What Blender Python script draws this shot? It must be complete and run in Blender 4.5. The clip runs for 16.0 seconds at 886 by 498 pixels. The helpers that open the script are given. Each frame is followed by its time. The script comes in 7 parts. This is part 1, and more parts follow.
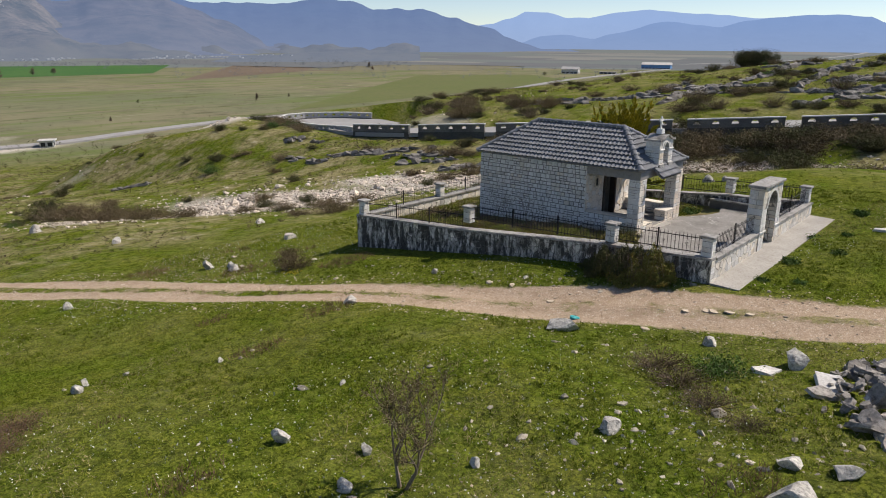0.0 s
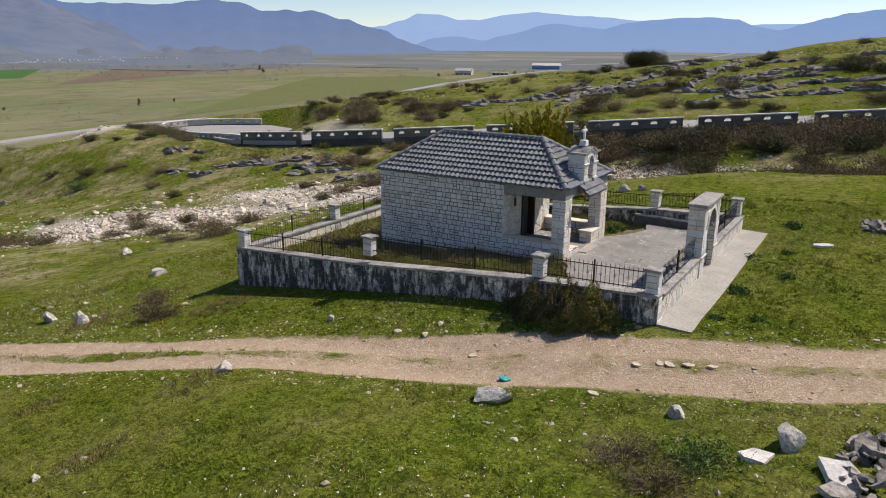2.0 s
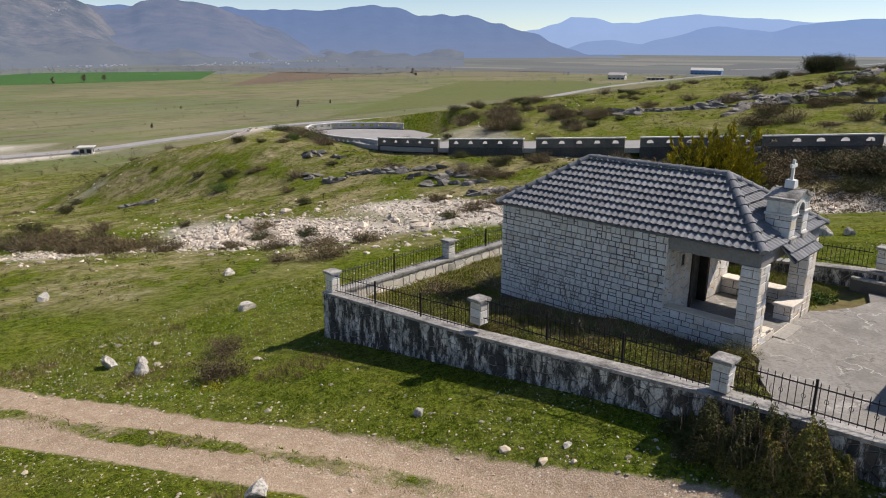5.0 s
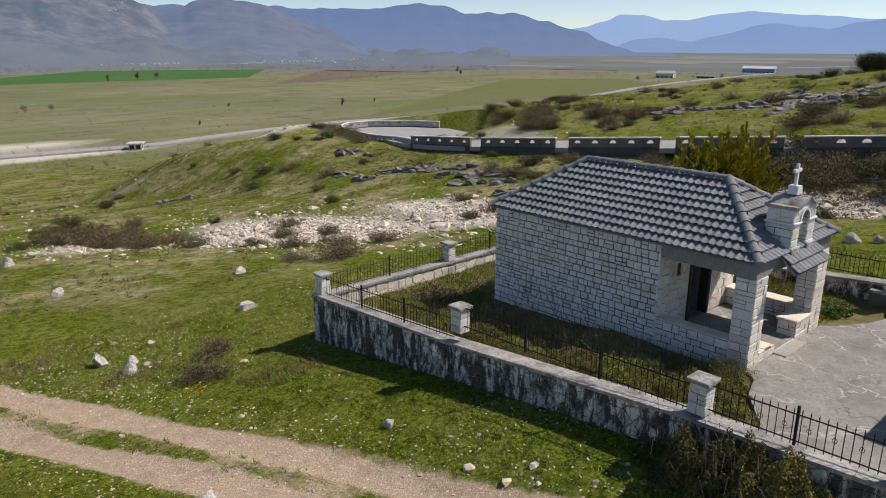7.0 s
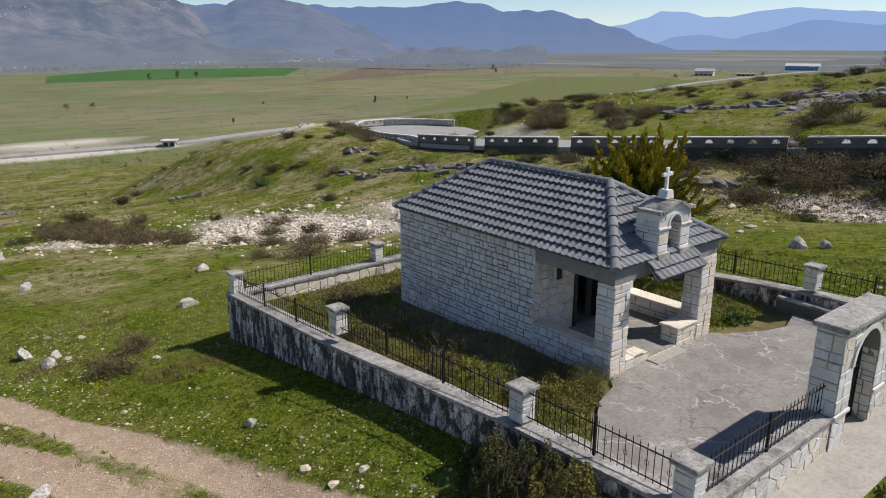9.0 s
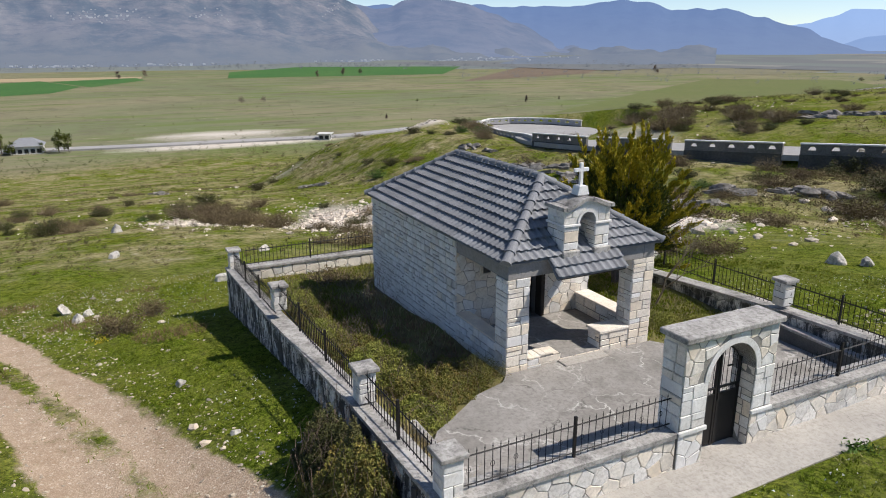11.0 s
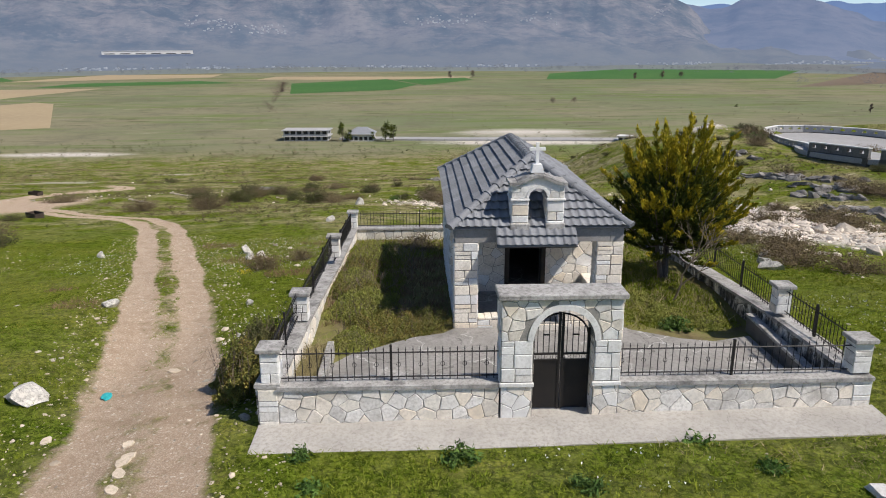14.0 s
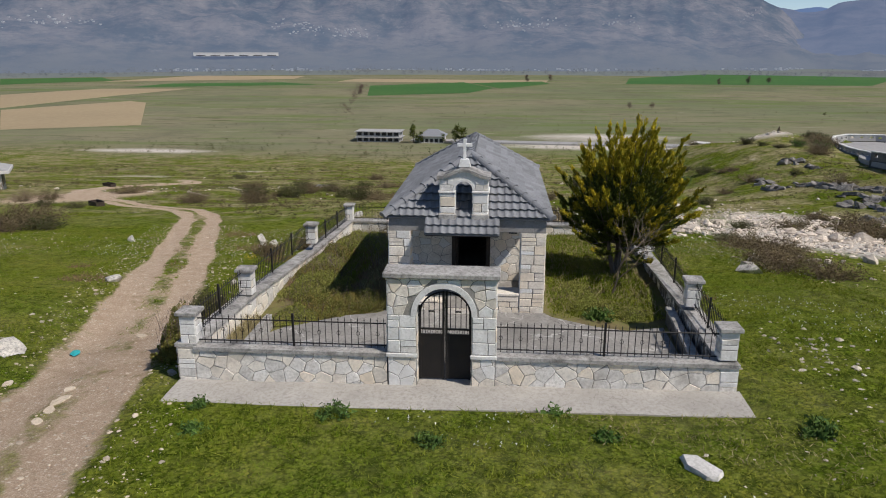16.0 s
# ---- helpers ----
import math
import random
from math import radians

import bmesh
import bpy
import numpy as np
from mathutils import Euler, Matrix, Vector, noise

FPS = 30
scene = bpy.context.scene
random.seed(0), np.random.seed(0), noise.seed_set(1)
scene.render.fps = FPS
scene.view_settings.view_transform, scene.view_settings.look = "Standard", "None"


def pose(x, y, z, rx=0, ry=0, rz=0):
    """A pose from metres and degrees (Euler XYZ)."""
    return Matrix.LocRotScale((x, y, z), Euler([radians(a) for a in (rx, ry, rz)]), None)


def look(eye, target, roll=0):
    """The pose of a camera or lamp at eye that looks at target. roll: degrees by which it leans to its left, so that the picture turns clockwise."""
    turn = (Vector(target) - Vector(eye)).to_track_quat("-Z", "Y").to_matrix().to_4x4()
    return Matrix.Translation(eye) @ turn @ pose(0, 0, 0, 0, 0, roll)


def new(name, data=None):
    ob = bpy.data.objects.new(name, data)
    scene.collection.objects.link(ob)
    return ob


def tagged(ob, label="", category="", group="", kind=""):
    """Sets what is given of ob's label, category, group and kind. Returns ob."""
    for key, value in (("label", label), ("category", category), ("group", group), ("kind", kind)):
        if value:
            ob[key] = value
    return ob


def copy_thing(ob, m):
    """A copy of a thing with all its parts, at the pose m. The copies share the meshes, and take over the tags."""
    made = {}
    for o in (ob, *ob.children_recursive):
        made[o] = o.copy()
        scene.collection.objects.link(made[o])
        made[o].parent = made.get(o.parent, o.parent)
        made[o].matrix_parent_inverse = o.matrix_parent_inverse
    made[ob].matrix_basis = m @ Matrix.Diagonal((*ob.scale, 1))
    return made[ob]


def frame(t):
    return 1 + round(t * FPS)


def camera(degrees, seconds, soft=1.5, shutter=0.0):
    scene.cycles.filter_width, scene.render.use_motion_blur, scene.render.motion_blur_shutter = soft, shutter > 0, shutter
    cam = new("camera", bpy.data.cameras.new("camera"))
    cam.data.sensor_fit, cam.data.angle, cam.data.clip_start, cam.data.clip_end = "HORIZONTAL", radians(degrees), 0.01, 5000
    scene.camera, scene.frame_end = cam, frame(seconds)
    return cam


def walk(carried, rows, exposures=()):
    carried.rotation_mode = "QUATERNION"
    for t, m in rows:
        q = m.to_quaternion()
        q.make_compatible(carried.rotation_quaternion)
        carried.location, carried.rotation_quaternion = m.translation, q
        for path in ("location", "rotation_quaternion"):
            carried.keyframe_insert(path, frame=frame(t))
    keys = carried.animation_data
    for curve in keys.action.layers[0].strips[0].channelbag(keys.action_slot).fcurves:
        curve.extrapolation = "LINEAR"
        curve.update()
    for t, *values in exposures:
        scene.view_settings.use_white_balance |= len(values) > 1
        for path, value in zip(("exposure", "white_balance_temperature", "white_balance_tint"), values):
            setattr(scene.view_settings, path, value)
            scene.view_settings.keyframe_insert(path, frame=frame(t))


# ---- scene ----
cam = camera(63.7, 16.0, soft=1.0)
PATH = [
    (0, (7.226, -20.659, 6.989), (5.972, -19.207, 6.425), 0.4),
    (0.5, (6.754, -20.122, 6.996), (5.68, -18.532, 6.433), 0.4),
    (1, (6.083, -19.404, 7.01), (5.051, -17.786, 6.448), 0.4),
    (1.5, (5.353, -18.426, 6.973), (4.32, -16.807, 6.413), 0.3),
    (2, (4.561, -17.306, 6.921), (3.526, -15.688, 6.363), 0.3),
    (2.5, (3.757, -16.18, 6.873), (2.663, -14.601, 6.317), 0.3),
    (3, (2.997, -15.066, 6.848), (1.898, -13.489, 6.295), 0.3),
    (3.5, (2.29, -13.995, 6.844), (1.19, -12.418, 6.292), 0.3),
    (4, (1.704, -13.048, 6.858), (0.603, -11.471, 6.311), 0.2),
    (4.5, (1.366, -12.469, 6.86), (0.212, -10.93, 6.311), 0.3),
    (4.7, (1.314, -12.334, 6.836), (0.023, -10.908, 6.286), 0.2),
    (6.8, (1.763, -10.684, 6.708), (0.333, -9.399, 6.157), 0.2),
    (7, (1.847, -10.544, 6.748), (0.42, -9.257, 6.193), 0.1),
    (7.5, (2.201, -10.037, 6.746), (0.771, -8.755, 6.19), 0.1),
    (8, (2.763, -9.431, 6.77), (1.325, -8.157, 6.212), -0.0),
    (8.5, (3.439, -8.648, 6.795), (1.955, -7.429, 6.237), -0.1),
    (9, (4.226, -7.716, 6.828), (2.735, -6.506, 6.268), -0.1),
    (9.2, (4.531, -7.258, 6.853), (3.038, -6.052, 6.289), -0.3),
    (11.3, (7.694, -2.958, 6.591), (5.941, -2.176, 6.031), -0.0),
    (11.5, (7.983, -2.505, 6.562), (6.208, -1.772, 6.002), -0.1),
    (12, (8.701, -1.473, 6.519), (6.881, -0.861, 5.96), -0.1),
    (12.5, (9.406, -0.437, 6.47), (7.545, 0.037, 5.911), -0.2),
    (13, (10.069, 0.61, 6.431), (8.178, 0.948, 5.874), -0.2),
    (13.5, (10.653, 1.713, 6.388), (8.742, 1.912, 5.832), -0.2),
    (14, (11.11, 2.845, 6.333), (9.189, 2.903, 5.779), -0.2),
    (14.5, (11.542, 3.957, 6.313), (9.621, 3.876, 5.762), -0.2),
    (15, (11.919, 5.086, 6.297), (10.001, 4.936, 5.747), -0.2),
    (15.5, (12.262, 5.836, 6.341), (10.344, 5.691, 5.794), 0.0),
    (16, (12.443, 6.169, 6.337), (10.525, 6.021, 5.792), 0.1),
]
EXPOSURES = [(0, -0.03, 6500, 13), (3.5, 0.05, 6500, 14), (7, -0.05, 6450, 13), (9, -0.05, 6300, 12), (11.5, 0.22, 6200, 12), (12.5, 0.25, 6200, 12), (14, 0.10, 6200, 12), (15, -0.11, 6200, 12), (16, -0.24, 6200, 12)]
walk(cam, [(t, look(eye, target, roll)) for t, eye, target, roll in PATH], EXPOSURES)

# ---- light ----
SUN = Vector((1.0, 1.66, 2.3)).normalized()
world = bpy.data.worlds.new("sky")
scene.world = world
world.use_nodes = True
wn = world.node_tree
sky = wn.nodes.new("ShaderNodeTexSky")
sky.sky_type, sky.sun_disc = "NISHITA", False
sky.sun_elevation = math.asin(SUN.z)
sky.sun_rotation = math.atan2(SUN.x, SUN.y)
sky.air_density, sky.dust_density, sky.altitude = 0.75, 0.1, 600
sky.ozone_density = 1.0
wn.nodes["Background"].inputs["Strength"].default_value = 0.115
wn.links.new(sky.outputs[0], wn.nodes["Background"].inputs["Color"])
sun = new("sun", bpy.data.lights.new("sun", "SUN"))
sun.data.energy, sun.data.angle, sun.data.color = 5.0, radians(0.6), (1.0, 0.92, 0.80)
sun.matrix_world = look(SUN * 60, (0, 0, 0))
scene.view_settings.exposure = 0.0


# ---- materials ----
def nodes_of(name):
    m = bpy.data.materials.new(name)
    m.use_nodes = True
    t = m.node_tree
    return m, t, t.nodes["Principled BSDF"]


def noise_node(t, scale, detail=6.0, rough=0.6, coord=None):
    n = t.nodes.new("ShaderNodeTexNoise")
    n.inputs["Scale"].default_value, n.inputs["Detail"].default_value, n.inputs["Roughness"].default_value = scale, detail, rough
    t.links.new(coord if coord else t.nodes.new("ShaderNodeNewGeometry").outputs["Position"], n.inputs["Vector"])
    return n.outputs["Fac"]


def ramp(t, fac, a, b):
    r = t.nodes.new("ShaderNodeMapRange")
    r.clamp = True
    r.inputs["From Min"].default_value, r.inputs["From Max"].default_value = a, b
    t.links.new(fac, r.inputs["Value"])
    return r.outputs["Result"]


def blend(t, fac, a, b, how="MIX"):
    n = t.nodes.new("ShaderNodeMix")
    n.data_type, n.blend_type = "RGBA", how
    for key, v in (("Factor", fac), ("A", a), ("B", b)):
        slot = [i for i in n.inputs if i.name == key and (i.type == "VALUE" if key == "Factor" else i.type == "RGBA")][0]
        if isinstance(v, bpy.types.NodeSocket):
            t.links.new(v, slot)
        else:
            slot.default_value = v if key == "Factor" else (*v, 1.0)
    return [o for o in n.outputs if o.type == "RGBA"][0]


def calc(t, how, a, b):
    n = t.nodes.new("ShaderNodeMath")
    n.operation, n.use_clamp = how, how in ("MULTIPLY", "ADD", "SUBTRACT")
    for slot, v in zip(n.inputs, (a, b)):
        if isinstance(v, bpy.types.NodeSocket):
            t.links.new(v, slot)
        else:
            slot.default_value = v
    return n.outputs[0]


def relief(t, bsdf, height, strength, distance):
    b = t.nodes.new("ShaderNodeBump")
    b.inputs["Strength"].default_value, b.inputs["Distance"].default_value = strength, distance
    t.links.new(height, b.inputs["Height"])
    t.links.new(b.outputs[0], bsdf.inputs["Normal"])


def surface(name, a, b, c=None, coarse=1.5, fine=30.0, rough=0.9, depth=0.01, metal=0.0, vary=0.0, island=0.0, stain=None, spec=0.3, other=None):
    """Two colours mixed by coarse noise, flecked with a third by fine noise; vary: by object, island: by loose piece."""
    m, t, p = nodes_of(name)
    n1, n2 = noise_node(t, coarse, 5), noise_node(t, fine, 8, 0.7)
    col = blend(t, ramp(t, n1, 0.35, 0.65), a, b)
    if other:
        info = t.nodes.new("ShaderNodeObjectInfo")
        col = blend(t, ramp(t, info.outputs["Random"], 0.45, 1.0), col, blend(t, ramp(t, n1, 0.4, 0.6), other, tuple(v * 0.85 for v in other)))
    col = blend(t, ramp(t, n2, 0.45, 0.75), col, c if c else tuple(v * 0.6 for v in a))
    if stain:
        col = blend(t, calc(t, "MULTIPLY", ramp(t, noise_node(t, coarse * 0.6, 8, 0.75), 0.5, 0.68), stain[1]), col, stain[0])
    for amount, kind in ((vary, "ShaderNodeObjectInfo"), (island, "ShaderNodeNewGeometry")):
        if amount:
            src = t.nodes.new(kind)
            r = t.nodes.new("ShaderNodeMapRange")
            r.inputs["To Min"].default_value, r.inputs["To Max"].default_value = 1 - amount, 1 + amount
            t.links.new(src.outputs["Random" if kind == "ShaderNodeObjectInfo" else "Random Per Island"], r.inputs["Value"])
            h = t.nodes.new("ShaderNodeHueSaturation")
            t.links.new(r.outputs[0], h.inputs["Value"])
            t.links.new(col, h.inputs["Color"])
            col = h.outputs[0]
    t.links.new(col, p.inputs["Base Color"])
    p.inputs["Roughness"].default_value, p.inputs["Metallic"].default_value = rough, metal
    p.inputs["Specular IOR Level"].default_value = spec
    relief(t, p, n2, 0.6, depth)
    return m


def streaked(name, a, b, dark, amount):
    """Stone with black water streaks that run down it."""
    m = surface(name, a, b, tuple(v * 0.6 for v in b), 1.4, 18, 0.95, 0.012, vary=0.25)
    t = m.node_tree
    p = t.nodes["Principled BSDF"]
    col = p.inputs["Base Color"].links[0].from_socket
    geo, scale = t.nodes.new("ShaderNodeNewGeometry"), t.nodes.new("ShaderNodeVectorMath")
    scale.operation = "MULTIPLY"
    scale.inputs[1].default_value = (3.4, 3.4, 1.1)
    t.links.new(geo.outputs["Position"], scale.inputs[0])
    run = ramp(t, noise_node(t, 1.0, 8, 0.75, scale.outputs[0]), 0.43, 0.52)
    t.links.new(blend(t, calc(t, "MULTIPLY", run, amount), col, dark), p.inputs["Base Color"])
    return m


def distant(name, a, b, haze, amount, scale, low=None):
    """Far slopes, fields, trees or houses: a plain backdrop with the air's blue haze painted in as glow."""
    m, t, p = nodes_of(name)
    col = blend(t, ramp(t, noise_node(t, scale, 8, 0.7), 0.40, 0.60), a, b)
    col = blend(t, calc(t, "MULTIPLY", ramp(t, noise_node(t, scale * 2.3, 9, 0.75), 0.50, 0.66), 0.45), col, tuple(v * 0.45 for v in b))
    col = blend(t, calc(t, "MULTIPLY", ramp(t, noise_node(t, scale * 3.7, 9, 0.75), 0.56, 0.66), 0.3), col, tuple(min(v * 1.7, 0.8) for v in a))
    if low:
        flat, where = t.nodes.new("ShaderNodeVectorMath"), t.nodes.new("ShaderNodeNewGeometry")
        flat.operation = "MULTIPLY"
        flat.inputs[1].default_value = (1.0, 1.0, 7.0)
        t.links.new(where.outputs["Position"], flat.inputs[0])
        col = blend(t, calc(t, "MULTIPLY", ramp(t, noise_node(t, 0.022, 9, 0.8, flat.outputs[0]), 0.52, 0.60), 0.55), col, (0.045, 0.055, 0.05))
        col = blend(t, calc(t, "MULTIPLY", ramp(t, noise_node(t, 0.035, 8, 0.8, flat.outputs[0]), 0.58, 0.66), 0.5), col, (0.42, 0.38, 0.31))
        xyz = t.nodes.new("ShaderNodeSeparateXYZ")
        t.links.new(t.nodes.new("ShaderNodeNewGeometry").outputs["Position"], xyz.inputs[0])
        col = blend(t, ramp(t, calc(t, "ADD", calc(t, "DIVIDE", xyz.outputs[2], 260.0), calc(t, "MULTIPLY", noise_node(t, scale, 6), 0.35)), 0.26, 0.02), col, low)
    t.links.new(col, p.inputs["Base Color"])
    p.inputs["Roughness"].default_value, p.inputs["Specular IOR Level"].default_value = 1.0, 0.0
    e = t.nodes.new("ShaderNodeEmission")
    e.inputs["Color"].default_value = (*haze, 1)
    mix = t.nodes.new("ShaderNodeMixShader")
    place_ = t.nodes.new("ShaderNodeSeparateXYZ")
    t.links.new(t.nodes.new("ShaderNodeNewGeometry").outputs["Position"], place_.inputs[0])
    # painted haze grows thicker and paler down towards the plain
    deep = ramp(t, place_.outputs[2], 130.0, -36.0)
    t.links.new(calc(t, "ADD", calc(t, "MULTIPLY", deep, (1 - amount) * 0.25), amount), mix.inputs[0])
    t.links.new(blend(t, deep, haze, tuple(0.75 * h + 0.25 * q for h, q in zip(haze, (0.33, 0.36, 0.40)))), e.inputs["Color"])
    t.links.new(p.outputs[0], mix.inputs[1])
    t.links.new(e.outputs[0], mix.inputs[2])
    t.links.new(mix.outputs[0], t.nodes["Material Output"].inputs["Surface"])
    return m


STONE = surface("limestone", (0.86, 0.85, 0.82), (0.76, 0.74, 0.70), (0.58, 0.56, 0.52), 2.6, 22, 0.9, 0.016, vary=0.14, other=(0.68, 0.66, 0.63), stain=((0.46, 0.43, 0.39), 0.45))
STONE_WARM = surface("warm_limestone", (0.86, 0.80, 0.70), (0.78, 0.71, 0.61), (0.55, 0.48, 0.39), 2.6, 20, 0.9, 0.016, vary=0.13, other=(0.74, 0.64, 0.50), stain=((0.42, 0.37, 0.31), 0.45))
MORTAR = surface("mortar", (0.17, 0.163, 0.153), (0.12, 0.116, 0.11), (0.075, 0.072, 0.068), 3, 40, 0.95, 0.008)
WALL_MORTAR = surface("pale_mortar", (0.34, 0.32, 0.285), (0.25, 0.235, 0.21), (0.16, 0.15, 0.13), 2, 30, 0.95, 0.008, stain=((0.14, 0.13, 0.12), 0.6))
WALL_STONE = streaked("weathered_wall_stone", (0.80, 0.76, 0.70), (0.56, 0.53, 0.48), (0.05, 0.046, 0.041), 0.95)
WALL_STONE_LIGHT = surface("pale_wall_stone", (0.85, 0.82, 0.77), (0.72, 0.69, 0.64), (0.46, 0.43, 0.38), 2.0, 18, 0.95, 0.016, vary=0.22, other=(0.66, 0.60, 0.50), stain=((0.34, 0.31, 0.27), 0.75))
CONCRETE = surface("coping_concrete", (0.48, 0.46, 0.43), (0.32, 0.305, 0.28), (0.13, 0.122, 0.11), 2.6, 14, 0.95, 0.008, stain=((0.06, 0.057, 0.053), 0.85))
SLAB = surface("courtyard_concrete", (0.33, 0.31, 0.285), (0.245, 0.23, 0.21), (0.17, 0.16, 0.145), 0.9, 14, 0.95, 0.006, stain=((0.14, 0.13, 0.115), 0.7))
PATH_SLAB = surface("path_concrete", (0.47, 0.44, 0.395), (0.36, 0.335, 0.30), (0.26, 0.24, 0.21), 0.8, 14, 0.95, 0.006, stain=((0.36, 0.34, 0.30), 0.55))


def cracked(m, scale, width, dark):
    """Adds wandering cracks to a paved surface."""
    t = m.node_tree
    p = t.nodes["Principled BSDF"]
    col = p.inputs["Base Color"].links[0].from_socket
    geo, warp, add = t.nodes.new("ShaderNodeNewGeometry"), t.nodes.new("ShaderNodeTexNoise"), t.nodes.new("ShaderNodeVectorMath")
    warp.inputs["Scale"].default_value, warp.inputs["Detail"].default_value = 2.2, 6
    add.operation = "ADD"
    t.links.new(geo.outputs["Position"], warp.inputs["Vector"])
    t.links.new(geo.outputs["Position"], add.inputs[0])
    t.links.new(warp.outputs["Color"], add.inputs[1])
    v = t.nodes.new("ShaderNodeTexVoronoi")
    v.feature = "DISTANCE_TO_EDGE"
    v.inputs["Scale"].default_value = scale
    t.links.new(add.outputs[0], v.inputs["Vector"])
    line = calc(t, "MULTIPLY", ramp(t, v.outputs["Distance"], width, 0.0), ramp(t, noise_node(t, 0.8, 4), 0.42, 0.58))
    t.links.new(blend(t, calc(t, "MULTIPLY", line, 0.85), col, dark), p.inputs["Base Color"])
    return m


cracked(SLAB, 0.75, 0.022, (0.56, 0.54, 0.50))
cracked(SLAB, 0.45, 0.014, (0.10, 0.095, 0.085))
cracked(PATH_SLAB, 1.3, 0.012, (0.22, 0.20, 0.175))
PLASTER = surface("grey_render", (0.30, 0.29, 0.275), (0.24, 0.23, 0.22), (0.18, 0.17, 0.16), 1.2, 20, 0.95, 0.004)
WHITE = surface("white_marble", (0.82, 0.81, 0.79), (0.75, 0.74, 0.72), (0.6, 0.59, 0.57), 3, 20, 0.6, 0.002)
TILE = surface("grey_roof_tile", (0.235, 0.24, 0.252), (0.20, 0.205, 0.216), (0.14, 0.144, 0.152), 1.3, 30, 0.68, 0.002, vary=0.16, spec=0.2)
IRON = surface("black_iron", (0.010, 0.010, 0.011), (0.016, 0.015, 0.014), (0.03, 0.022, 0.018), 4, 60, 0.6, 0.001)
DARKWOOD = surface("dark_door_wood", (0.045, 0.032, 0.024), (0.07, 0.05, 0.035), (0.02, 0.015, 0.012), 3, 40, 0.7, 0.002)
DRY_WOOD = surface("weathered_plank", (0.46, 0.40, 0.31), (0.36, 0.31, 0.24), (0.26, 0.22, 0.17), 2, 20, 0.9, 0.004)
ROCK = surface("grey_limestone_rock", (0.70, 0.66, 0.59), (0.50, 0.465, 0.41), (0.10, 0.093, 0.082), 3.5, 15, 0.95, 0.07, vary=0.2, stain=((0.13, 0.125, 0.12), 0.6))
ROCK_PILE = surface("grey_slab_rock", (0.46, 0.42, 0.37), (0.27, 0.245, 0.215), (0.085, 0.077, 0.068), 4.0, 12, 0.95, 0.05, vary=0.3, stain=((0.09, 0.086, 0.08), 0.7))
ROCK_PALE = surface("pale_rubble", (0.72, 0.63, 0.52), (0.56, 0.48, 0.39), (0.28, 0.235, 0.185), 1.2, 9, 0.95, 0.03, island=0.35)
FIELD_STONE = surface("weathered_field_stone", (0.52, 0.46, 0.365), (0.40, 0.35, 0.275), (0.24, 0.21, 0.165), 1.2, 14, 0.95, 0.02, island=0.35, spec=0.1)
TRACK_STONE = surface("pale_track_stone", (0.58, 0.49, 0.375), (0.46, 0.38, 0.285), (0.30, 0.25, 0.19), 1.2, 14, 0.95, 0.02, island=0.35, spec=0.1)
ROCK_DARK = surface("dark_outcrop_rock", (0.36, 0.33, 0.295), (0.15, 0.138, 0.122), (0.045, 0.042, 0.037), 1.6, 6, 0.95, 0.08, vary=0.25, stain=((0.07, 0.07, 0.065), 0.7))
ASPHALT = surface("pale_asphalt", (0.36, 0.35, 0.335), (0.31, 0.30, 0.29), (0.25, 0.245, 0.235), 0.2, 3, 0.95, 0.01)
# dark base colour holds the shade of the south-facing parapets, besides stains
PARAPET = surface("shaded_parapet_concrete", (0.23, 0.215, 0.195), (0.16, 0.15, 0.138), (0.10, 0.095, 0.088), 0.5, 6, 0.95, 0.01, stain=((0.06, 0.056, 0.05), 0.7))
PARAPET_WALL = surface("retaining_wall_stone", (0.12, 0.112, 0.10), (0.085, 0.08, 0.072), (0.05, 0.047, 0.043), 0.5, 5, 0.95, 0.03)
BUILDING = surface("bare_concrete_building", (0.42, 0.41, 0.40), (0.36, 0.35, 0.34), (0.3, 0.3, 0.29), 0.2, 2, 0.95, 0.01)
BLUE_ROOF = surface("blue_sheet_roof", (0.10, 0.25, 0.50), (0.14, 0.30, 0.52), (0.2, 0.3, 0.45), 0.1, 1, 0.6, 0.01)
DARK_GLASS = surface("dark_opening", (0.02, 0.022, 0.025), (0.03, 0.03, 0.03), (0.02, 0.02, 0.02), 1, 5, 0.4, 0.001)
GRASS = surface("grass_blades", (0.135, 0.185, 0.016), (0.215, 0.215, 0.034), (0.095, 0.13, 0.011), 0.4, 4, 0.85, 0.001, island=0.35, spec=0.03)
LUSH = surface("lush_grass", (0.112, 0.165, 0.011), (0.175, 0.195, 0.020), (0.08, 0.118, 0.009), 0.5, 5, 0.85, 0.001, island=0.35, spec=0.03)
RED_DRY = surface("reddish_dead_stalks", (0.20, 0.125, 0.08), (0.26, 0.18, 0.11), (0.14, 0.085, 0.055), 2, 9, 0.95, 0.001, island=0.3, spec=0.0)
DRY = surface("dry_grass", (0.33, 0.28, 0.14), (0.25, 0.20, 0.10), (0.42, 0.36, 0.20), 1.5, 8, 0.9, 0.001, island=0.3, spec=0.02)
TWIG = surface("brown_twigs", (0.16, 0.115, 0.085), (0.11, 0.08, 0.06), (0.22, 0.17, 0.13), 4, 20, 0.95, 0.002, island=0.2)
TWIG_GREY = surface("grey_twigs", (0.26, 0.205, 0.145), (0.19, 0.15, 0.105), (0.12, 0.095, 0.07), 4, 20, 0.95, 0.002, island=0.2)
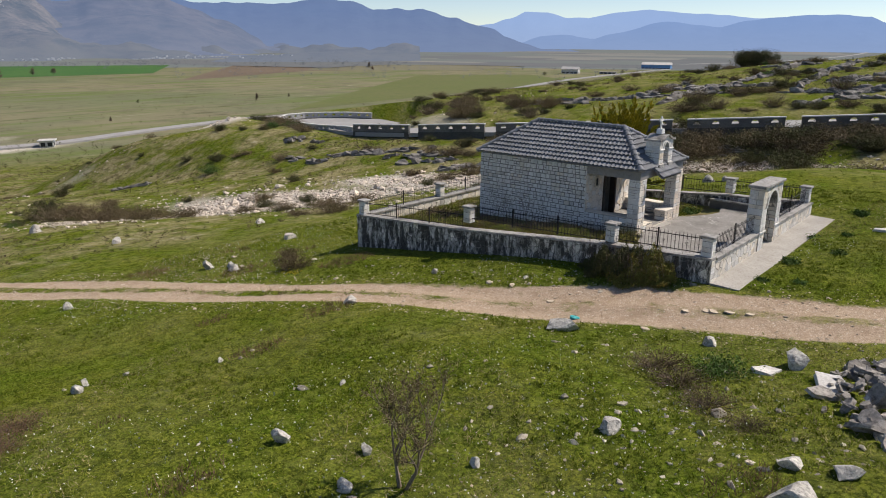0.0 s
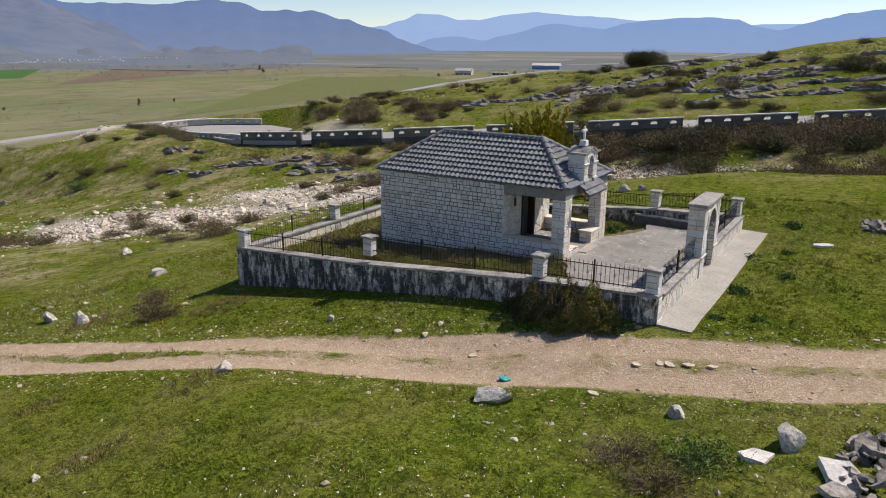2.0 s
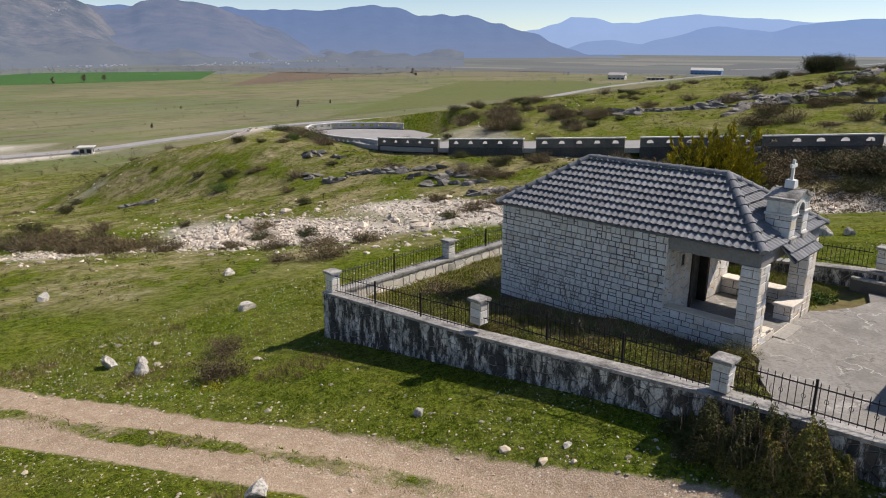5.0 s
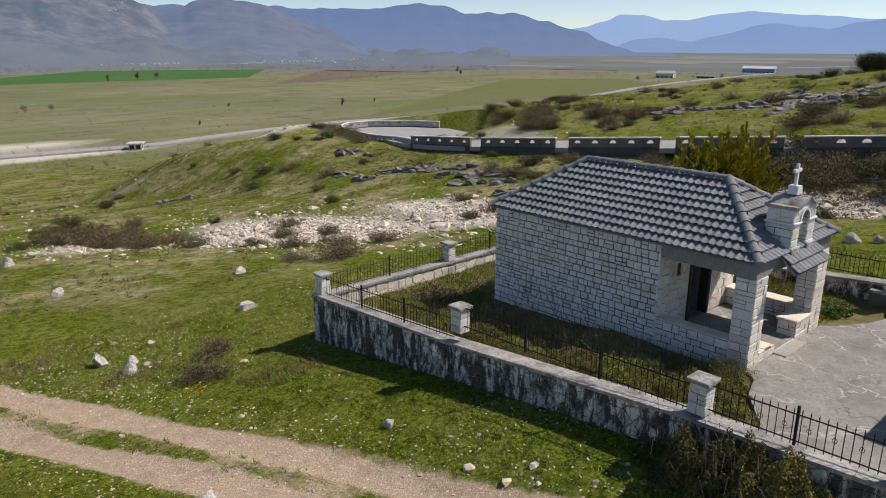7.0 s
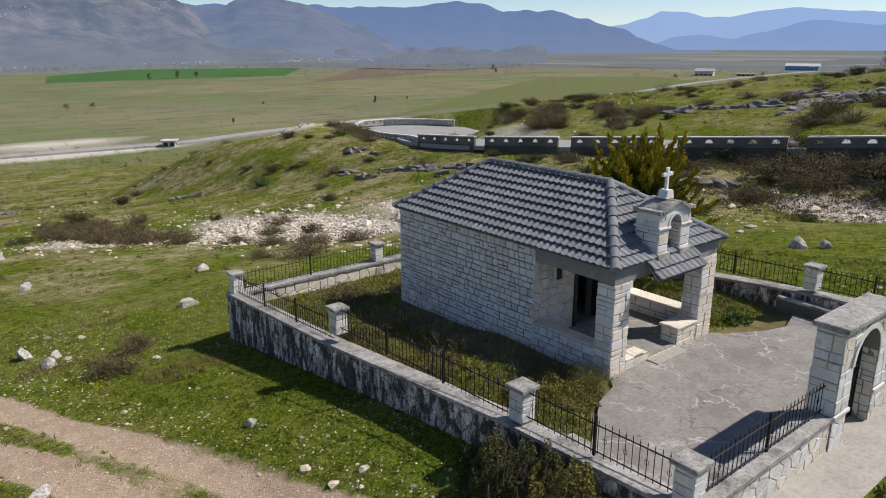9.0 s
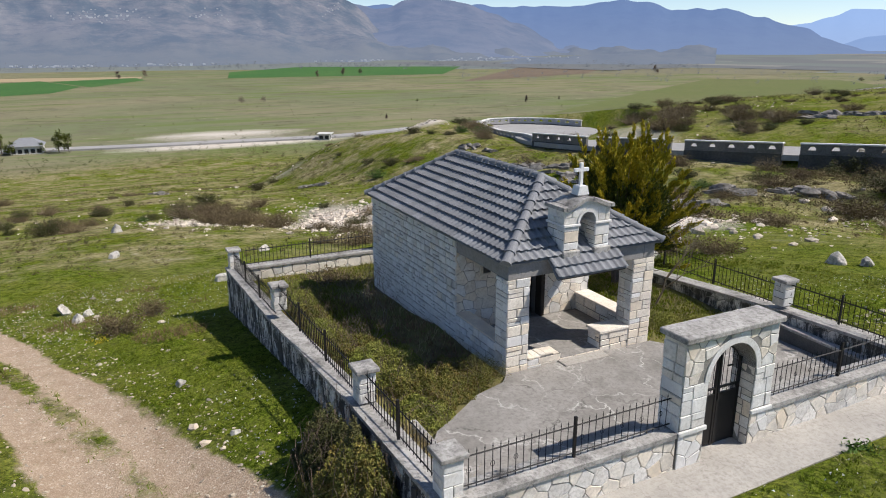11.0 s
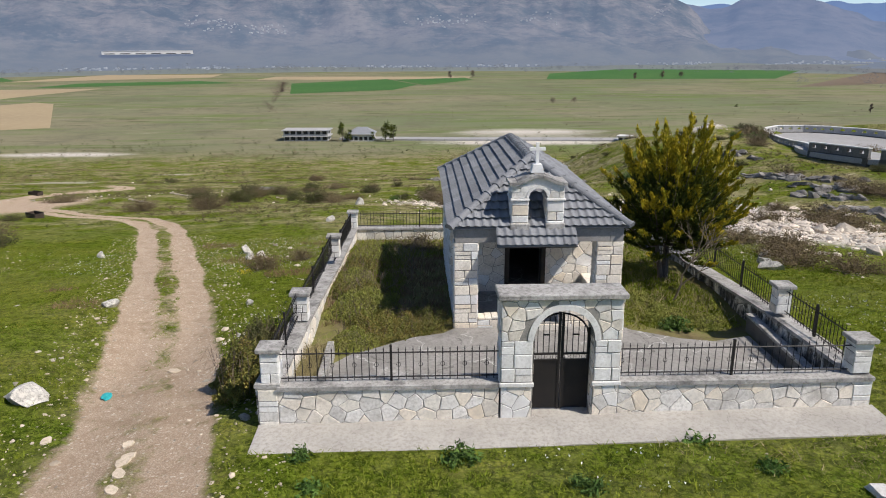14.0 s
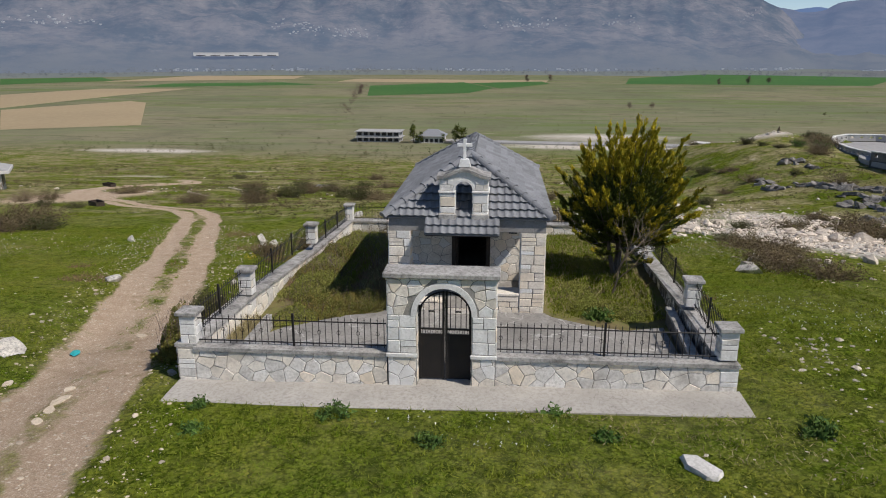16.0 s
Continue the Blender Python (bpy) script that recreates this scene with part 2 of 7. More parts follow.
LEAF_OLIVE = surface("olive_leaves", (0.062, 0.07, 0.022), (0.095, 0.085, 0.033), (0.04, 0.048, 0.015), 1, 6, 0.85, 0.001, vary=0.2, island=0.2, spec=0.2)
LEAF_RUST = surface("rusty_olive_leaves", (0.165, 0.165, 0.04), (0.14, 0.155, 0.04), (0.26, 0.16, 0.055), 1.6, 6, 0.9, 0.001, island=0.4, spec=0.05)
BRAMBLE = surface("bramble_leaves", (0.21, 0.235, 0.05), (0.27, 0.255, 0.07), (0.16, 0.18, 0.035), 1.6, 6, 0.9, 0.001, island=0.4, spec=0.05)
LEAF_BROWN = surface("brown_scrub", (0.155, 0.115, 0.062), (0.115, 0.095, 0.046), (0.20, 0.15, 0.09), 1, 6, 0.9, 0.001, vary=0.25, island=0.2, spec=0.1)
LEAF_GREEN = surface("green_leaves", (0.065, 0.13, 0.02), (0.10, 0.16, 0.03), (0.04, 0.09, 0.015), 1, 6, 0.8, 0.001, vary=0.2, island=0.35, spec=0.25)
# gold also stands for the conifer's sunlit leaves, dark for its shaded ones
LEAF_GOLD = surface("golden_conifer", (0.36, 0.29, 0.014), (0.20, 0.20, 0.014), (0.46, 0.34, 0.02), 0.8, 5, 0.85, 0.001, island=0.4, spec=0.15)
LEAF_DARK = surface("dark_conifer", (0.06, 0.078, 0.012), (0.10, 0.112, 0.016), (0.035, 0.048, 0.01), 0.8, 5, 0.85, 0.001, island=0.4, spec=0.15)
BARK = surface("bark", (0.16, 0.13, 0.105), (0.11, 0.09, 0.075), (0.07, 0.06, 0.05), 4, 25, 0.95, 0.01)
FLOWER = surface("white_petals", (0.72, 0.72, 0.66), (0.62, 0.62, 0.55), (0.5, 0.5, 0.4), 2, 10, 0.9, 0.001)
YELLOW = surface("yellow_petals", (0.62, 0.50, 0.03), (0.5, 0.42, 0.03), (0.4, 0.3, 0.02), 2, 10, 0.9, 0.001)
TEAL = surface("teal_plastic", (0.02, 0.36, 0.36), (0.03, 0.28, 0.30), (0.1, 0.45, 0.45), 8, 30, 0.5, 0.003)
SOIL = surface("garden_soil", (0.19, 0.155, 0.075), (0.15, 0.165, 0.04), (0.20, 0.155, 0.095), 1.2, 14, 0.95, 0.03, spec=0.02, stain=((0.06, 0.05, 0.03), 0.7))


def ground_material():
    m, t, p = nodes_of("hillside_ground")

    def attr(name):
        a = t.nodes.new("ShaderNodeAttribute")
        a.attribute_name = name
        return a.outputs["Fac"]

    def pebbles(scale):
        v = t.nodes.new("ShaderNodeTexVoronoi")
        v.inputs["Scale"].default_value = scale
        t.links.new(t.nodes.new("ShaderNodeNewGeometry").outputs["Position"], v.inputs["Vector"])
        c = t.nodes.new("ShaderNodeSeparateColor")
        t.links.new(v.outputs["Color"], c.inputs[0])
        return c.outputs[0], v.outputs["Distance"]

    mid, fine, grit, tiny = noise_node(t, 0.33, 8, 0.7), noise_node(t, 3.0, 8, 0.72), noise_node(t, 16, 8, 0.75), noise_node(t, 45, 4, 0.7)
    col = blend(t, ramp(t, mid, 0.38, 0.62), (0.120, 0.188, 0.010), (0.255, 0.255, 0.028))
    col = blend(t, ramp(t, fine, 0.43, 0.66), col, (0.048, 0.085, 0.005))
    col = blend(t, calc(t, "MULTIPLY", ramp(t, grit, 0.50, 0.66), 0.6), col, (0.22, 0.235, 0.05))
    # small shadows among the grass, painted in as near-black flecks
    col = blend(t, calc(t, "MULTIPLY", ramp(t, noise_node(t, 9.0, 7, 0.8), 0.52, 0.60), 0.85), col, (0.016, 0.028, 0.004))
    tuft, gap = pebbles(13)
    col = blend(t, calc(t, "MULTIPLY", ramp(t, tuft, 0.5, 1.0), 0.55), col, (0.235, 0.26, 0.045))
    # shade between tufts put into the colour at the cell rims
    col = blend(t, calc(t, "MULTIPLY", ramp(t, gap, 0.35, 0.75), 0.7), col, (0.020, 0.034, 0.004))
    clump, between = pebbles(3.4)
    col = blend(t, calc(t, "MULTIPLY", ramp(t, clump, 0.6, 1.0), 0.4), col, (0.19, 0.215, 0.04))
    # the same painted shade between the larger clumps
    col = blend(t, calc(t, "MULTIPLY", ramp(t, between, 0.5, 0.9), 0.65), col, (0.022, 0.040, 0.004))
    col = blend(t, calc(t, "MULTIPLY", ramp(t, tiny, 0.58, 0.68), 0.7), col, (0.38, 0.40, 0.09))
    col = blend(t, calc(t, "MULTIPLY", ramp(t, noise_node(t, 0.9, 8, 0.78), 0.58, 0.72), 0.5), col, (0.25, 0.19, 0.075))
    # the dry, stony scrub of the lower slopes
    scrub = blend(t, ramp(t, fine, 0.4, 0.60), (0.36, 0.31, 0.17), (0.17, 0.155, 0.06))
    scrub = blend(t, calc(t, "MULTIPLY", ramp(t, noise_node(t, 0.7, 9, 0.8), 0.54, 0.64), 0.6), scrub, (0.52, 0.45, 0.35))
    heath, hollow = pebbles(0.85)
    # shadowed hollows between the hummocks, painted dark
    scrub = blend(t, calc(t, "MULTIPLY", ramp(t, hollow, 0.5, 0.85), 0.6), scrub, (0.06, 0.05, 0.026))
    dry = calc(t, "MULTIPLY", attr("dry"), ramp(t, noise_node(t, 0.16, 10, 0.75), 0.44, 0.57))
    col = blend(t, dry, col, scrub)
    # flat fields of the plain
    field = blend(t, ramp(t, noise_node(t, 0.006, 6, 0.6), 0.4, 0.6), (0.225, 0.205, 0.13), (0.165, 0.18, 0.10))
    field = blend(t, ramp(t, noise_node(t, 0.035, 10, 0.8), 0.48, 0.66), field, (0.15, 0.138, 0.094))
    along, spot = t.nodes.new("ShaderNodeVectorMath"), t.nodes.new("ShaderNodeNewGeometry")
    along.operation = "MULTIPLY"
    along.inputs[1].default_value = (0.045, 0.007, 0.05)
    t.links.new(spot.outputs["Position"], along.inputs[0])
    field = blend(t, calc(t, "MULTIPLY", ramp(t, noise_node(t, 1.0, 8, 0.7, along.outputs[0]), 0.5, 0.62), 0.7), field, (0.135, 0.175, 0.055))
    field = blend(t, calc(t, "MULTIPLY", ramp(t, noise_node(t, 2.6, 9, 0.75, along.outputs[0]), 0.56, 0.64), 0.6), field, (0.075, 0.07, 0.035))
    field = blend(t, calc(t, "MULTIPLY", ramp(t, noise_node(t, 4.1, 9, 0.75, along.outputs[0]), 0.62, 0.67), 0.6), field, (0.42, 0.38, 0.29))
    col = blend(t, attr("plain"), col, field)
    # bare stones and rubble
    stone = blend(t, ramp(t, grit, 0.4, 0.68), (0.64, 0.58, 0.50), (0.36, 0.32, 0.27))
    bare = ramp(t, calc(t, "ADD", attr("stony"), calc(t, "ADD", calc(t, "MULTIPLY", fine, 0.28), calc(t, "MULTIPLY", noise_node(t, 0.09, 9, 0.75), 0.24))), 0.62, 0.84)
    col = blend(t, bare, col, stone)
    # the gravel track, with its grassy middle
    shade, dome = pebbles(48)
    lump, cleft = pebbles(15)
    gravel = blend(t, ramp(t, fine, 0.35, 0.7), (0.53, 0.40, 0.285), (0.42, 0.305, 0.21))
    gravel = blend(t, calc(t, "MULTIPLY", ramp(t, shade, 0.6, 1.0), 0.7), gravel, (0.70, 0.59, 0.46))
    gravel = blend(t, calc(t, "MULTIPLY", ramp(t, dome, 0.45, 0.8), 0.5), gravel, (0.22, 0.16, 0.11))
    gravel = blend(t, calc(t, "MULTIPLY", ramp(t, lump, 0.86, 0.9), ramp(t, cleft, 0.45, 0.3)), gravel, (0.68, 0.60, 0.48))
    gravel = blend(t, ramp(t, grit, 0.54, 0.72), gravel, (0.62, 0.50, 0.37))
    gravel = blend(t, calc(t, "MULTIPLY", ramp(t, noise_node(t, 1.3, 9, 0.75), 0.48, 0.66), 0.5), gravel, (0.32, 0.22, 0.14))
    gravel = blend(t, calc(t, "MULTIPLY", ramp(t, noise_node(t, 2.4, 9, 0.8), 0.56, 0.66), 0.5), gravel, (0.12, 0.13, 0.03))
    worn = ramp(t, calc(t, "ADD", attr("track"), calc(t, "MULTIPLY", calc(t, "SUBTRACT", fine, 0.35), 0.8)), 0.38, 0.62)
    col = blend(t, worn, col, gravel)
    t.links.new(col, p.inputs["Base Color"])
    p.inputs["Roughness"].default_value, p.inputs["Specular IOR Level"].default_value = 0.95, 0.0
    relief(t, p, calc(t, "ADD", calc(t, "MULTIPLY", fine, 0.55), calc(t, "MULTIPLY", grit, 0.45)), 1.0, 0.09)
    return m


GROUND = ground_material()


# ---- building helpers ----
def link(name, bm, mat, parent=None, label="", smooth=False):
    me = bpy.data.meshes.new(name)
    bm.to_mesh(me)
    bm.free()
    me.materials.append(mat)
    if smooth:
        for f in me.polygons:
            f.use_smooth = True
    return place(name, me, parent, label)


def place(name, me, parent=None, label="", m=None):
    ob = new(name, me)
    if parent is not None:
        ob.parent = parent
        if parent.parent is None:
            ob.matrix_parent_inverse = Matrix.Translation(parent.location).inverted()
    if m is not None:
        ob.matrix_basis = m
    if label:
        ob["label"] = label
    return ob


def part(name, bm, mat, parent, label="", smooth=False):
    return link(name, bm, mat, parent, label, smooth)


def raw(name, verts, faces, mat, parent=None, label="", smooth=False):
    me = bpy.data.meshes.new(name)
    me.from_pydata(verts, [], faces)
    me.materials.append(mat)
    if smooth:
        me.polygons.foreach_set("use_smooth", [True] * len(me.polygons))
    me.update()
    return place(name, me, parent, label)


def thing(name, label, category, at=(0, 0, 0), group="", kind=""):
    e = new(name)
    e.matrix_basis = Matrix.Translation(at)
    return tagged(e, label, category, group, kind)


def box(x0, x1, y0, y1, z0, z1, bevel=0.0, bm=None):
    bm = bm or bmesh.new()
    made = bmesh.ops.create_cube(bm, size=1.0, matrix=Matrix.LocRotScale(((x0 + x1) / 2, (y0 + y1) / 2, (z0 + z1) / 2), None, (x1 - x0, y1 - y0, z1 - z0)))
    if bevel:
        es = list({e for v in made["verts"] for e in v.link_edges})
        bmesh.ops.bevel(bm, geom=es, offset=bevel, segments=1, affect="EDGES")
    return bm


def extrude(poly, axis, a, b, bm=None):
    """A prism: the polygon (u, v) drawn across the axis 'x' (u=y, v=z), 'y' (u=x, v=z) or 'z', from a to b."""
    bm = bm or bmesh.new()

    def at(u, v, w):
        return {"x": (w, u, v), "y": (u, w, v), "z": (u, v, w)}[axis]

    lo, hi = [bm.verts.new(at(u, v, a)) for u, v in poly], [bm.verts.new(at(u, v, b)) for u, v in poly]
    n = len(poly)
    fs = [bm.faces.new(lo[::-1]), bm.faces.new(hi)] + [bm.faces.new((lo[i], lo[(i + 1) % n], hi[(i + 1) % n], hi[i])) for i in range(n)]
    bmesh.ops.recalc_face_normals(bm, faces=fs)
    return bm


def tube(points, r0, r1, sides=6, bm=None):
    bm = bm or bmesh.new()
    rings = []
    for i, p in enumerate(points):
        p = Vector(p)
        d = (Vector(points[min(i + 1, len(points) - 1)]) - Vector(points[max(i - 1, 0)])).normalized()
        q = d.to_track_quat("Z", "Y")
        r = r0 + (r1 - r0) * i / (len(points) - 1)
        rings.append([bm.verts.new(p + q @ Vector((r * math.cos(math.tau * k / sides), r * math.sin(math.tau * k / sides), 0))) for k in range(sides)])
    for a, b in zip(rings, rings[1:]):
        for k in range(sides):
            bm.faces.new((a[k], a[(k + 1) % sides], b[(k + 1) % sides], b[k]))
    bm.faces.new(rings[0][::-1]), bm.faces.new(rings[-1])
    return bm


def clip(poly, px, py, nx, ny):
    """The part of a convex polygon on the side of the line through p towards which -n points."""
    out = []
    for i, (x, y) in enumerate(poly):
        X, Y = poly[(i + 1) % len(poly)]
        a, b = (x - px) * nx + (y - py) * ny, (X - px) * nx + (Y - py) * ny
        if a <= 0:
            out.append((x, y))
        if a * b < 0:
            s = a / (a - b)
            out.append((x + s * (X - x), y + s * (Y - y)))
    return out


def shrink(poly, gap):
    """Draws a counter-clockwise convex polygon in by gap on every side."""
    out = list(poly)
    for i, (x, y) in enumerate(poly):
        X, Y = poly[(i + 1) % len(poly)]
        ln = math.hypot(X - x, Y - y)
        if ln < 1e-5:
            continue
        nx, ny = (Y - y) / ln, -(X - x) / ln
        out = clip(out, x - nx * gap, y - ny * gap, nx, ny)
        if len(out) < 3:
            return []
    return out


def area(poly):
    return 0.5 * sum(x * Y - X * y for (x, y), (X, Y) in zip(poly, poly[1:] + poly[:1]))


def rubble_cells(poly, size, rng, squash=1.0):
    """Irregular polygonal stones that fill a convex polygon."""
    us, vs = [p[0] for p in poly], [p[1] for p in poly]
    seeds, v, row = [], min(vs) + size * 0.4, 0
    while v < max(vs) + size * 0.4:
        u = min(us) + size * (0.5 if row % 2 else 0.05)
        while u < max(us) + size * 0.5:
            seeds.append((u + rng.uniform(-0.36, 0.36) * size, v + rng.uniform(-0.36, 0.36) * size * squash))
            u += size * rng.uniform(0.8, 1.25)
        v, row = v + size * squash, row + 1
    cells = []
    for i, (x, y) in enumerate(seeds):
        c = list(poly)
        for j, (X, Y) in enumerate(seeds):
            if i != j and abs(X - x) < 3 * size and abs(Y - y) < 3 * size and c:
                c = clip(c, (x + X) / 2, (y + Y) / 2, X - x, Y - y)
        if len(c) > 2 and area(c) > 0.004:
            cells.append(c)
    return cells


def course_cells(u0, u1, v0, v1, rng, low=0.13, high=0.22, short=0.18, long=0.42):
    """Roughly squared stones in courses, some of them two courses of thin stones."""
    cells, v = [], v0
    while v < v1 - 0.03:
        h = min(rng.uniform(low, high), v1 - v)
        if v1 - v - h < 0.07:
            h = v1 - v
        u = u0
        while u < u1 - 0.02:
            w = rng.uniform(short, long)
            if u1 - u - w < short * 0.7:
                w = u1 - u
            if h > 0.17 and rng.random() < 0.3:
                k = rng.uniform(0.4, 0.6) * h
                cells.append([(u, v), (u + w, v), (u + w, v + k), (u, v + k)])
                cells.append([(u, v + k), (u + w, v + k), (u + w, v + h), (u, v + h)])
            else:
                cells.append([(u, v), (u + w, v), (u + w, v + h), (u, v + h)])
            u += w
        v += h
    return cells


def lay(cells, face, at, outward, parent, mats, rng, gap=0.012, proud=0.03, name="stone", limit=300):
    """Each cell becomes a stone of its own: a bevelled block on the wall face. face 'x' or 'y', at: that face's place.
    Past the limit the rest is joined."""
    rest_v, rest_f = [], []
    for count, c in enumerate(cells):
        c = shrink(c, gap * rng.uniform(0.7, 1.3))
        if len(c) < 3 or area(c) < 0.0012:
            continue
        cx, cy = sum(p[0] for p in c) / len(c), sum(p[1] for p in c) / len(c)
        top = proud * rng.uniform(0.6, 1.3)
        inner = [(cx + (x - cx) * 0.92 + rng.uniform(-0.006, 0.006), cy + (y - cy) * 0.92 + rng.uniform(-0.006, 0.006)) for x, y in c]
        vs, k = [], len(c)
        for ring, d in ((c, -0.01), (c, top * 0.55), (inner, top)):
            for x, y in ring:
                w = outward * (d + rng.uniform(-0.005, 0.005))
                vs.append((w, x - cx, y - cy) if face == "x" else (x - cx, w, y - cy))
        turn = (face == "x") == (outward > 0)
        fs = []
        for r in range(2):
            for i in range(k):
                j = (i + 1) % k
                q = (r * k + i, r * k + j, (r + 1) * k + j, (r + 1) * k + i)
                fs.append(q if turn else q[::-1])
        cap = tuple(2 * k + i for i in range(k))
        fs.append(cap if turn else cap[::-1])
        spot = (at, cx, cy) if face == "x" else (cx, at, cy)
        if count >= limit:
            n = len(rest_v)
            rest_v += [tuple(a + b for a, b in zip(v, spot)) for v in vs]
            rest_f += [tuple(i + n for i in f) for f in fs]
            continue
        raw(name, vs, fs, rng.choice(mats), parent).location = spot
    if rest_v:
        tagged(raw("stone_facing", rest_v, rest_f, mats[0], parent), kind="stuff")
    return parent


# ---- the lie of the land ----
PLAIN = -36.0


def sstep(a, b, v):
    u = np.clip((v - a) / (b - a), 0.0, 1.0)
    return u * u * (3 - 2 * u)


def bump(x, y, cx, cy, sx, sy, h):
    return h * np.exp(-(((x - cx) / sx) ** 2) - ((y - cy) / sy) ** 2)


def height(x, y):
    """The lie of the land: a hillside that falls to the west, a spur with the hill road and a higher hill to the north, a flat plain."""
    x, y = np.asarray(x, float), np.asarray(y, float)
    u = -(x + 3.2) / 1.5
    z = -0.152 * 1.5 * np.logaddexp(0, u) + 0.055 * np.clip(x, 0, 60)
    z = z + 0.02 * np.clip(y, -12, 14) * sstep(-14, 0, x)
    # the spur that carries the road
    w = sstep(27, 47, y + 0.12 * np.clip(-x - 50, 0, 60)) * sstep(-150, -104, x)
    z = z * (1 - w) + (-0.2 + 0.077 * x) * w
    z = z + bump(x, y, -8, 37, 24, 8, -2.1)
    # the hill above the road
    dy = np.clip(y - 68 - 0.24 * x, 0, 90)
    cap = np.maximum(5.0 + 0.05 * (x + 65) + 0.22 * np.clip(x + 25, 0, 60), 0.1)
    z = z + cap * np.tanh(0.14 * dy / cap) * sstep(-125, -70, x)
    z = z + bump(x, y, 6.5, -9.5, 4.0, 3.0, 0.45) + bump(x, y, -1.0, -9.0, 2.6, 1.6, 0.35) + bump(x, y, -13, -13, 6, 5, -0.5) + bump(x, y, -5, -3.7, 5.5, 2.2, -0.58) + bump(x, y, -16, -4.5, 4, 3.5, -0.3) + bump(x, y, -54, 13, 13, 9, -1.5)
    z = PLAIN + 3.0 * np.logaddexp(0, (z - PLAIN) / 3.0)
    return z + (PLAIN - z) * sstep(140, 330, y)


TRACK = [(60, 8), (30, 3.5), (14, 1.0), (8, 0.2), (4.7, -0.95), (2.9, -1.5), (0.1, -2.1), (-2.7, -2.8), (-5, -3.5), (-8.2, -4.5), (-13.1, -6.2), (-19.7, -8.6), (-28.6, -11.9), (-33, -13.8), (-38.5, -17.5), (-43, -24), (-52, -33), (-66, -40), (-82, -36), (-92, -44)]


def smooth_line(pts, step=0.4):
    out = []
    for i in range(len(pts) - 1):
        p = [np.array(pts[min(max(i + k, 0), len(pts) - 1)], float) for k in (-1, 0, 1, 2)]
        for u in np.arange(0, 1, step / max(np.linalg.norm(p[2] - p[1]), step)):
            out.append(0.5 * (2 * p[1] + (p[2] - p[0]) * u + (2 * p[0] - 5 * p[1] + 4 * p[2] - p[3]) * u * u + (3 * p[1] - p[0] - 3 * p[2] + p[3]) * u ** 3))
    return np.array(out + [np.array(pts[-1], float)])


def off_line(line, x, y):
    """How far, to the left, each place lies from a line."""
    best, side = np.full(x.shape, 1e9), np.zeros(x.shape)
    for (ax, ay), (bx, by) in zip(line[:-1], line[1:]):
        dx, dy = bx - ax, by - ay
        ln = dx * dx + dy * dy
        u = np.clip(((x - ax) * dx + (y - ay) * dy) / ln, 0, 1)
        d = np.hypot(x - ax - u * dx, y - ay - u * dy)
        near = d < best
        best = np.where(near, d, best)
        side = np.where(near, np.sign(dx * (y - ay) - dy * (x - ax)), side)
    return best * side


TRACK_LINE = smooth_line(TRACK, 1.2)
ROAD_LINE = smooth_line([(120, 92), (60, 80), (21, 71.5), (1, 66.5), (-13, 62.3), (-23.5, 58.6), (-34, 55.3), (-45, 52.2), (-55, 50), (-63.5, 48.9), (-72, 51), (-82, 57)], 2.0)


def soft_noise(x, y, scale, seed):
    """Smooth bumps without end, as sums of waves in several directions."""
    r = random.Random(seed)
    out = np.zeros(np.shape(x))
    for k in range(9):
        a, f = r.uniform(0, math.tau), r.uniform(0.6, 1.9) / scale
        out = out + np.sin(f * (x * math.cos(a) + y * math.sin(a)) + r.uniform(0, math.tau))
    return out / 4.2


def land(x, y):
    x, y = np.asarray(x, float), np.asarray(y, float)
    z = height(x, y)
    near = np.abs(x) + np.abs(y)
    slope = sstep(PLAIN + 1, PLAIN + 8, z)
    z = z + slope * sstep(8, 60, near) * (0.28 * soft_noise(x, y, 7, 3) + 0.4 * sstep(50, 140, near) * soft_noise(x, y, 22, 5))
    z = z + 0.05 * soft_noise(x, y, 1.6, 8) * slope
    # the yard lies on a terrace of its own, so the open ground stays under it
    z = z - 0.35 * sstep(-16.2, -15.2, x) * (1 - sstep(-0.5, -0.15, x)) * sstep(0.15, 0.5, y) * (1 - sstep(10.4, 10.8, y))
    # the path in front of the gate is cut into the slope
    z = np.minimum(z, np.where((x > -0.6) & (x < 1.1) & (y > -0.3) & (y < 11.0), 0.012 * y - 0.06, 1e6))
    return z


ROAD_Z = -0.2 + 0.077 * np.minimum(ROAD_LINE[:, 0], 40)


def land_all(x, y):
    z = land(x, y)
    off = np.abs(off_line(TRACK_LINE, x, y))
    z = z - 0.07 * (1 - sstep(0.9, 1.7, off)) + 0.05 * (1 - sstep(0.15, 0.5, off))
    d, dz = np.full(x.shape, 1e9), np.zeros(x.shape)
    for (px, py), pz in zip(ROAD_LINE, ROAD_Z):
        r = np.hypot(x - px, y - py)
        dz, d = np.where(r < d, pz, dz), np.minimum(r, d)
    flat = 1 - sstep(4.5, 9, d)
    z = z * (1 - flat) + (dz - 0.35) * flat
    # the bend of the road lies on a bench of its own, beside a heap of spoil
    z = np.where(((x + 83) / 14.5) ** 2 + ((y - 61.5) / 10.5) ** 2 < 1.0, np.minimum(z, -7.25), z)
    z = z + bump(x, y, -99, 47.5, 4.5, 4.0, 1.6) + bump(x, y, -113, 45, 7, 7, -2.0)
    # below the parapet the bank falls away
    side = off_line(ROAD_LINE, x, y)
    return z - (0.45 + 1.3 * sstep(-45, -12, x)) * sstep(2.0, 3.3, side) * (1 - sstep(7, 16, side)) * sstep(-75, -62, x) * (d < 40)


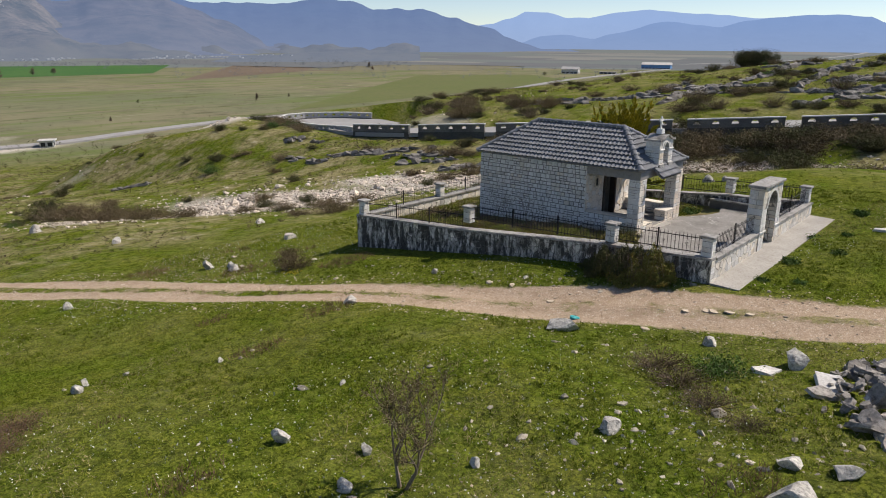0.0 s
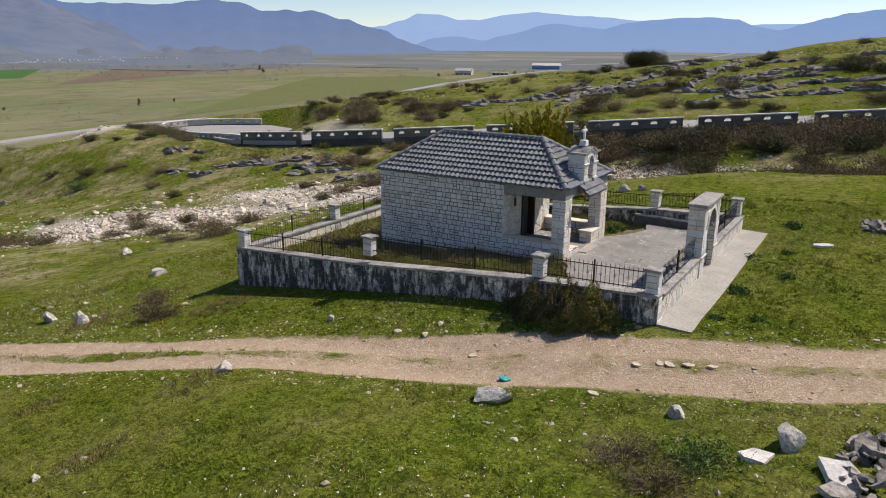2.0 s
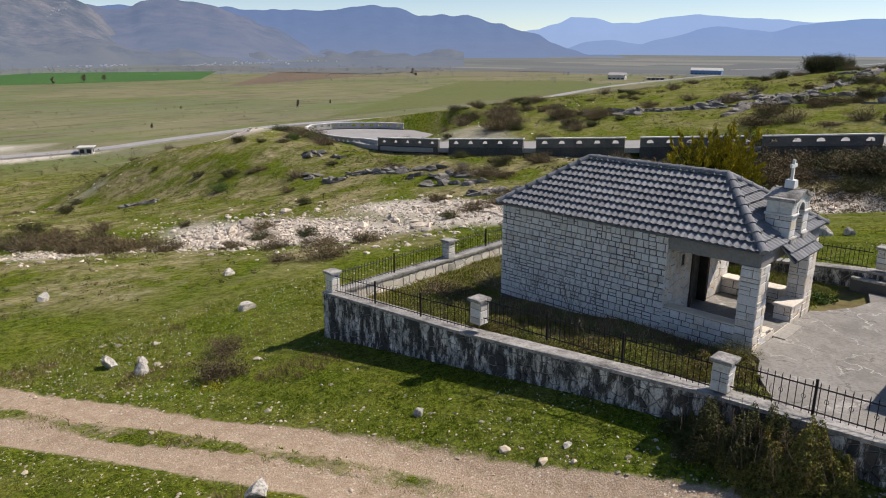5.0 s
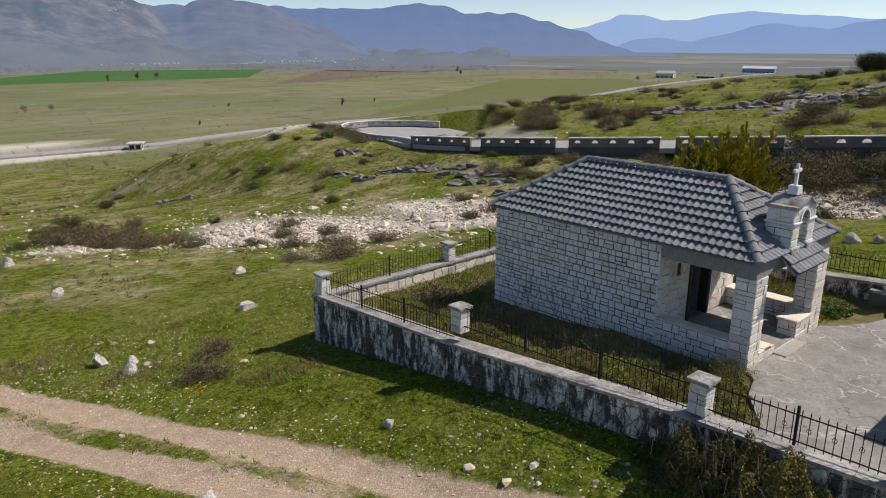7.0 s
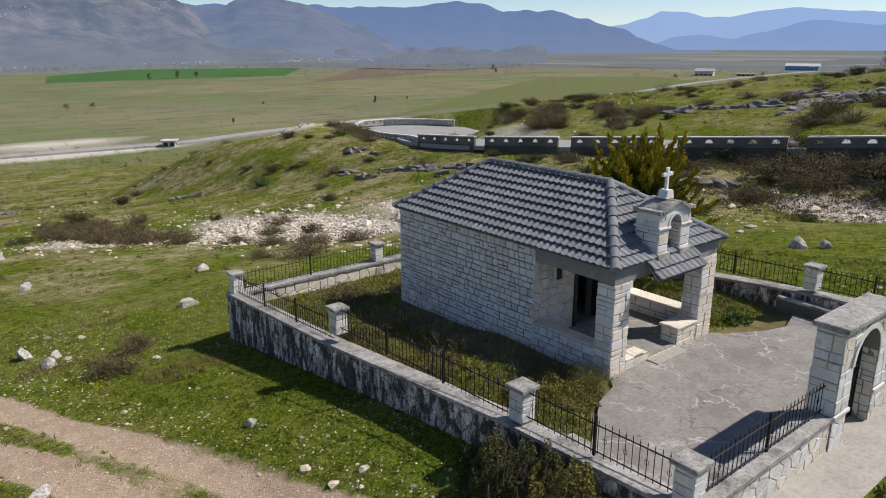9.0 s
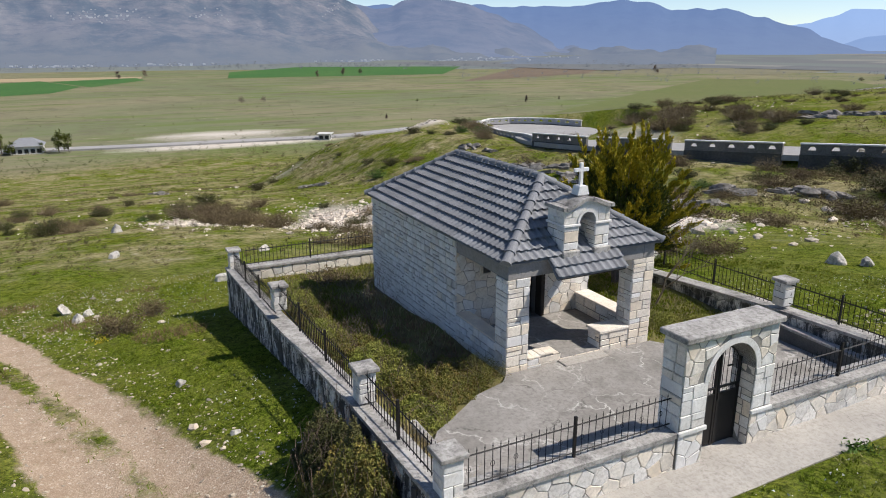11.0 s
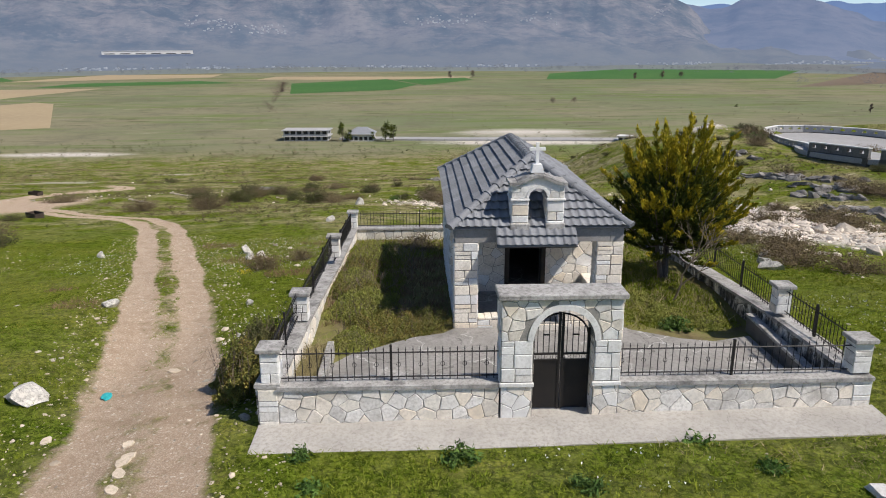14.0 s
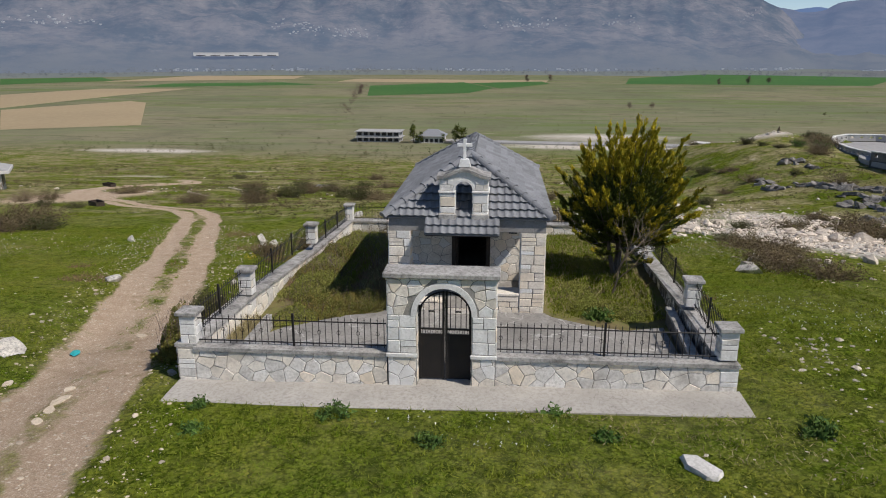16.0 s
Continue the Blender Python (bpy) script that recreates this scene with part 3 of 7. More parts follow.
def spread(lo, hi, core0, core1, step, grow):
    """Grid lines: even in the core, wider and wider outside it."""
    mid = list(np.arange(core0, core1, step))
    up, d = [core1], step
    while up[-1] < hi:
        d *= grow
        up.append(up[-1] + d)
    dn, d = [core0], step
    while dn[-1] > lo:
        d *= grow
        dn.append(dn[-1] - d)
    return np.array(dn[:0:-1] + mid + up)


def build_ground():
    xs, ys = spread(-4900, 1500, -34, 14, 0.27, 1.036), spread(-2500, 4900, -20, 22, 0.27, 1.033)
    X, Y = np.meshgrid(xs, ys)
    Z = land_all(X, Y)
    nx, ny = len(xs), len(ys)
    idx = np.arange(nx * ny).reshape(ny, nx)
    faces = np.stack([idx[:-1, :-1], idx[:-1, 1:], idx[1:, 1:], idx[1:, :-1]], -1).reshape(-1, 4)
    me = bpy.data.meshes.new("ground")
    me.from_pydata(np.stack([X, Y, Z], -1).reshape(-1, 3).tolist(), [], faces.tolist())
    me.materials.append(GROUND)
    me.polygons.foreach_set("use_smooth", np.ones(len(me.polygons), bool))
    off = off_line(TRACK_LINE, X, Y)
    wheel = np.abs(np.abs(off) - 0.78)
    near, rag = sstep(-13, -5, X), soft_noise(X, Y, 0.55, 71)
    centre = (0.30 + 0.15 * near + 0.10 * rag) * (1 - sstep(1.1, 1.75, np.abs(off) + 0.25 * soft_noise(X, Y, 0.8, 72)))
    track = np.maximum((1 - sstep(0.20, 0.66, wheel + 0.13 * soft_noise(X, Y, 0.9, 73))), centre)
    track = np.maximum(track, 0.85 * bump(X, Y, -52, -33, 13, 5, 1))
    stony = 1.0 * bump(X, Y, -45, 16, 15, 5.2, 1) + 0.9 * bump(X, Y, -24, 23, 9, 4.5, 1) + 0.8 * bump(X, Y, -38, 27, 10, 4, 1)
    stony = stony + 0.6 * bump(X, Y, -54, 3, 9, 4, 1) + 1.1 * bump(X, Y, -103, 47, 7, 4.5, 1) + 0.9 * bump(X, Y, -11.5, 39.2, 8, 3, 1)
    stony = stony + 0.46 * sstep(0.4, 1.3, soft_noise(X, Y, 6, 21)) * sstep(24, 50, np.hypot(X, Y)) * np.maximum(sstep(PLAIN + 3, PLAIN + 9, Z), 0.9 * (1 - sstep(230, 290, -X)))
    stony = stony + 0.60 * bump(X, Y, -345, 55, 20, 60, 1) + 0.66 * bump(X, Y, -275, -140, 12, 45, 1) + 0.66 * bump(X, Y, -306, 55, 18, 75, 1)
    dry = np.clip(0.82 * sstep(22, 34, -X + 0.25 * Y) * (1 - 0.65 * sstep(22, 40, Y)) + 0.70 * sstep(19, 30, Y) * (1 - 0.8 * sstep(46, 62, Y)) + 0.16, 0, 1)
    plain = (1 - sstep(PLAIN + 0.6, PLAIN + 3.5, Z)) * np.maximum(sstep(235, 300, -X + 12 * soft_noise(X, Y, 30, 93)), sstep(120, 170, Y))
    for name, v in (("track", track), ("stony", stony), ("dry", dry), ("plain", plain)):
        a = me.attributes.new(name, "FLOAT", "POINT")
        a.data.foreach_set("value", np.clip(v, 0, 1).astype(np.float32).ravel())
    me.update()
    return tagged(new("ground", me), "green stony hillside falling to a flat farmed plain", "ground", kind="structure")


build_ground()


# ---- boundary wall, pillars and railings ----
def wall_top(side, s):
    """Height of the top of the wall along a side; s is x for south and north, y for east and west."""
    if side in ("south", "north"):
        if s > -3.5:
            return 0.66 + 0.10 * (s + 3.5) / 3.5
        if s > -9.4:
            return 0.34 + 0.22 * (s + 9.4) / 5.9
        return -0.42 + 0.40 * (s + 15.6) / 6.2
    return 0.72 if side == "east" else -0.42


Y_N = 10.70
X_W = -15.62


# the north side of the yard is not quite square to the front: it swings out to the west
SWING = Matrix.Translation((0, Y_N, 0)) @ Matrix.Rotation(radians(-2.6), 4, "Z") @ Matrix.Translation((0, -Y_N, 0))


def swing(ob):
    ob.matrix_basis = SWING @ ob.matrix_basis
    return ob


def wall_run(name, side, a, b, label, inner, outer, rng, stones_in=True, ground=-0.4):
    """A stretch of rubble wall 0.34 thick with polygonal stones on both faces and a concrete coping."""
    t = 0.34
    w = tagged(new(name), label, "wall", kind="structure")
    za, zb = wall_top(side, a + 0.01) - 0.07, wall_top(side, b - 0.01) - 0.07
    w.location = {"south": (a, 0, za - 1), "north": (a, Y_N, za - 1), "east": (0, a, za - 1), "west": (X_W, a, za - 1)}[side]
    axis = "y" if side in ("south", "north") else "x"
    lo, hi = {"south": (0.0, t), "north": (Y_N - t, Y_N), "east": (-t, 0.0), "west": (X_W, X_W + t)}[side]
    prof = [(a, ground), (b, ground), (b, zb), (a, za)]
    if side in ("south", "north", "west"):
        prof = [(a, min(float(height(a, 0)), ground) - 0.5), (b, min(float(height(b, 0)), ground) - 0.5), (b, zb), (a, za)] if side != "west" else [(a, -2.4), (b, -2.4), (b, zb), (a, za)]
    part("core", extrude(prof, axis, lo + 0.01, hi - 0.01), WALL_MORTAR, w)
    cop = [(a, za), (b, zb), (b, zb + 0.07), (a, za + 0.07)]
    part("coping", extrude(cop, axis, lo - 0.05, hi + 0.05), CONCRETE, w, "grey concrete coping")
    face_out, out_dir = {"south": (0.0, -1), "north": (Y_N, 1), "east": (0.0, 1), "west": (X_W, -1)}[side]
    face_in = {"south": t, "north": Y_N - t, "east": -t, "west": X_W + t}[side]
    lay(rubble_cells(prof, 0.30 if side == "east" else 0.27, rng, 0.75), axis, face_out + out_dir * -0.008, out_dir, w, outer, rng, 0.006 if side == "east" else 0.010, 0.018 if side == "east" else 0.034)
    if stones_in:
        low = -0.15 if side != "west" else -1.2
        pin = [(a, max(prof[0][1], low + min(0, (a + 7) * 0.1 if side != "west" else 0))), (b, max(prof[1][1], low + min(0, (b + 7) * 0.1 if side != "west" else 0))), (b, zb), (a, za)]
        lay(rubble_cells(pin, 0.40, rng, 0.8), axis, face_in + out_dir * 0.008, -out_dir, w, inner, rng, 0.012, 0.02)
    return w


rng = random.Random(11)
GREY, PALE = [WALL_STONE], [WALL_STONE_LIGHT, WALL_STONE_LIGHT, STONE_WARM]
wall_run("wall_south", "south", -3.62, 0.0, "rubble stone wall with dark weathering streaks and concrete coping", PALE, GREY, rng)
wall_run("wall_south_middle", "south", -9.62, -3.62, "rubble stone wall with dark weathering streaks and concrete coping", PALE, GREY, rng)
wall_run("wall_south_low", "south", X_W, -9.62, "low rubble stone wall stepping down the slope", PALE, GREY, rng)
swing(wall_run("wall_north", "north", -3.62, -0.34, "rubble stone wall with grey inner face", GREY, PALE, rng))
swing(wall_run("wall_north_middle", "north", -9.62, -3.62, "rubble stone wall with grey inner face", GREY, PALE, rng))
swing(wall_run("wall_north_low", "north", X_W, -9.62, "low rubble stone wall stepping down the slope", GREY, PALE, rng))
wall_run("wall_west", "west", 0.34, Y_N + 0.40, "low rubble stone wall with pale inner face", PALE, GREY, rng)
wall_run("wall_east", "east", 0.34, 4.14, "front wall of pale irregular flat stones", PALE, PALE, rng)
wall_run("wall_east_far", "east", 6.20, Y_N, "front wall of pale irregular flat stones", PALE, PALE, rng)


def pillar(x, y, z0, rng, high=0.58):
    p = thing("fence_pillar", "square stone pillar with a flat concrete cap on the wall", "pillar", (x, y, z0), "pillars of the boundary wall")
    h = 0.16
    part("shaft", box(x - h + 0.012, x + h - 0.012, y - h + 0.012, y + h - 0.012, z0, z0 + high), MORTAR, p)
    part("cap", box(x - 0.215, x + 0.215, y - 0.215, y + 0.215, z0 + high, z0 + high + 0.08, 0.012), CONCRETE, p, "weathered concrete cap")
    for axis, c, s, d in (("x", x, y, 1), ("x", x, y, -1), ("y", y, x, 1), ("y", y, x, -1)):
        lay(course_cells(s - h, s + h, z0 + 0.005, z0 + high - 0.005, rng, 0.15, 0.24, 0.16, 0.36), axis, c + d * (h - 0.014), d, p, [STONE, WALL_STONE_LIGHT], rng, 0.008, 0.018)
    return p


# quoins where the side walls end at the front
for name, a in (("quoin_south", 0.0), ("quoin_north", Y_N - 0.34)):
    q = tagged(new(name), "pale squared corner stones at the end of the wall", "wall", kind="structure")
    q.location = (0, a, 0)
    lay(course_cells(a, a + 0.34, -0.3, 0.66, rng, 0.16, 0.24, 0.3, 0.5), "x", -0.006, 1, q, [STONE, WALL_STONE_LIGHT], rng, 0.007, 0.02)


PX = (-15.40, -9.48, -3.42, -0.22)
for y in (0.22, Y_N - 0.20):
    for x in PX:
        base = wall_top("south", x - 0.21 if x < -9 and x > -12 else x)
        base = {-15.40: -0.42, -9.48: 0.22, -3.42: 0.60, -0.22: 0.74}[x]
        p = pillar(x + (0.14 if y > 5 and x == -3.42 else 0.0), y, base + (0.06 if y > 5 and x == -3.42 else 0.0), rng)
        if y > 5 and x < -1:
            swing(p)
for y in (5.3,):
    pillar(X_W + 0.2, y, -0.42, rng)

BAR = {}


def bar_mesh(h):
    if h not in BAR:
        bm = tube([(0, 0, 0), (0, 0, h - 0.06)], 0.0075, 0.0075, 4)
        tube([(0, 0, h - 0.06), (0, 0, h - 0.045), (0, 0, h)], 0.013, 0.002, 4, bm)
        me = bpy.data.meshes.new("bar")
        bm.to_mesh(me)
        bm.free()
        me.materials.append(IRON)
        BAR[h] = me
    return BAR[h]


def ring_mesh():
    if "ring" not in BAR:
        bm = bmesh.new()
        pts = [(0.035 * math.cos(a), 0, 0.045 * math.sin(a)) for a in np.linspace(0, math.tau, 9)]
        tube(pts, 0.005, 0.005, 4, bm)
        me = bpy.data.meshes.new("scroll")
        bm.to_mesh(me)
        bm.free()
        me.materials.append(IRON)
        BAR["ring"] = me
    return BAR["ring"]


def railing(p, q, scrolls=False, high=0.62):
    """Black iron railing from p to q (points on the coping), bars every 12.5 cm and stouter posts every two metres."""
    p, q = Vector(p), Vector(q)
    reach = (q - p).normalized() * 0.05
    p, q = p - reach, q + reach
    d = q - p
    flat = math.hypot(d.x, d.y)
    f = thing("iron_railing", "black wrought iron railing with pointed bars on the wall", "railing", p, "railings round the yard")
    for nm, z in (("bottom_rail", 0.07), ("top_rail", high - 0.10)):
        part(nm, tube([p + Vector((0, 0, z)), q + Vector((0, 0, z))], 0.014, 0.014, 4), IRON, f)
    n = max(2, round(flat / 0.125))
    turn = math.atan2(d.y, d.x)
    for i in range(1, n):
        at = p + d * (i / n)
        place("bar", bar_mesh(high), f, m=Matrix.Translation(at + Vector((0, 0, 0.012))))
        if scrolls and i % 3 == 1:
            place("scroll", ring_mesh(), f, m=Matrix.Translation(at + Vector((0, 0, 0.30))) @ Matrix.Rotation(turn, 4, "Z"))
    k = max(1, round(flat / 1.9))
    for i in range(1, k):
        at = p + d * (i / k)
        part("post", box(at.x - 0.02, at.x + 0.02, at.y - 0.02, at.y + 0.02, at.z - 0.01, at.z + high + 0.05), IRON, f)
    return f


for y in (0.17, Y_N - 0.17):
    for f in (railing((-3.2, y, 0.668), (-0.43, y, 0.752), True), railing((-9.25, y, 0.346), (-3.64, y, 0.555)), railing((-15.18, y, -0.405), (-9.70, y, -0.03))):
        if y > 5:
            swing(f)
for a, b in ((0.43, 4.14), (6.22, Y_N - 0.43)):
    railing((-0.17, a, 0.722), (-0.17, b, 0.722), True)
railing((X_W + 0.17, 0.43, -0.42), (X_W + 0.17, 5.08, -0.42))
railing((X_W + 0.17, 5.52, -0.42), (X_W + 0.17, Y_N + 0.27, -0.42))


# ---- the gate ----
def gate_arch():
    g = thing("gate_arch", "stone gateway with a round arch and concrete coping", "gateway", (-0.22, 5.2, 0.0))
    y0, y1, o0, o1, top, spring, x0, x1 = 4.16, 6.20, 4.71, 5.75, 2.24, 1.50, -0.44, 0.02
    c, r = (o0 + o1) / 2, (o1 - o0) / 2
    arc = [(c + r * math.cos(a), spring + (r + 0.03) * math.sin(a)) for a in np.linspace(math.pi, 0, 17)]
    part("pier", box(x0, x1, y0, o0, -0.2, spring), WALL_MORTAR, g)
    part("pier", box(x0, x1, o1, y1, -0.2, spring), WALL_MORTAR, g)
    bm = bmesh.new()
    lo, hi = [], []
    outer = [(y0, spring)] + [(c + (k - 8) / 8 * (y1 - y0) / 2, top) for k in range(1, 16)] + [(y1, spring)]
    for k in range(16):
        extrude([arc[k], arc[k + 1], outer[k + 1], outer[k]], "x", x0, x1, bm)
    bmesh.ops.remove_doubles(bm, verts=bm.verts[:], dist=0.001)
    part("arch_head", bm, WALL_MORTAR, g)
    for k in range(0, 16, 2):
        ring = arc[k:k + 3]
        back = [(c + (p[0] - c) * 1.20, spring + (p[1] - spring) * 1.20) for p in ring[::-1]]
        part("voussoir", extrude(ring + back, "x", x0 - 0.02, x1 + 0.02), STONE, g)
    for u0, u1 in ((y0 - 0.03, o0 + 0.02), (o1 - 0.02, y1 + 0.03)):
        part("ledge", box(x1 + 0.002, x1 + 0.05, u0, u1, 0.665, 0.735, 0.008), STONE, g, "projecting stone ledge")
    part("coping", box(x0 - 0.07, x1 + 0.07, y0 - 0.07, y1 + 0.07, top + 0.004, top + 0.10, 0.015), CONCRETE, g, "weathered grey concrete coping")
    r2 = random.Random(5)
    for face, d in ((x1 - 0.008, 1), (x0 + 0.008, -1)):
        for u0, u1 in ((y0, o0 - 0.01), (o1 + 0.01, y1)):
            lay(rubble_cells([(u0, 0.02), (u1, 0.02), (u1, 0.66), (u0, 0.66)], 0.27, r2, 0.85), "x", face, d, g, [STONE_WARM, STONE, WALL_STONE_LIGHT], r2, 0.005, 0.02)
            lay(course_cells(u0, u1, 0.74, spring, r2, 0.19, 0.30, 0.19, 0.34), "x", face, d, g, [STONE, STONE, WALL_STONE_LIGHT], r2, 0.006, 0.022)
        ro = r * 1.24
        for cell in rubble_cells([(y0, spring), (y1, spring), (y1, top), (y0, top)], 0.23, r2, 0.8):
            mx, my = sum(p[0] for p in cell) / len(cell), sum(p[1] for p in cell) / len(cell)
            away = math.hypot(mx - c, my - spring)
            if away < ro * 1.02:
                continue
            nx, ny = (mx - c) / away, (my - spring) / away
            cell = clip(cell, c + nx * ro, spring + ny * ro, -nx, -ny)
            lay([cell], "x", face, d, g, [STONE_WARM, STONE, WALL_STONE_LIGHT], r2, 0.006, 0.02)
    for face, d in ((y0 + 0.008, -1), (y1 - 0.008, 1)):
        lay(course_cells(x0, x1, 0.7, top, r2, 0.2, 0.34, 0.2, 0.34), "y", face, d, g, [STONE_WARM, STONE, WALL_STONE_LIGHT], r2, 0.007, 0.026)
    for face, d in ((o0 - 0.008, 1), (o1 + 0.008, -1)):
        lay(course_cells(x0, x1, 0.06, spring, r2, 0.2, 0.34, 0.2, 0.34), "y", face, d, g, [STONE_WARM, STONE, WALL_STONE_LIGHT], r2, 0.008, 0.012)
    part("threshold", box(-0.5, 0.05, o0, o1, -0.2, 0.07, 0.01), PATH_SLAB, g, "worn concrete sill")
    return g


gate_arch()


def iron_gate():
    g = thing("iron_gate", "black iron double gate with solid lower panels and arched barred top", "gate", (-0.2, 5.23, 0.08))
    x, o0, o1, spring = -0.26, 4.725, 5.735, 1.40
    c, r = (o0 + o1) / 2, (o1 - o0) / 2

    def crown(y):
        return spring + math.sqrt(max(0.0, r * r - (y - c) ** 2))

    for s in (0, 1):
        a, b = (o0, c - 0.006) if s == 0 else (c + 0.006, o1)
        leaf = part("leaf", box(x - 0.012, x + 0.012, a, b, 0.1, 1.0), IRON, g, "solid black sheet lower panel")
        part("stile", box(x - 0.022, x + 0.022, a, a + 0.045, 0.09, min(crown(a + 0.045), 2.0) if s == 0 else crown(c)), IRON, g)
        part("stile", box(x - 0.022, x + 0.022, b - 0.045, b, 0.09, crown(c) if s == 0 else min(crown(b - 0.045), 2.0)), IRON, g)
        for z in (0.1, 1.0, 1.12):
            part("rail", box(x - 0.018, x + 0.018, a, b, z, z + 0.03), IRON, g)
        for k in range(1, 5):
            y = a + (b - a) * k / 5
            place("bar", bar_mesh(round(crown(y) - 1.16, 2)), g, m=Matrix.Translation((x, y, 1.14)))
            place("scroll", ring_mesh(), g, m=Matrix.Translation((x, y, 1.075)) @ Matrix.Rotation(math.pi / 2, 4, "Z"))
        y = (a + b) / 2
        part("cross_ornament", box(x - 0.006, x + 0.012, y - 0.06, y + 0.06, 1.48, 1.505), IRON, g)
        ys = np.linspace(a, b, 9)
        part("arched_rail", tube([(x, y, crown(y) - 0.02) for y in ys], 0.016, 0.016, 4), IRON, g)
    part("lock_box", box(x - 0.03, x + 0.035, c + 0.01, c + 0.09, 0.92, 1.05), IRON, g)


iron_gate()


# ---- paving and garden ----
def sheet(name, poly_fn, xs, ys, zfn, thick, mat, label, category):
    """A slab with an uneven top over a grid; poly_fn says which cells belong."""
    bm = bmesh.new()
    grid = {}
    for i, x in enumerate(xs):
        for j, y in enumerate(ys):
            grid[i, j] = bm.verts.new((x, y, zfn(x, y)))
    fs = []
    for i in range(len(xs) - 1):
        for j in range(len(ys) - 1):
            if poly_fn((xs[i] + xs[i + 1]) / 2, (ys[j] + ys[j + 1]) / 2):
                fs.append(bm.faces.new((grid[i, j], grid[i + 1, j], grid[i + 1, j + 1], grid[i, j + 1])))
    bmesh.ops.delete(bm, geom=[v for v in bm.verts if not v.link_faces], context="VERTS")
    ex = bmesh.ops.extrude_face_region(bm, geom=fs)
    bmesh.ops.translate(bm, verts=[v for v in ex["geom"] if isinstance(v, bmesh.types.BMVert)], vec=(0, 0, -thick))
    bmesh.ops.recalc_face_normals(bm, faces=bm.faces)
    return tagged(link(name, bm, mat), label, category, kind="structure")


court = [(-0.33, 0.97), (-0.33, 10.1), (-3.42, 10.1), (-3.15, 9.2), (-3.35, 8.5), (-3.9, 7.55), (-4.12, 7.4), (-4.12, 3.56), (-3.84, 3.3), (-3.62, 2.6), (-3.1, 1.85), (-2.75, 1.3), (-2.3, 0.97)]
tagged(link("courtyard_floor", extrude(court, "z", -0.3, 0.045), SLAB), "cracked grey concrete yard with dark stains", "paving", kind="structure")
sheet("front_path", lambda x, y: True, np.linspace(0.0, 0.92, 8), np.linspace(-0.02, 10.75, 40), lambda x, y: 0.0 + 0.014 * y + (0.02 if y > 5 else 0) + 0.006 * math.sin(3 * y + x) - 0.03 * x, 0.3, PATH_SLAB, "pale concrete path along the front wall", "path")


def garden_z(x, y):
    return -0.07 + np.minimum(0.0, (x + 7.5) * 0.105) + 0.035 * np.sin(1.9 * x + 0.7 * y) + 0.03 * np.sin(2.7 * y - x)


sheet("garden_soil", lambda x, y: not (-11.4 < x < -4.2 and 3.7 < y < 7.2), np.arange(X_W + 0.3, -1.9, 0.3), np.arange(0.3, Y_N + 0.2, 0.3), garden_z, 0.15, SOIL, "weedy garden soil inside the wall", "ground")
sheet("planting_bed", lambda x, y: True, np.linspace(-2.3, -0.34, 8), np.linspace(0.33, 0.9, 4), lambda x, y: 0.16 + 0.02 * math.sin(5 * x), 0.3, SOIL, "bare soil bed behind the kerb", "ground")
k = tagged(link("kerb_south", box(-2.9, -0.34, 0.82, 0.96, -0.1, 0.30, 0.012), CONCRETE), "low pale concrete kerb beside the yard", "kerb", kind="structure")
b = thing("concrete_bench", "long concrete bench along the wall of the yard", "bench", (-2.1, 10.2, 0.04))
part("seat_slab", box(-3.95, -0.36, 10.06, 10.26, 0.30, 0.37, 0.01), CONCRETE, b)
part("bench_wall", box(-3.95, -0.36, 10.10, 10.22, -0.1, 0.30), MORTAR, b)
swing(b)


# ---- the chapel ----
CH = dict(w=-11.55, e=-6.40, p=-4.15, s=3.57, n=7.36, top=2.36)
AXIS = 5.465
EAVE = dict(x0=-11.70, x1=-4.08, y0=3.44, y1=7.49, z=2.42)
RIDGE = dict(x0=-9.95, x1=-5.90, z=3.70)


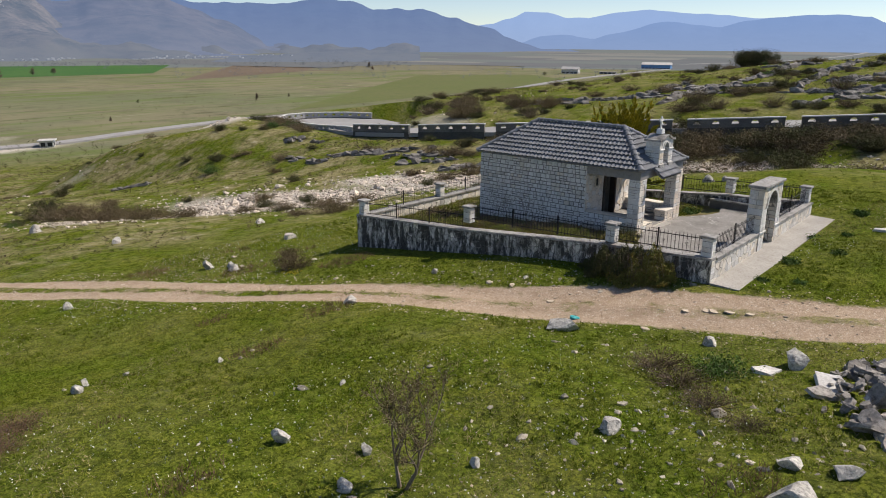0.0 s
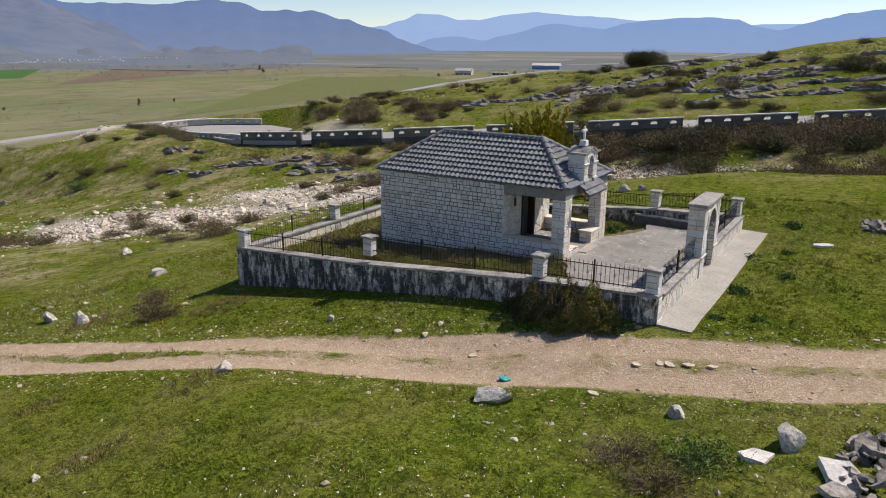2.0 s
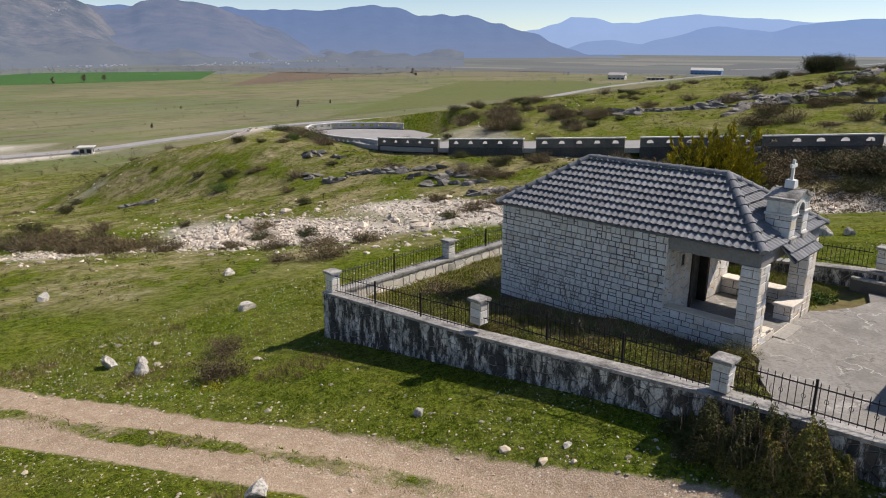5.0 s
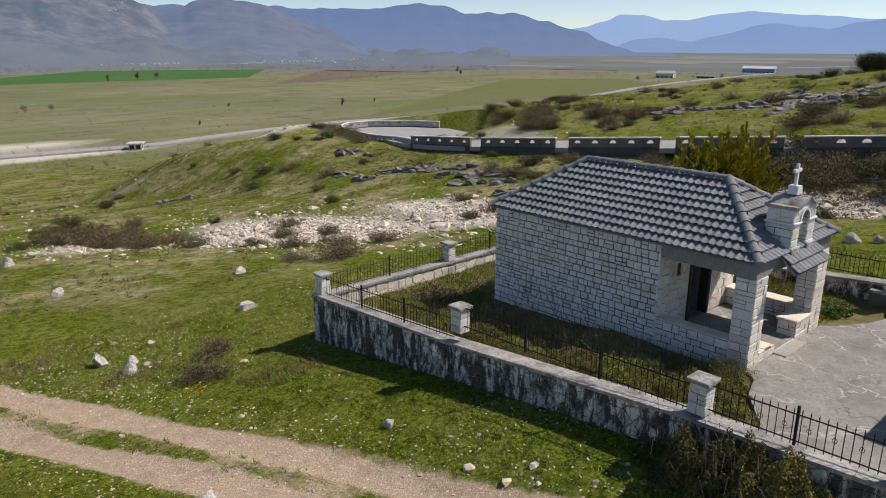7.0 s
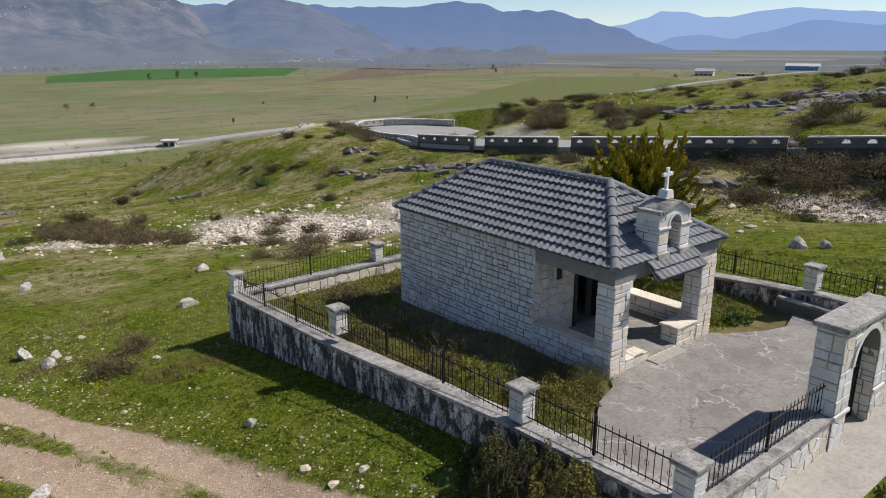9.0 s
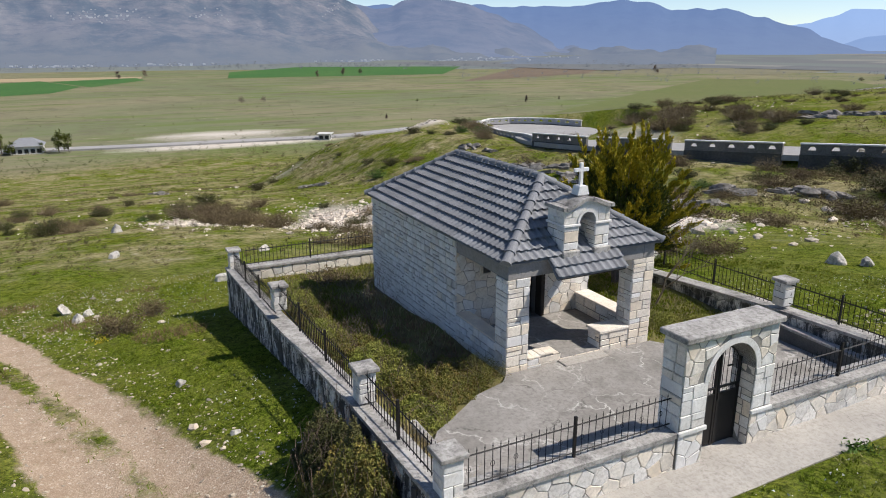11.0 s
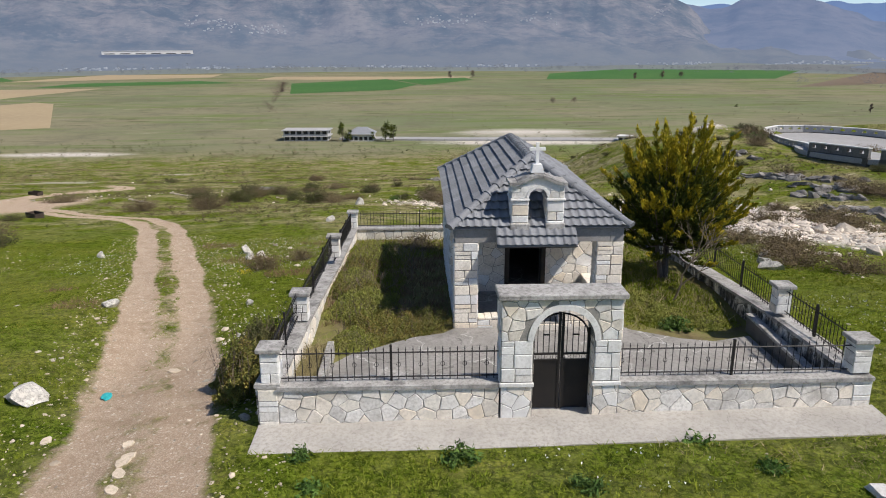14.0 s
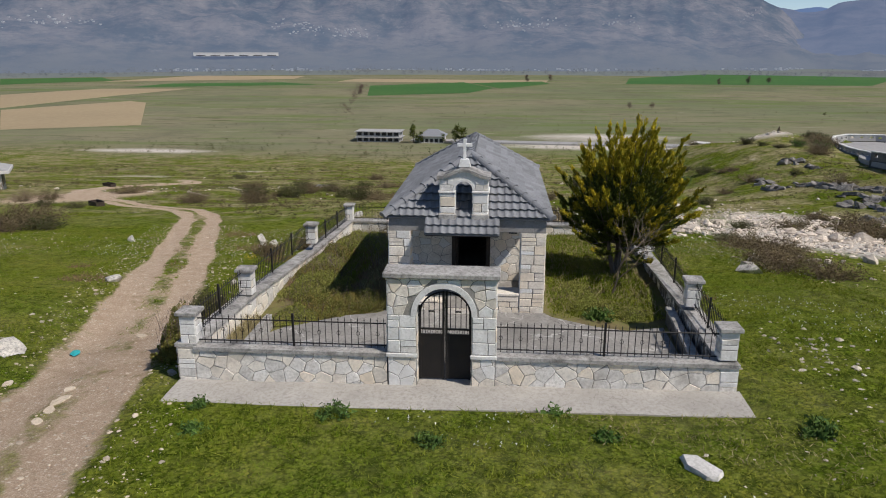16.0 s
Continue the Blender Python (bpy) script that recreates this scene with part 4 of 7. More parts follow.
def chapel():
    c = thing("chapel", "small stone chapel with a grey tiled hipped roof and open porch", "chapel", (-7.85, AXIS, -0.1))
    r = random.Random(3)
    w, e, p, s, n, top = (CH[k] for k in ("w", "e", "p", "s", "n", "top"))
    t = 0.4
    mix = [STONE, STONE, WALL_STONE_LIGHT]
    warm = [STONE_WARM, STONE_WARM, STONE]
    # nave walls
    ws = part("wall", box(w, e, s, s + t, -1.0, top), MORTAR, c, "side wall of pale squared stones")
    lay(course_cells(w - 0.025, e + 0.03, -0.35, top, r, 0.11, 0.20, 0.11, 0.29)[::-1], "y", s + 0.006, -1, ws, mix, r, 0.013, 0.034)
    wn_ = part("wall", box(w, e, n - t, n, -1.0, top), MORTAR, c, "side wall of pale squared stones")
    lay(course_cells(w, e, -0.5, top, r, 0.13, 0.24, 0.2, 0.45), "y", n - 0.006, 1, wn_, warm, r, 0.011, 0.032)
    ww = part("wall", box(w, w + t, s + t, n - t, -1.0, top), MORTAR, c, "end wall of pale squared stones")
    lay(course_cells(s, n, -0.9, top, r, 0.14, 0.24, 0.2, 0.45), "x", w + 0.006, -1, ww, mix, r, 0.011, 0.032)
    d0, d1, dt = 5.05, 5.92, 2.02
    we = bmesh.new()
    box(e - t, e, s + t, d0, -0.3, top, 0, we)
    box(e - t, e, d1, n - t, -0.3, top, 0, we)
    box(e - t, e, d0, d1, dt, top, 0, we)
    we = part("front_wall", we, WALL_MORTAR, c, "warm stone front wall round the doorway")
    for u0, u1 in ((s - 0.02, d0 - 0.08), (d1 + 0.08, n - 0.02)):
        lay(rubble_cells([(u0, 0.12), (u1, 0.12), (u1, top - 0.02), (u0, top - 0.02)], 0.29, r, 0.8), "x", e - 0.006, 1, we, warm, r, 0.005, 0.02)
    fr = bmesh.new()
    box(e - 0.2, e + 0.05, d0 - 0.09, d0 + 0.02, 0.1, dt, 0.008, fr)
    box(e - 0.2, e + 0.05, d1 - 0.02, d1 + 0.09, 0.1, dt, 0.008, fr)
    part("door_frame", fr, DARKWOOD, c, "dark brown wooden door frame")
    leaf = part("door", box(e - 0.98, e - 0.2, d0 + 0.02, d0 + 0.06, 0.12, dt - 0.02, 0.006), DARKWOOD, c, "dark brown wooden door standing open inwards")
    part("door_panel", box(e - 0.88, e - 0.3, d0 + 0.06, d0 + 0.075, 0.3, 0.95, 0.01), DARKWOOD, leaf)
    part("door_panel", box(e - 0.88, e - 0.3, d0 + 0.06, d0 + 0.075, 1.05, 1.85, 0.01), DARKWOOD, leaf)
    part("floor", box(w + t, e - 0.005, s + t, n - t, -0.4, 0.12), SLAB, c)
    part("ceiling", box(w + 0.02, e - 0.02, s + 0.02, n - 0.02, top + 0.004, top + 0.06), PLASTER, c)
    for y, nm in ((4.36, "niche"), (6.62, "niche")):
        bm = bmesh.new()
        for a, b, z0, z1 in ((y - 0.17, y - 0.11, 1.42, 1.84), (y + 0.11, y + 0.17, 1.42, 1.84), (y - 0.11, y + 0.11, 1.42, 1.47), (y - 0.11, y + 0.11, 1.78, 1.84)):
            box(e + 0.0, e + 0.075, a, b, z0, z1, 0.006, bm)
        nb = part(nm, bm, STONE_WARM, c, "small framed wall niche beside the door")
        part("niche_back", box(e + 0.0, e + 0.032, y - 0.11, y + 0.11, 1.47, 1.78), DARK_GLASS, nb)
    # porch
    pf = part("porch_floor", box(e, p - 0.02, s + 0.02, n - 0.02, -0.6, 0.12, 0.01), SLAB, c, "flagstone porch floor")
    lay(rubble_cells([(s + 0.3, -0.0), (n - 0.3, 0.0), (n - 0.3, 0.1), (s + 0.3, 0.1)], 0.3, r, 0.5), "x", p - 0.026, 1, pf, warm, r, 0.008, 0.02)
    cw = 0.52
    for y0, y1 in ((s - 0.02, s + cw), (n - 0.60, n + 0.0)):
        col = part("column", box(p - 0.44, p - 0.012, y0 + 0.012, y1 - 0.012, -0.4, 2.06), WALL_MORTAR, c, "square pale stone corner column")
        for face, dd in ((p - 0.014, 1), (p - 0.426, -1)):
            lay(course_cells(y0, y1, -0.05, 2.06, r, 0.17, 0.27, 0.2, 0.4), "x", face, dd, col, warm if dd > 0 else mix, r, 0.009, 0.024)
        for face, dd in ((y0 + 0.014, -1), (y1 - 0.014, 1)):
            lay(course_cells(p - 0.44, p, -0.3, 2.06, r, 0.17, 0.27, 0.2, 0.36), "y", face, dd, col, mix if dd < 0 else warm, r, 0.009, 0.024)
    ps = part("parapet", box(e, p - 0.44, s + 0.01, s + 0.32, -0.6, 0.56), MORTAR, c, "low stone porch parapet")
    lay(course_cells(e, p - 0.44, -0.4, 0.56, r, 0.12, 0.2, 0.18, 0.4), "y", s + 0.016, -1, ps, mix, r, 0.010, 0.028)
    lay(course_cells(e, p - 0.44, 0.12, 0.56, r, 0.15, 0.2, 0.25, 0.5), "y", s + 0.31, 1, ps, warm, r, 0.010, 0.02)
    part("parapet_top", box(e, p - 0.445, s - 0.01, s + 0.35, 0.564, 0.60, 0.008), STONE_WARM, ps)
    pn = part("parapet", box(e, p - 0.44, n - 0.36, n - 0.01, -0.6, 0.52), MORTAR, c, "low stone porch parapet")
    lay(course_cells(e, p - 0.44, -0.2, 0.52, r, 0.14, 0.2, 0.25, 0.5), "y", n - 0.354, -1, pn, warm, r, 0.010, 0.022)
    lay(course_cells(e, p - 0.44, -0.4, 0.52, r, 0.14, 0.2, 0.25, 0.5), "y", n - 0.016, 1, pn, mix, r, 0.010, 0.022)
    part("parapet_top", box(e, p - 0.445, n - 0.42, n + 0.02, 0.524, 0.585, 0.012), STONE_WARM, pn, "flat stone bench top")
    fb = part("front_bench", box(p - 0.43, p - 0.015, 5.98, n - 0.61, -0.2, 0.46), MORTAR, c, "low stone bench wall beside the entrance")
    lay(course_cells(5.98, n - 0.61, -0.02, 0.46, r, 0.14, 0.2, 0.22, 0.45), "x", p - 0.02, 1, fb, warm, r, 0.009, 0.022)
    lay(course_cells(p - 0.43, p - 0.015, 0.1, 0.46, r, 0.14, 0.2, 0.2, 0.4), "y", 5.986, -1, fb, warm, r, 0.009, 0.02)
    part("bench_top", box(p - 0.47, p + 0.03, 5.94, n - 0.605, 0.464, 0.53, 0.012), STONE_WARM, fb)
    lw = part("low_front_wall", box(p - 0.36, p - 0.015, s + cw, 4.95, -0.2, 0.22), MORTAR, c, "low broken stone step wall")
    lay(course_cells(s + cw, 4.95, -0.02, 0.22, r, 0.1, 0.14, 0.22, 0.45), "x", p - 0.02, 1, lw, warm, r, 0.009, 0.022)
    for k in range(5):
        a = s + cw + 0.02 + k * 0.16
        part("flat_stone", box(p - 0.34 + r.uniform(-0.05, 0.05), p + r.uniform(-0.06, 0.02), a, a + 0.15, 0.224, 0.25 + r.uniform(0, 0.04), 0.01), STONE_WARM, lw)
    st = part("step", box(p - 0.02, p + 0.30, 4.86, 6.02, -0.1, 0.075, 0.012), PATH_SLAB, c, "worn concrete entrance step")
    # ring beam
    bb = bmesh.new()
    box(e + 0.002, p - 0.02, s + 0.005, s + 0.30, 2.062, top, 0.006, bb)
    part("beam", bb, PLASTER, c, "grey rendered concrete beam")
    part("beam", box(e + 0.002, p - 0.02, n - 0.30, n - 0.005, 2.062, top, 0.006), PLASTER, c, "grey rendered concrete beam")
    part("beam", box(p - 0.34, p - 0.022, s + 0.302, n - 0.302, 2.062, top, 0.006), PLASTER, c, "grey rendered concrete beam")
    part("porch_ceiling", box(e + 0.002, p - 0.03, s + 0.02, n - 0.02, top + 0.004, top + 0.05), PLASTER, c)
    part("eave_board", box(EAVE["x0"] + 0.05, EAVE["x1"] - 0.05, EAVE["y0"] + 0.05, EAVE["y1"] - 0.05, top + 0.052, top + 0.085), PLASTER, c)
    return c


CHAPEL = chapel()


def tile_points(wide, long, n=16):
    """One double-roll tile in its own slope: u across, v up the slope, h off it."""
    vs, fs = [], []
    for v, lift in ((long, 0.0), (0.0, 0.062), (0.0, 0.0621), (0.04, 0.002)):
        for i in range(n + 1):
            u = i / n
            roll = 0.024 * max(0.0, math.sin(math.tau * 2 * u)) ** 0.8 + 0.010 * max(0.0, -math.sin(math.tau * 2 * u)) * -1
            vs.append((u * wide, v, lift + (roll if lift != 0.004 else roll - 0.016)))
    for r in (0, 2):
        for i in range(n):
            a = r * (n + 1) + i
            fs.append((a, a + n + 1, a + n + 2, a + 1))
    return vs, fs


def slope(name, origin, U, V, length, run, left, right, label, row=0.252, wide=0.362, start=0.0, parent=None):
    """A roof face laid with tiles. left, right: how far in the hips have come at the top, per metre up the slope."""
    origin, U, V = Vector(origin), Vector(U).normalized(), Vector(V).normalized()
    N = U.cross(V)
    bm = bmesh.new()
    quad = [origin + U * u + V * v - N * 0.012 for u, v in ((0, 0), (length, 0), (length - right * run, run), (left * run, run))]
    quad = [q for i, q in enumerate(quad) if (q - quad[i - 1]).length > 0.01]
    lo, hi = [bm.verts.new(q - N * 0.04) for q in quad], [bm.verts.new(q) for q in quad]
    bm.faces.new(lo[::-1]), bm.faces.new(hi)
    for i in range(len(quad)):
        j = (i + 1) % len(quad)
        bm.faces.new((lo[i], lo[j], hi[j], hi[i]))
    deck = part(name, bm, TILE, parent or CHAPEL, label)
    vs, fs = tile_points(wide, row + 0.05)
    whole = None
    rows, cols = int(math.ceil(run / row)), int(math.ceil(length / wide)) + 1
    frame_m = Matrix((U, V, N)).transposed().to_4x4()
    for a in range(rows):
        for b in range(-1, cols):
            u0, v0 = b * wide + start, a * row
            l0, l1 = left * v0, left * (v0 + row)
            r0, r1 = length - right * v0, length - right * (v0 + row)
            if u0 + wide < min(l0, l1) + 0.03 or u0 > max(r0, r1) - 0.03 or v0 > run - 0.05:
                continue
            place_m = Matrix.Translation(origin + U * u0 + V * v0) @ frame_m
            if u0 >= max(l0, l1) and u0 + wide <= min(r0, r1) and v0 + row <= run:
                if whole is None:
                    ob = raw("roof_tile", vs, fs, TILE, deck, smooth=True)
                    whole = ob.data
                    ob.matrix_basis = place_m
                else:
                    place("roof_tile", whole, deck, m=place_m)
                continue
            bm = bmesh.new()
            bv = [bm.verts.new(p) for p in vs]
            for f in fs:
                bm.faces.new([bv[i] for i in f])
            for px, py, nx, ny in ((-u0, -v0, -1.0, left), (length - u0, -v0, 1.0, right), (0, run - v0, 0.0, 1.0)):
                bmesh.ops.bisect_plane(bm, geom=bm.verts[:] + bm.edges[:] + bm.faces[:], plane_co=(px, py, 0), plane_no=Vector((nx, ny, 0)).normalized(), clear_outer=True)
            if len(bm.faces):
                part("roof_tile", bm, TILE, deck, smooth=True).matrix_basis = place_m
            else:
                bm.free()
    return deck


def cap_mesh(long=0.36, r=0.105):
    bm = bmesh.new()
    rings = []
    for v, k in ((0.0, 1.18), (0.05, 1.15), (0.055, 1.03), (long, 0.9)):
        rings.append([bm.verts.new((v, r * k * math.cos(a), r * k * math.sin(a) * 0.85 - 0.02)) for a in np.linspace(-0.25, math.pi + 0.25, 9)])
    for a, b in zip(rings, rings[1:]):
        for i in range(8):
            bm.faces.new((a[i], b[i], b[i + 1], a[i + 1]))
    bm.faces.new(rings[0])
    bmesh.ops.recalc_face_normals(bm, faces=bm.faces)
    me = bpy.data.meshes.new("ridge_tile")
    bm.to_mesh(me)
    bm.free()
    me.materials.append(TILE)
    return me


def cap_row(p, q, me, parent):
    p, q = Vector(p), Vector(q)
    d = (q - p).normalized()
    side = Vector((0, 0, 1)).cross(d).normalized()
    up = d.cross(side)
    m = Matrix((d, side, up)).transposed().to_4x4()
    n = max(1, int((q - p).length / 0.31))
    for i in range(n):
        place("ridge_tile", me, parent, m=Matrix.Translation(p + (q - p) * (i / n) + up * 0.035) @ m)


def roof():
    x0, x1, y0, y1, z = (EAVE[k] for k in ("x0", "x1", "y0", "y1", "z"))
    rx0, rx1, rz = RIDGE["x0"], RIDGE["x1"], RIDGE["z"]
    half, h = (y1 - y0) / 2, rz - z
    run = math.hypot(half, h)
    slope("roof_slope", (x0, y0, z), (1, 0, 0), (0, half, h), x1 - x0, run, (rx0 - x0) / run, (x1 - rx1) / run, "grey tiled roof slope")
    slope("roof_slope", (x1, y1, z), (-1, 0, 0), (0, -half, h), x1 - x0, run, (x1 - rx1) / run, (rx0 - x0) / run, "grey tiled roof slope")
    re = math.hypot(x1 - rx1, h)
    slope("roof_hip", (x1, y0, z), (0, 1, 0), (rx1 - x1, 0, h), y1 - y0, re, half / re, half / re, "grey tiled front hip")
    rw = math.hypot(rx0 - x0, h)
    slope("roof_hip", (x0, y1, z), (0, -1, 0), (rx0 - x0, 0, h), y1 - y0, rw, half / rw, half / rw, "grey tiled end hip")
    me = cap_mesh()
    caps = part("ridge_board", box(rx0, rx1, AXIS - 0.03, AXIS + 0.03, rz - 0.12, rz - 0.02), PLASTER, CHAPEL)
    cap_row((rx1, AXIS, rz), (rx0, AXIS, rz), me, caps)
    for xa, ya, xb in ((x1, y0, rx1), (x1, y1, rx1), (x0, y0, rx0), (x0, y1, rx0)):
        cap_row((xa, ya, z), (xb, AXIS, rz), me, caps)
    # little canopy over the entrance, steeper than the roof
    out, drop = 0.34, 0.33
    can = slope("entrance_canopy", (x1 + out, 4.47, z - drop), (0, 1, 0), (-out, 0, drop), 1.77, math.hypot(out, drop) + 0.04, 0, 0, "tiled canopy over the entrance", row=0.235, start=-0.001)
    part("canopy_board", extrude([(x1 + out - 0.03, z - drop - 0.05), (x1 + out - 0.03, z - drop - 0.01), (x1 - 0.05, z - 0.02), (x1 - 0.05, z - 0.07)], "y", 4.5, 6.21), DARKWOOD, can)


roof()


def belfry():
    b = thing("belfry", "small stone bell arch with gabled top on the roof", "belfry", (-4.38, 5.385, 2.5))
    r = random.Random(8)
    x0, x1, y0, y1, o0, o1, z0, sp, sh = -4.66, -4.08, 4.81, 5.96, 5.18, 5.59, 2.36, 3.02, 3.36
    c, rad = (o0 + o1) / 2, (o1 - o0) / 2
    for a, bb in ((y0, o0), (o1, y1)):
        pr = part("pier", box(x0 + 0.012, x1 - 0.012, a + 0.012, bb - 0.012, z0, sp), MORTAR, b, "pale stone pier")
        for face, d in ((x1 - 0.014, 1), (x0 + 0.014, -1)):
            lay(course_cells(a, bb, z0, sp, r, 0.15, 0.24, 0.2, 0.4), "x", face, d, pr, [STONE, STONE_WARM], r, 0.008, 0.022)
        for face, d in ((a + 0.014, -1), (bb - 0.014, 1)):
            lay(course_cells(x0, x1, z0, sp, r, 0.15, 0.24, 0.2, 0.34), "y", face, d, pr, [STONE, WALL_STONE_LIGHT], r, 0.008, 0.022)
        part("impost", box(x0 - 0.04, x1 + 0.04, a - 0.03 if a == y0 else a - 0.02, bb + 0.02 if a == y0 else bb + 0.03, sp + 0.003, sp + 0.055, 0.01), STONE, b, "projecting stone ledge")
        part("footing", box(x0 - 0.05, x1 + 0.06, a - 0.03, bb + 0.03, z0 - 0.05, z0 + 0.16, 0.015), CONCRETE, b, "rough mortar footing")
    sp2 = sp + 0.058
    arc = [(c + rad * math.cos(t), sp2 + (rad + 0.02) * math.sin(t)) for t in np.linspace(math.pi, 0, 13)]
    half = (y1 - y0) / 2
    crown = lambda y: sh + 0.17 * sstep(0.92, 0.06, abs(y - c) / half)
    bm = bmesh.new()
    outer = [(y0 + 0.012, sp2)] + [(y0 + (y1 - y0) * k / 12, float(crown(y0 + (y1 - y0) * k / 12))) for k in range(1, 12)] + [(y1 - 0.012, sp2)]
    outer[1], outer[11] = (y0 + 0.012, sh), (y1 - 0.012, sh)
    for k in range(12):
        extrude([arc[k], arc[k + 1], outer[k + 1], outer[k]], "x", x0 + 0.012, x1 - 0.012, bm)
    bmesh.ops.remove_doubles(bm, verts=bm.verts[:], dist=0.001)
    head = part("arch_head", bm, STONE, b, "stone arch head")
    for k in range(12):
        A, B = [(c + (p[0] - c) * 1.26, sp2 + (p[1] - sp2) * 1.26) for p in (arc[k], arc[k + 1])]
        part("voussoir", extrude([arc[k], arc[k + 1], B, A], "x", x0 - 0.02, x1 + 0.022), STONE, b)
    for face, d in ((x1 - 0.014, 1), (x0 + 0.014, -1)):
        for u0, u1 in ((y0, c - rad * 1.3), (c + rad * 1.3, y1)):
            lay(course_cells(u0, u1, sp2, sh, r, 0.12, 0.18, 0.16, 0.3), "x", face, d, head, [STONE, WALL_STONE_LIGHT], r, 0.008, 0.02)
    for face, d in ((y0 + 0.014, -1), (y1 - 0.014, 1)):
        lay(course_cells(x0, x1, sp2, sh, r, 0.12, 0.18, 0.2, 0.34), "y", face, d, head, [STONE, WALL_STONE_LIGHT], r, 0.008, 0.02)
    ys = np.linspace(y0 - 0.06, y1 + 0.06, 15)
    for a, bb in zip(ys, ys[1:]):
        za, zb = float(crown(a)), float(crown(bb))
        tilt = r.uniform(-0.008, 0.008)
        part("gable_slab", extrude([(a, za + 0.004), (bb - 0.004, zb + 0.004), (bb - 0.004, zb + 0.075 + tilt), (a, za + 0.075 + tilt)], "x", x0 - 0.06 + r.uniform(-0.015, 0.015), x1 + 0.06 + r.uniform(-0.015, 0.015)), CONCRETE, b, "weathered stone gable slab")
    m, top = (x0 + x1) / 2, sh + 0.25
    part("cross_base", extrude([(c - 0.145, top), (c + 0.145, top), (c + 0.095, top + 0.18), (c - 0.095, top + 0.18)], "x", m - 0.11, m + 0.11), WHITE, b, "white stone block")
    bm = box(m - 0.03, m + 0.03, c - 0.035, c + 0.035, top + 0.181, top + 0.65, 0.004)
    box(m - 0.028, m + 0.028, c - 0.175, c - 0.036, top + 0.47, top + 0.545, 0.004, bm)
    box(m - 0.028, m + 0.028, c + 0.036, c + 0.175, top + 0.47, top + 0.545, 0.004, bm)
    part("cross", bm, WHITE, b, "white stone cross")


belfry()


# ---- mountains and the far side of the plain ----
def mountain(name, label, yaw0, yaw1, dist, foot, crest, mat, seed, rough, steps=220, rows=26):
    """A range seen across the plain. crest: pairs of bearing and the angle above level at which its skyline stands."""
    ya, el = zip(*crest)
    r = random.Random(seed)
    waves = [(r.uniform(0.8, 5) * 60, r.uniform(0, math.tau), r.uniform(0.3, 1)) for _ in range(14)]
    vs, fs = [], []
    for i in range(steps + 1):
        yaw = yaw0 + (yaw1 - yaw0) * i / steps
        a = math.radians(yaw)
        h = dist * math.tan(math.radians(float(np.interp(yaw, ya, el)))) + 7 - PLAIN
        jag = sum(w * math.sin(a * f + p) / (f / 60) for f, p, w in waves) * rough
        for j in range(rows + 1):
            u = j / rows
            d = foot + (dist - foot) * u
            x, y = -d * math.sin(a), d * math.cos(a)
            q = Vector((x / 330 + seed, y / 330, 0.3 * seed))
            spur = noise.fractal(q, 0.9, 2.1, 5) * rough * 12 * u * (1.25 - u)
            z = PLAIN - 1.5 + (h + jag) * (0.12 * u + 0.88 * u ** 1.7) + spur
            vs.append((x, y, z))
    for i in range(steps):
        for j in range(rows):
            q = i * (rows + 1) + j
            fs.append((q, q + 1, q + rows + 2, q + rows + 1))
    return tagged(raw(name, vs, fs, mat, smooth=True), label, "mountain", kind="structure")


# pale and blue tones of the ranges are painted haze, stronger with distance
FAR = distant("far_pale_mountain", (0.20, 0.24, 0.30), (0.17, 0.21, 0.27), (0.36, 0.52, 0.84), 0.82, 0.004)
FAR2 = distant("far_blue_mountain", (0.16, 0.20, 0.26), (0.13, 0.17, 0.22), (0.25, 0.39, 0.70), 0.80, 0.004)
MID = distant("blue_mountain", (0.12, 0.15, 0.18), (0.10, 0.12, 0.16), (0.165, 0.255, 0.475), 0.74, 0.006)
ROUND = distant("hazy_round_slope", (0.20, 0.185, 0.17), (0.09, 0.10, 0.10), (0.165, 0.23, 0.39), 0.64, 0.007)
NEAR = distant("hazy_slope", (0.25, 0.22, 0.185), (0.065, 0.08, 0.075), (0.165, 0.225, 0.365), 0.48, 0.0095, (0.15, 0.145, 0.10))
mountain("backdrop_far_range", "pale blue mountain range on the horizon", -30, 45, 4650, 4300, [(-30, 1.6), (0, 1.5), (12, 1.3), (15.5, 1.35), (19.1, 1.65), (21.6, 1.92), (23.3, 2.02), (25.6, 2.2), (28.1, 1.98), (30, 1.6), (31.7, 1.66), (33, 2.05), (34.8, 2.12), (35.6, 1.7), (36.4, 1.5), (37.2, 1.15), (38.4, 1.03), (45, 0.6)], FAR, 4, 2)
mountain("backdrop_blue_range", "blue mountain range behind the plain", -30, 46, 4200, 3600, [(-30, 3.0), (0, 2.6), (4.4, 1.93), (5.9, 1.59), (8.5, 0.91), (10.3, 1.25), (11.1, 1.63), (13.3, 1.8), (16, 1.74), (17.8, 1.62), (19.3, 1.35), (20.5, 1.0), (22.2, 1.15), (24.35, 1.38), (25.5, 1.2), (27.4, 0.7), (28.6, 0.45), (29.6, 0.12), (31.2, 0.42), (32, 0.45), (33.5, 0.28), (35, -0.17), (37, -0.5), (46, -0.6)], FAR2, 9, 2)
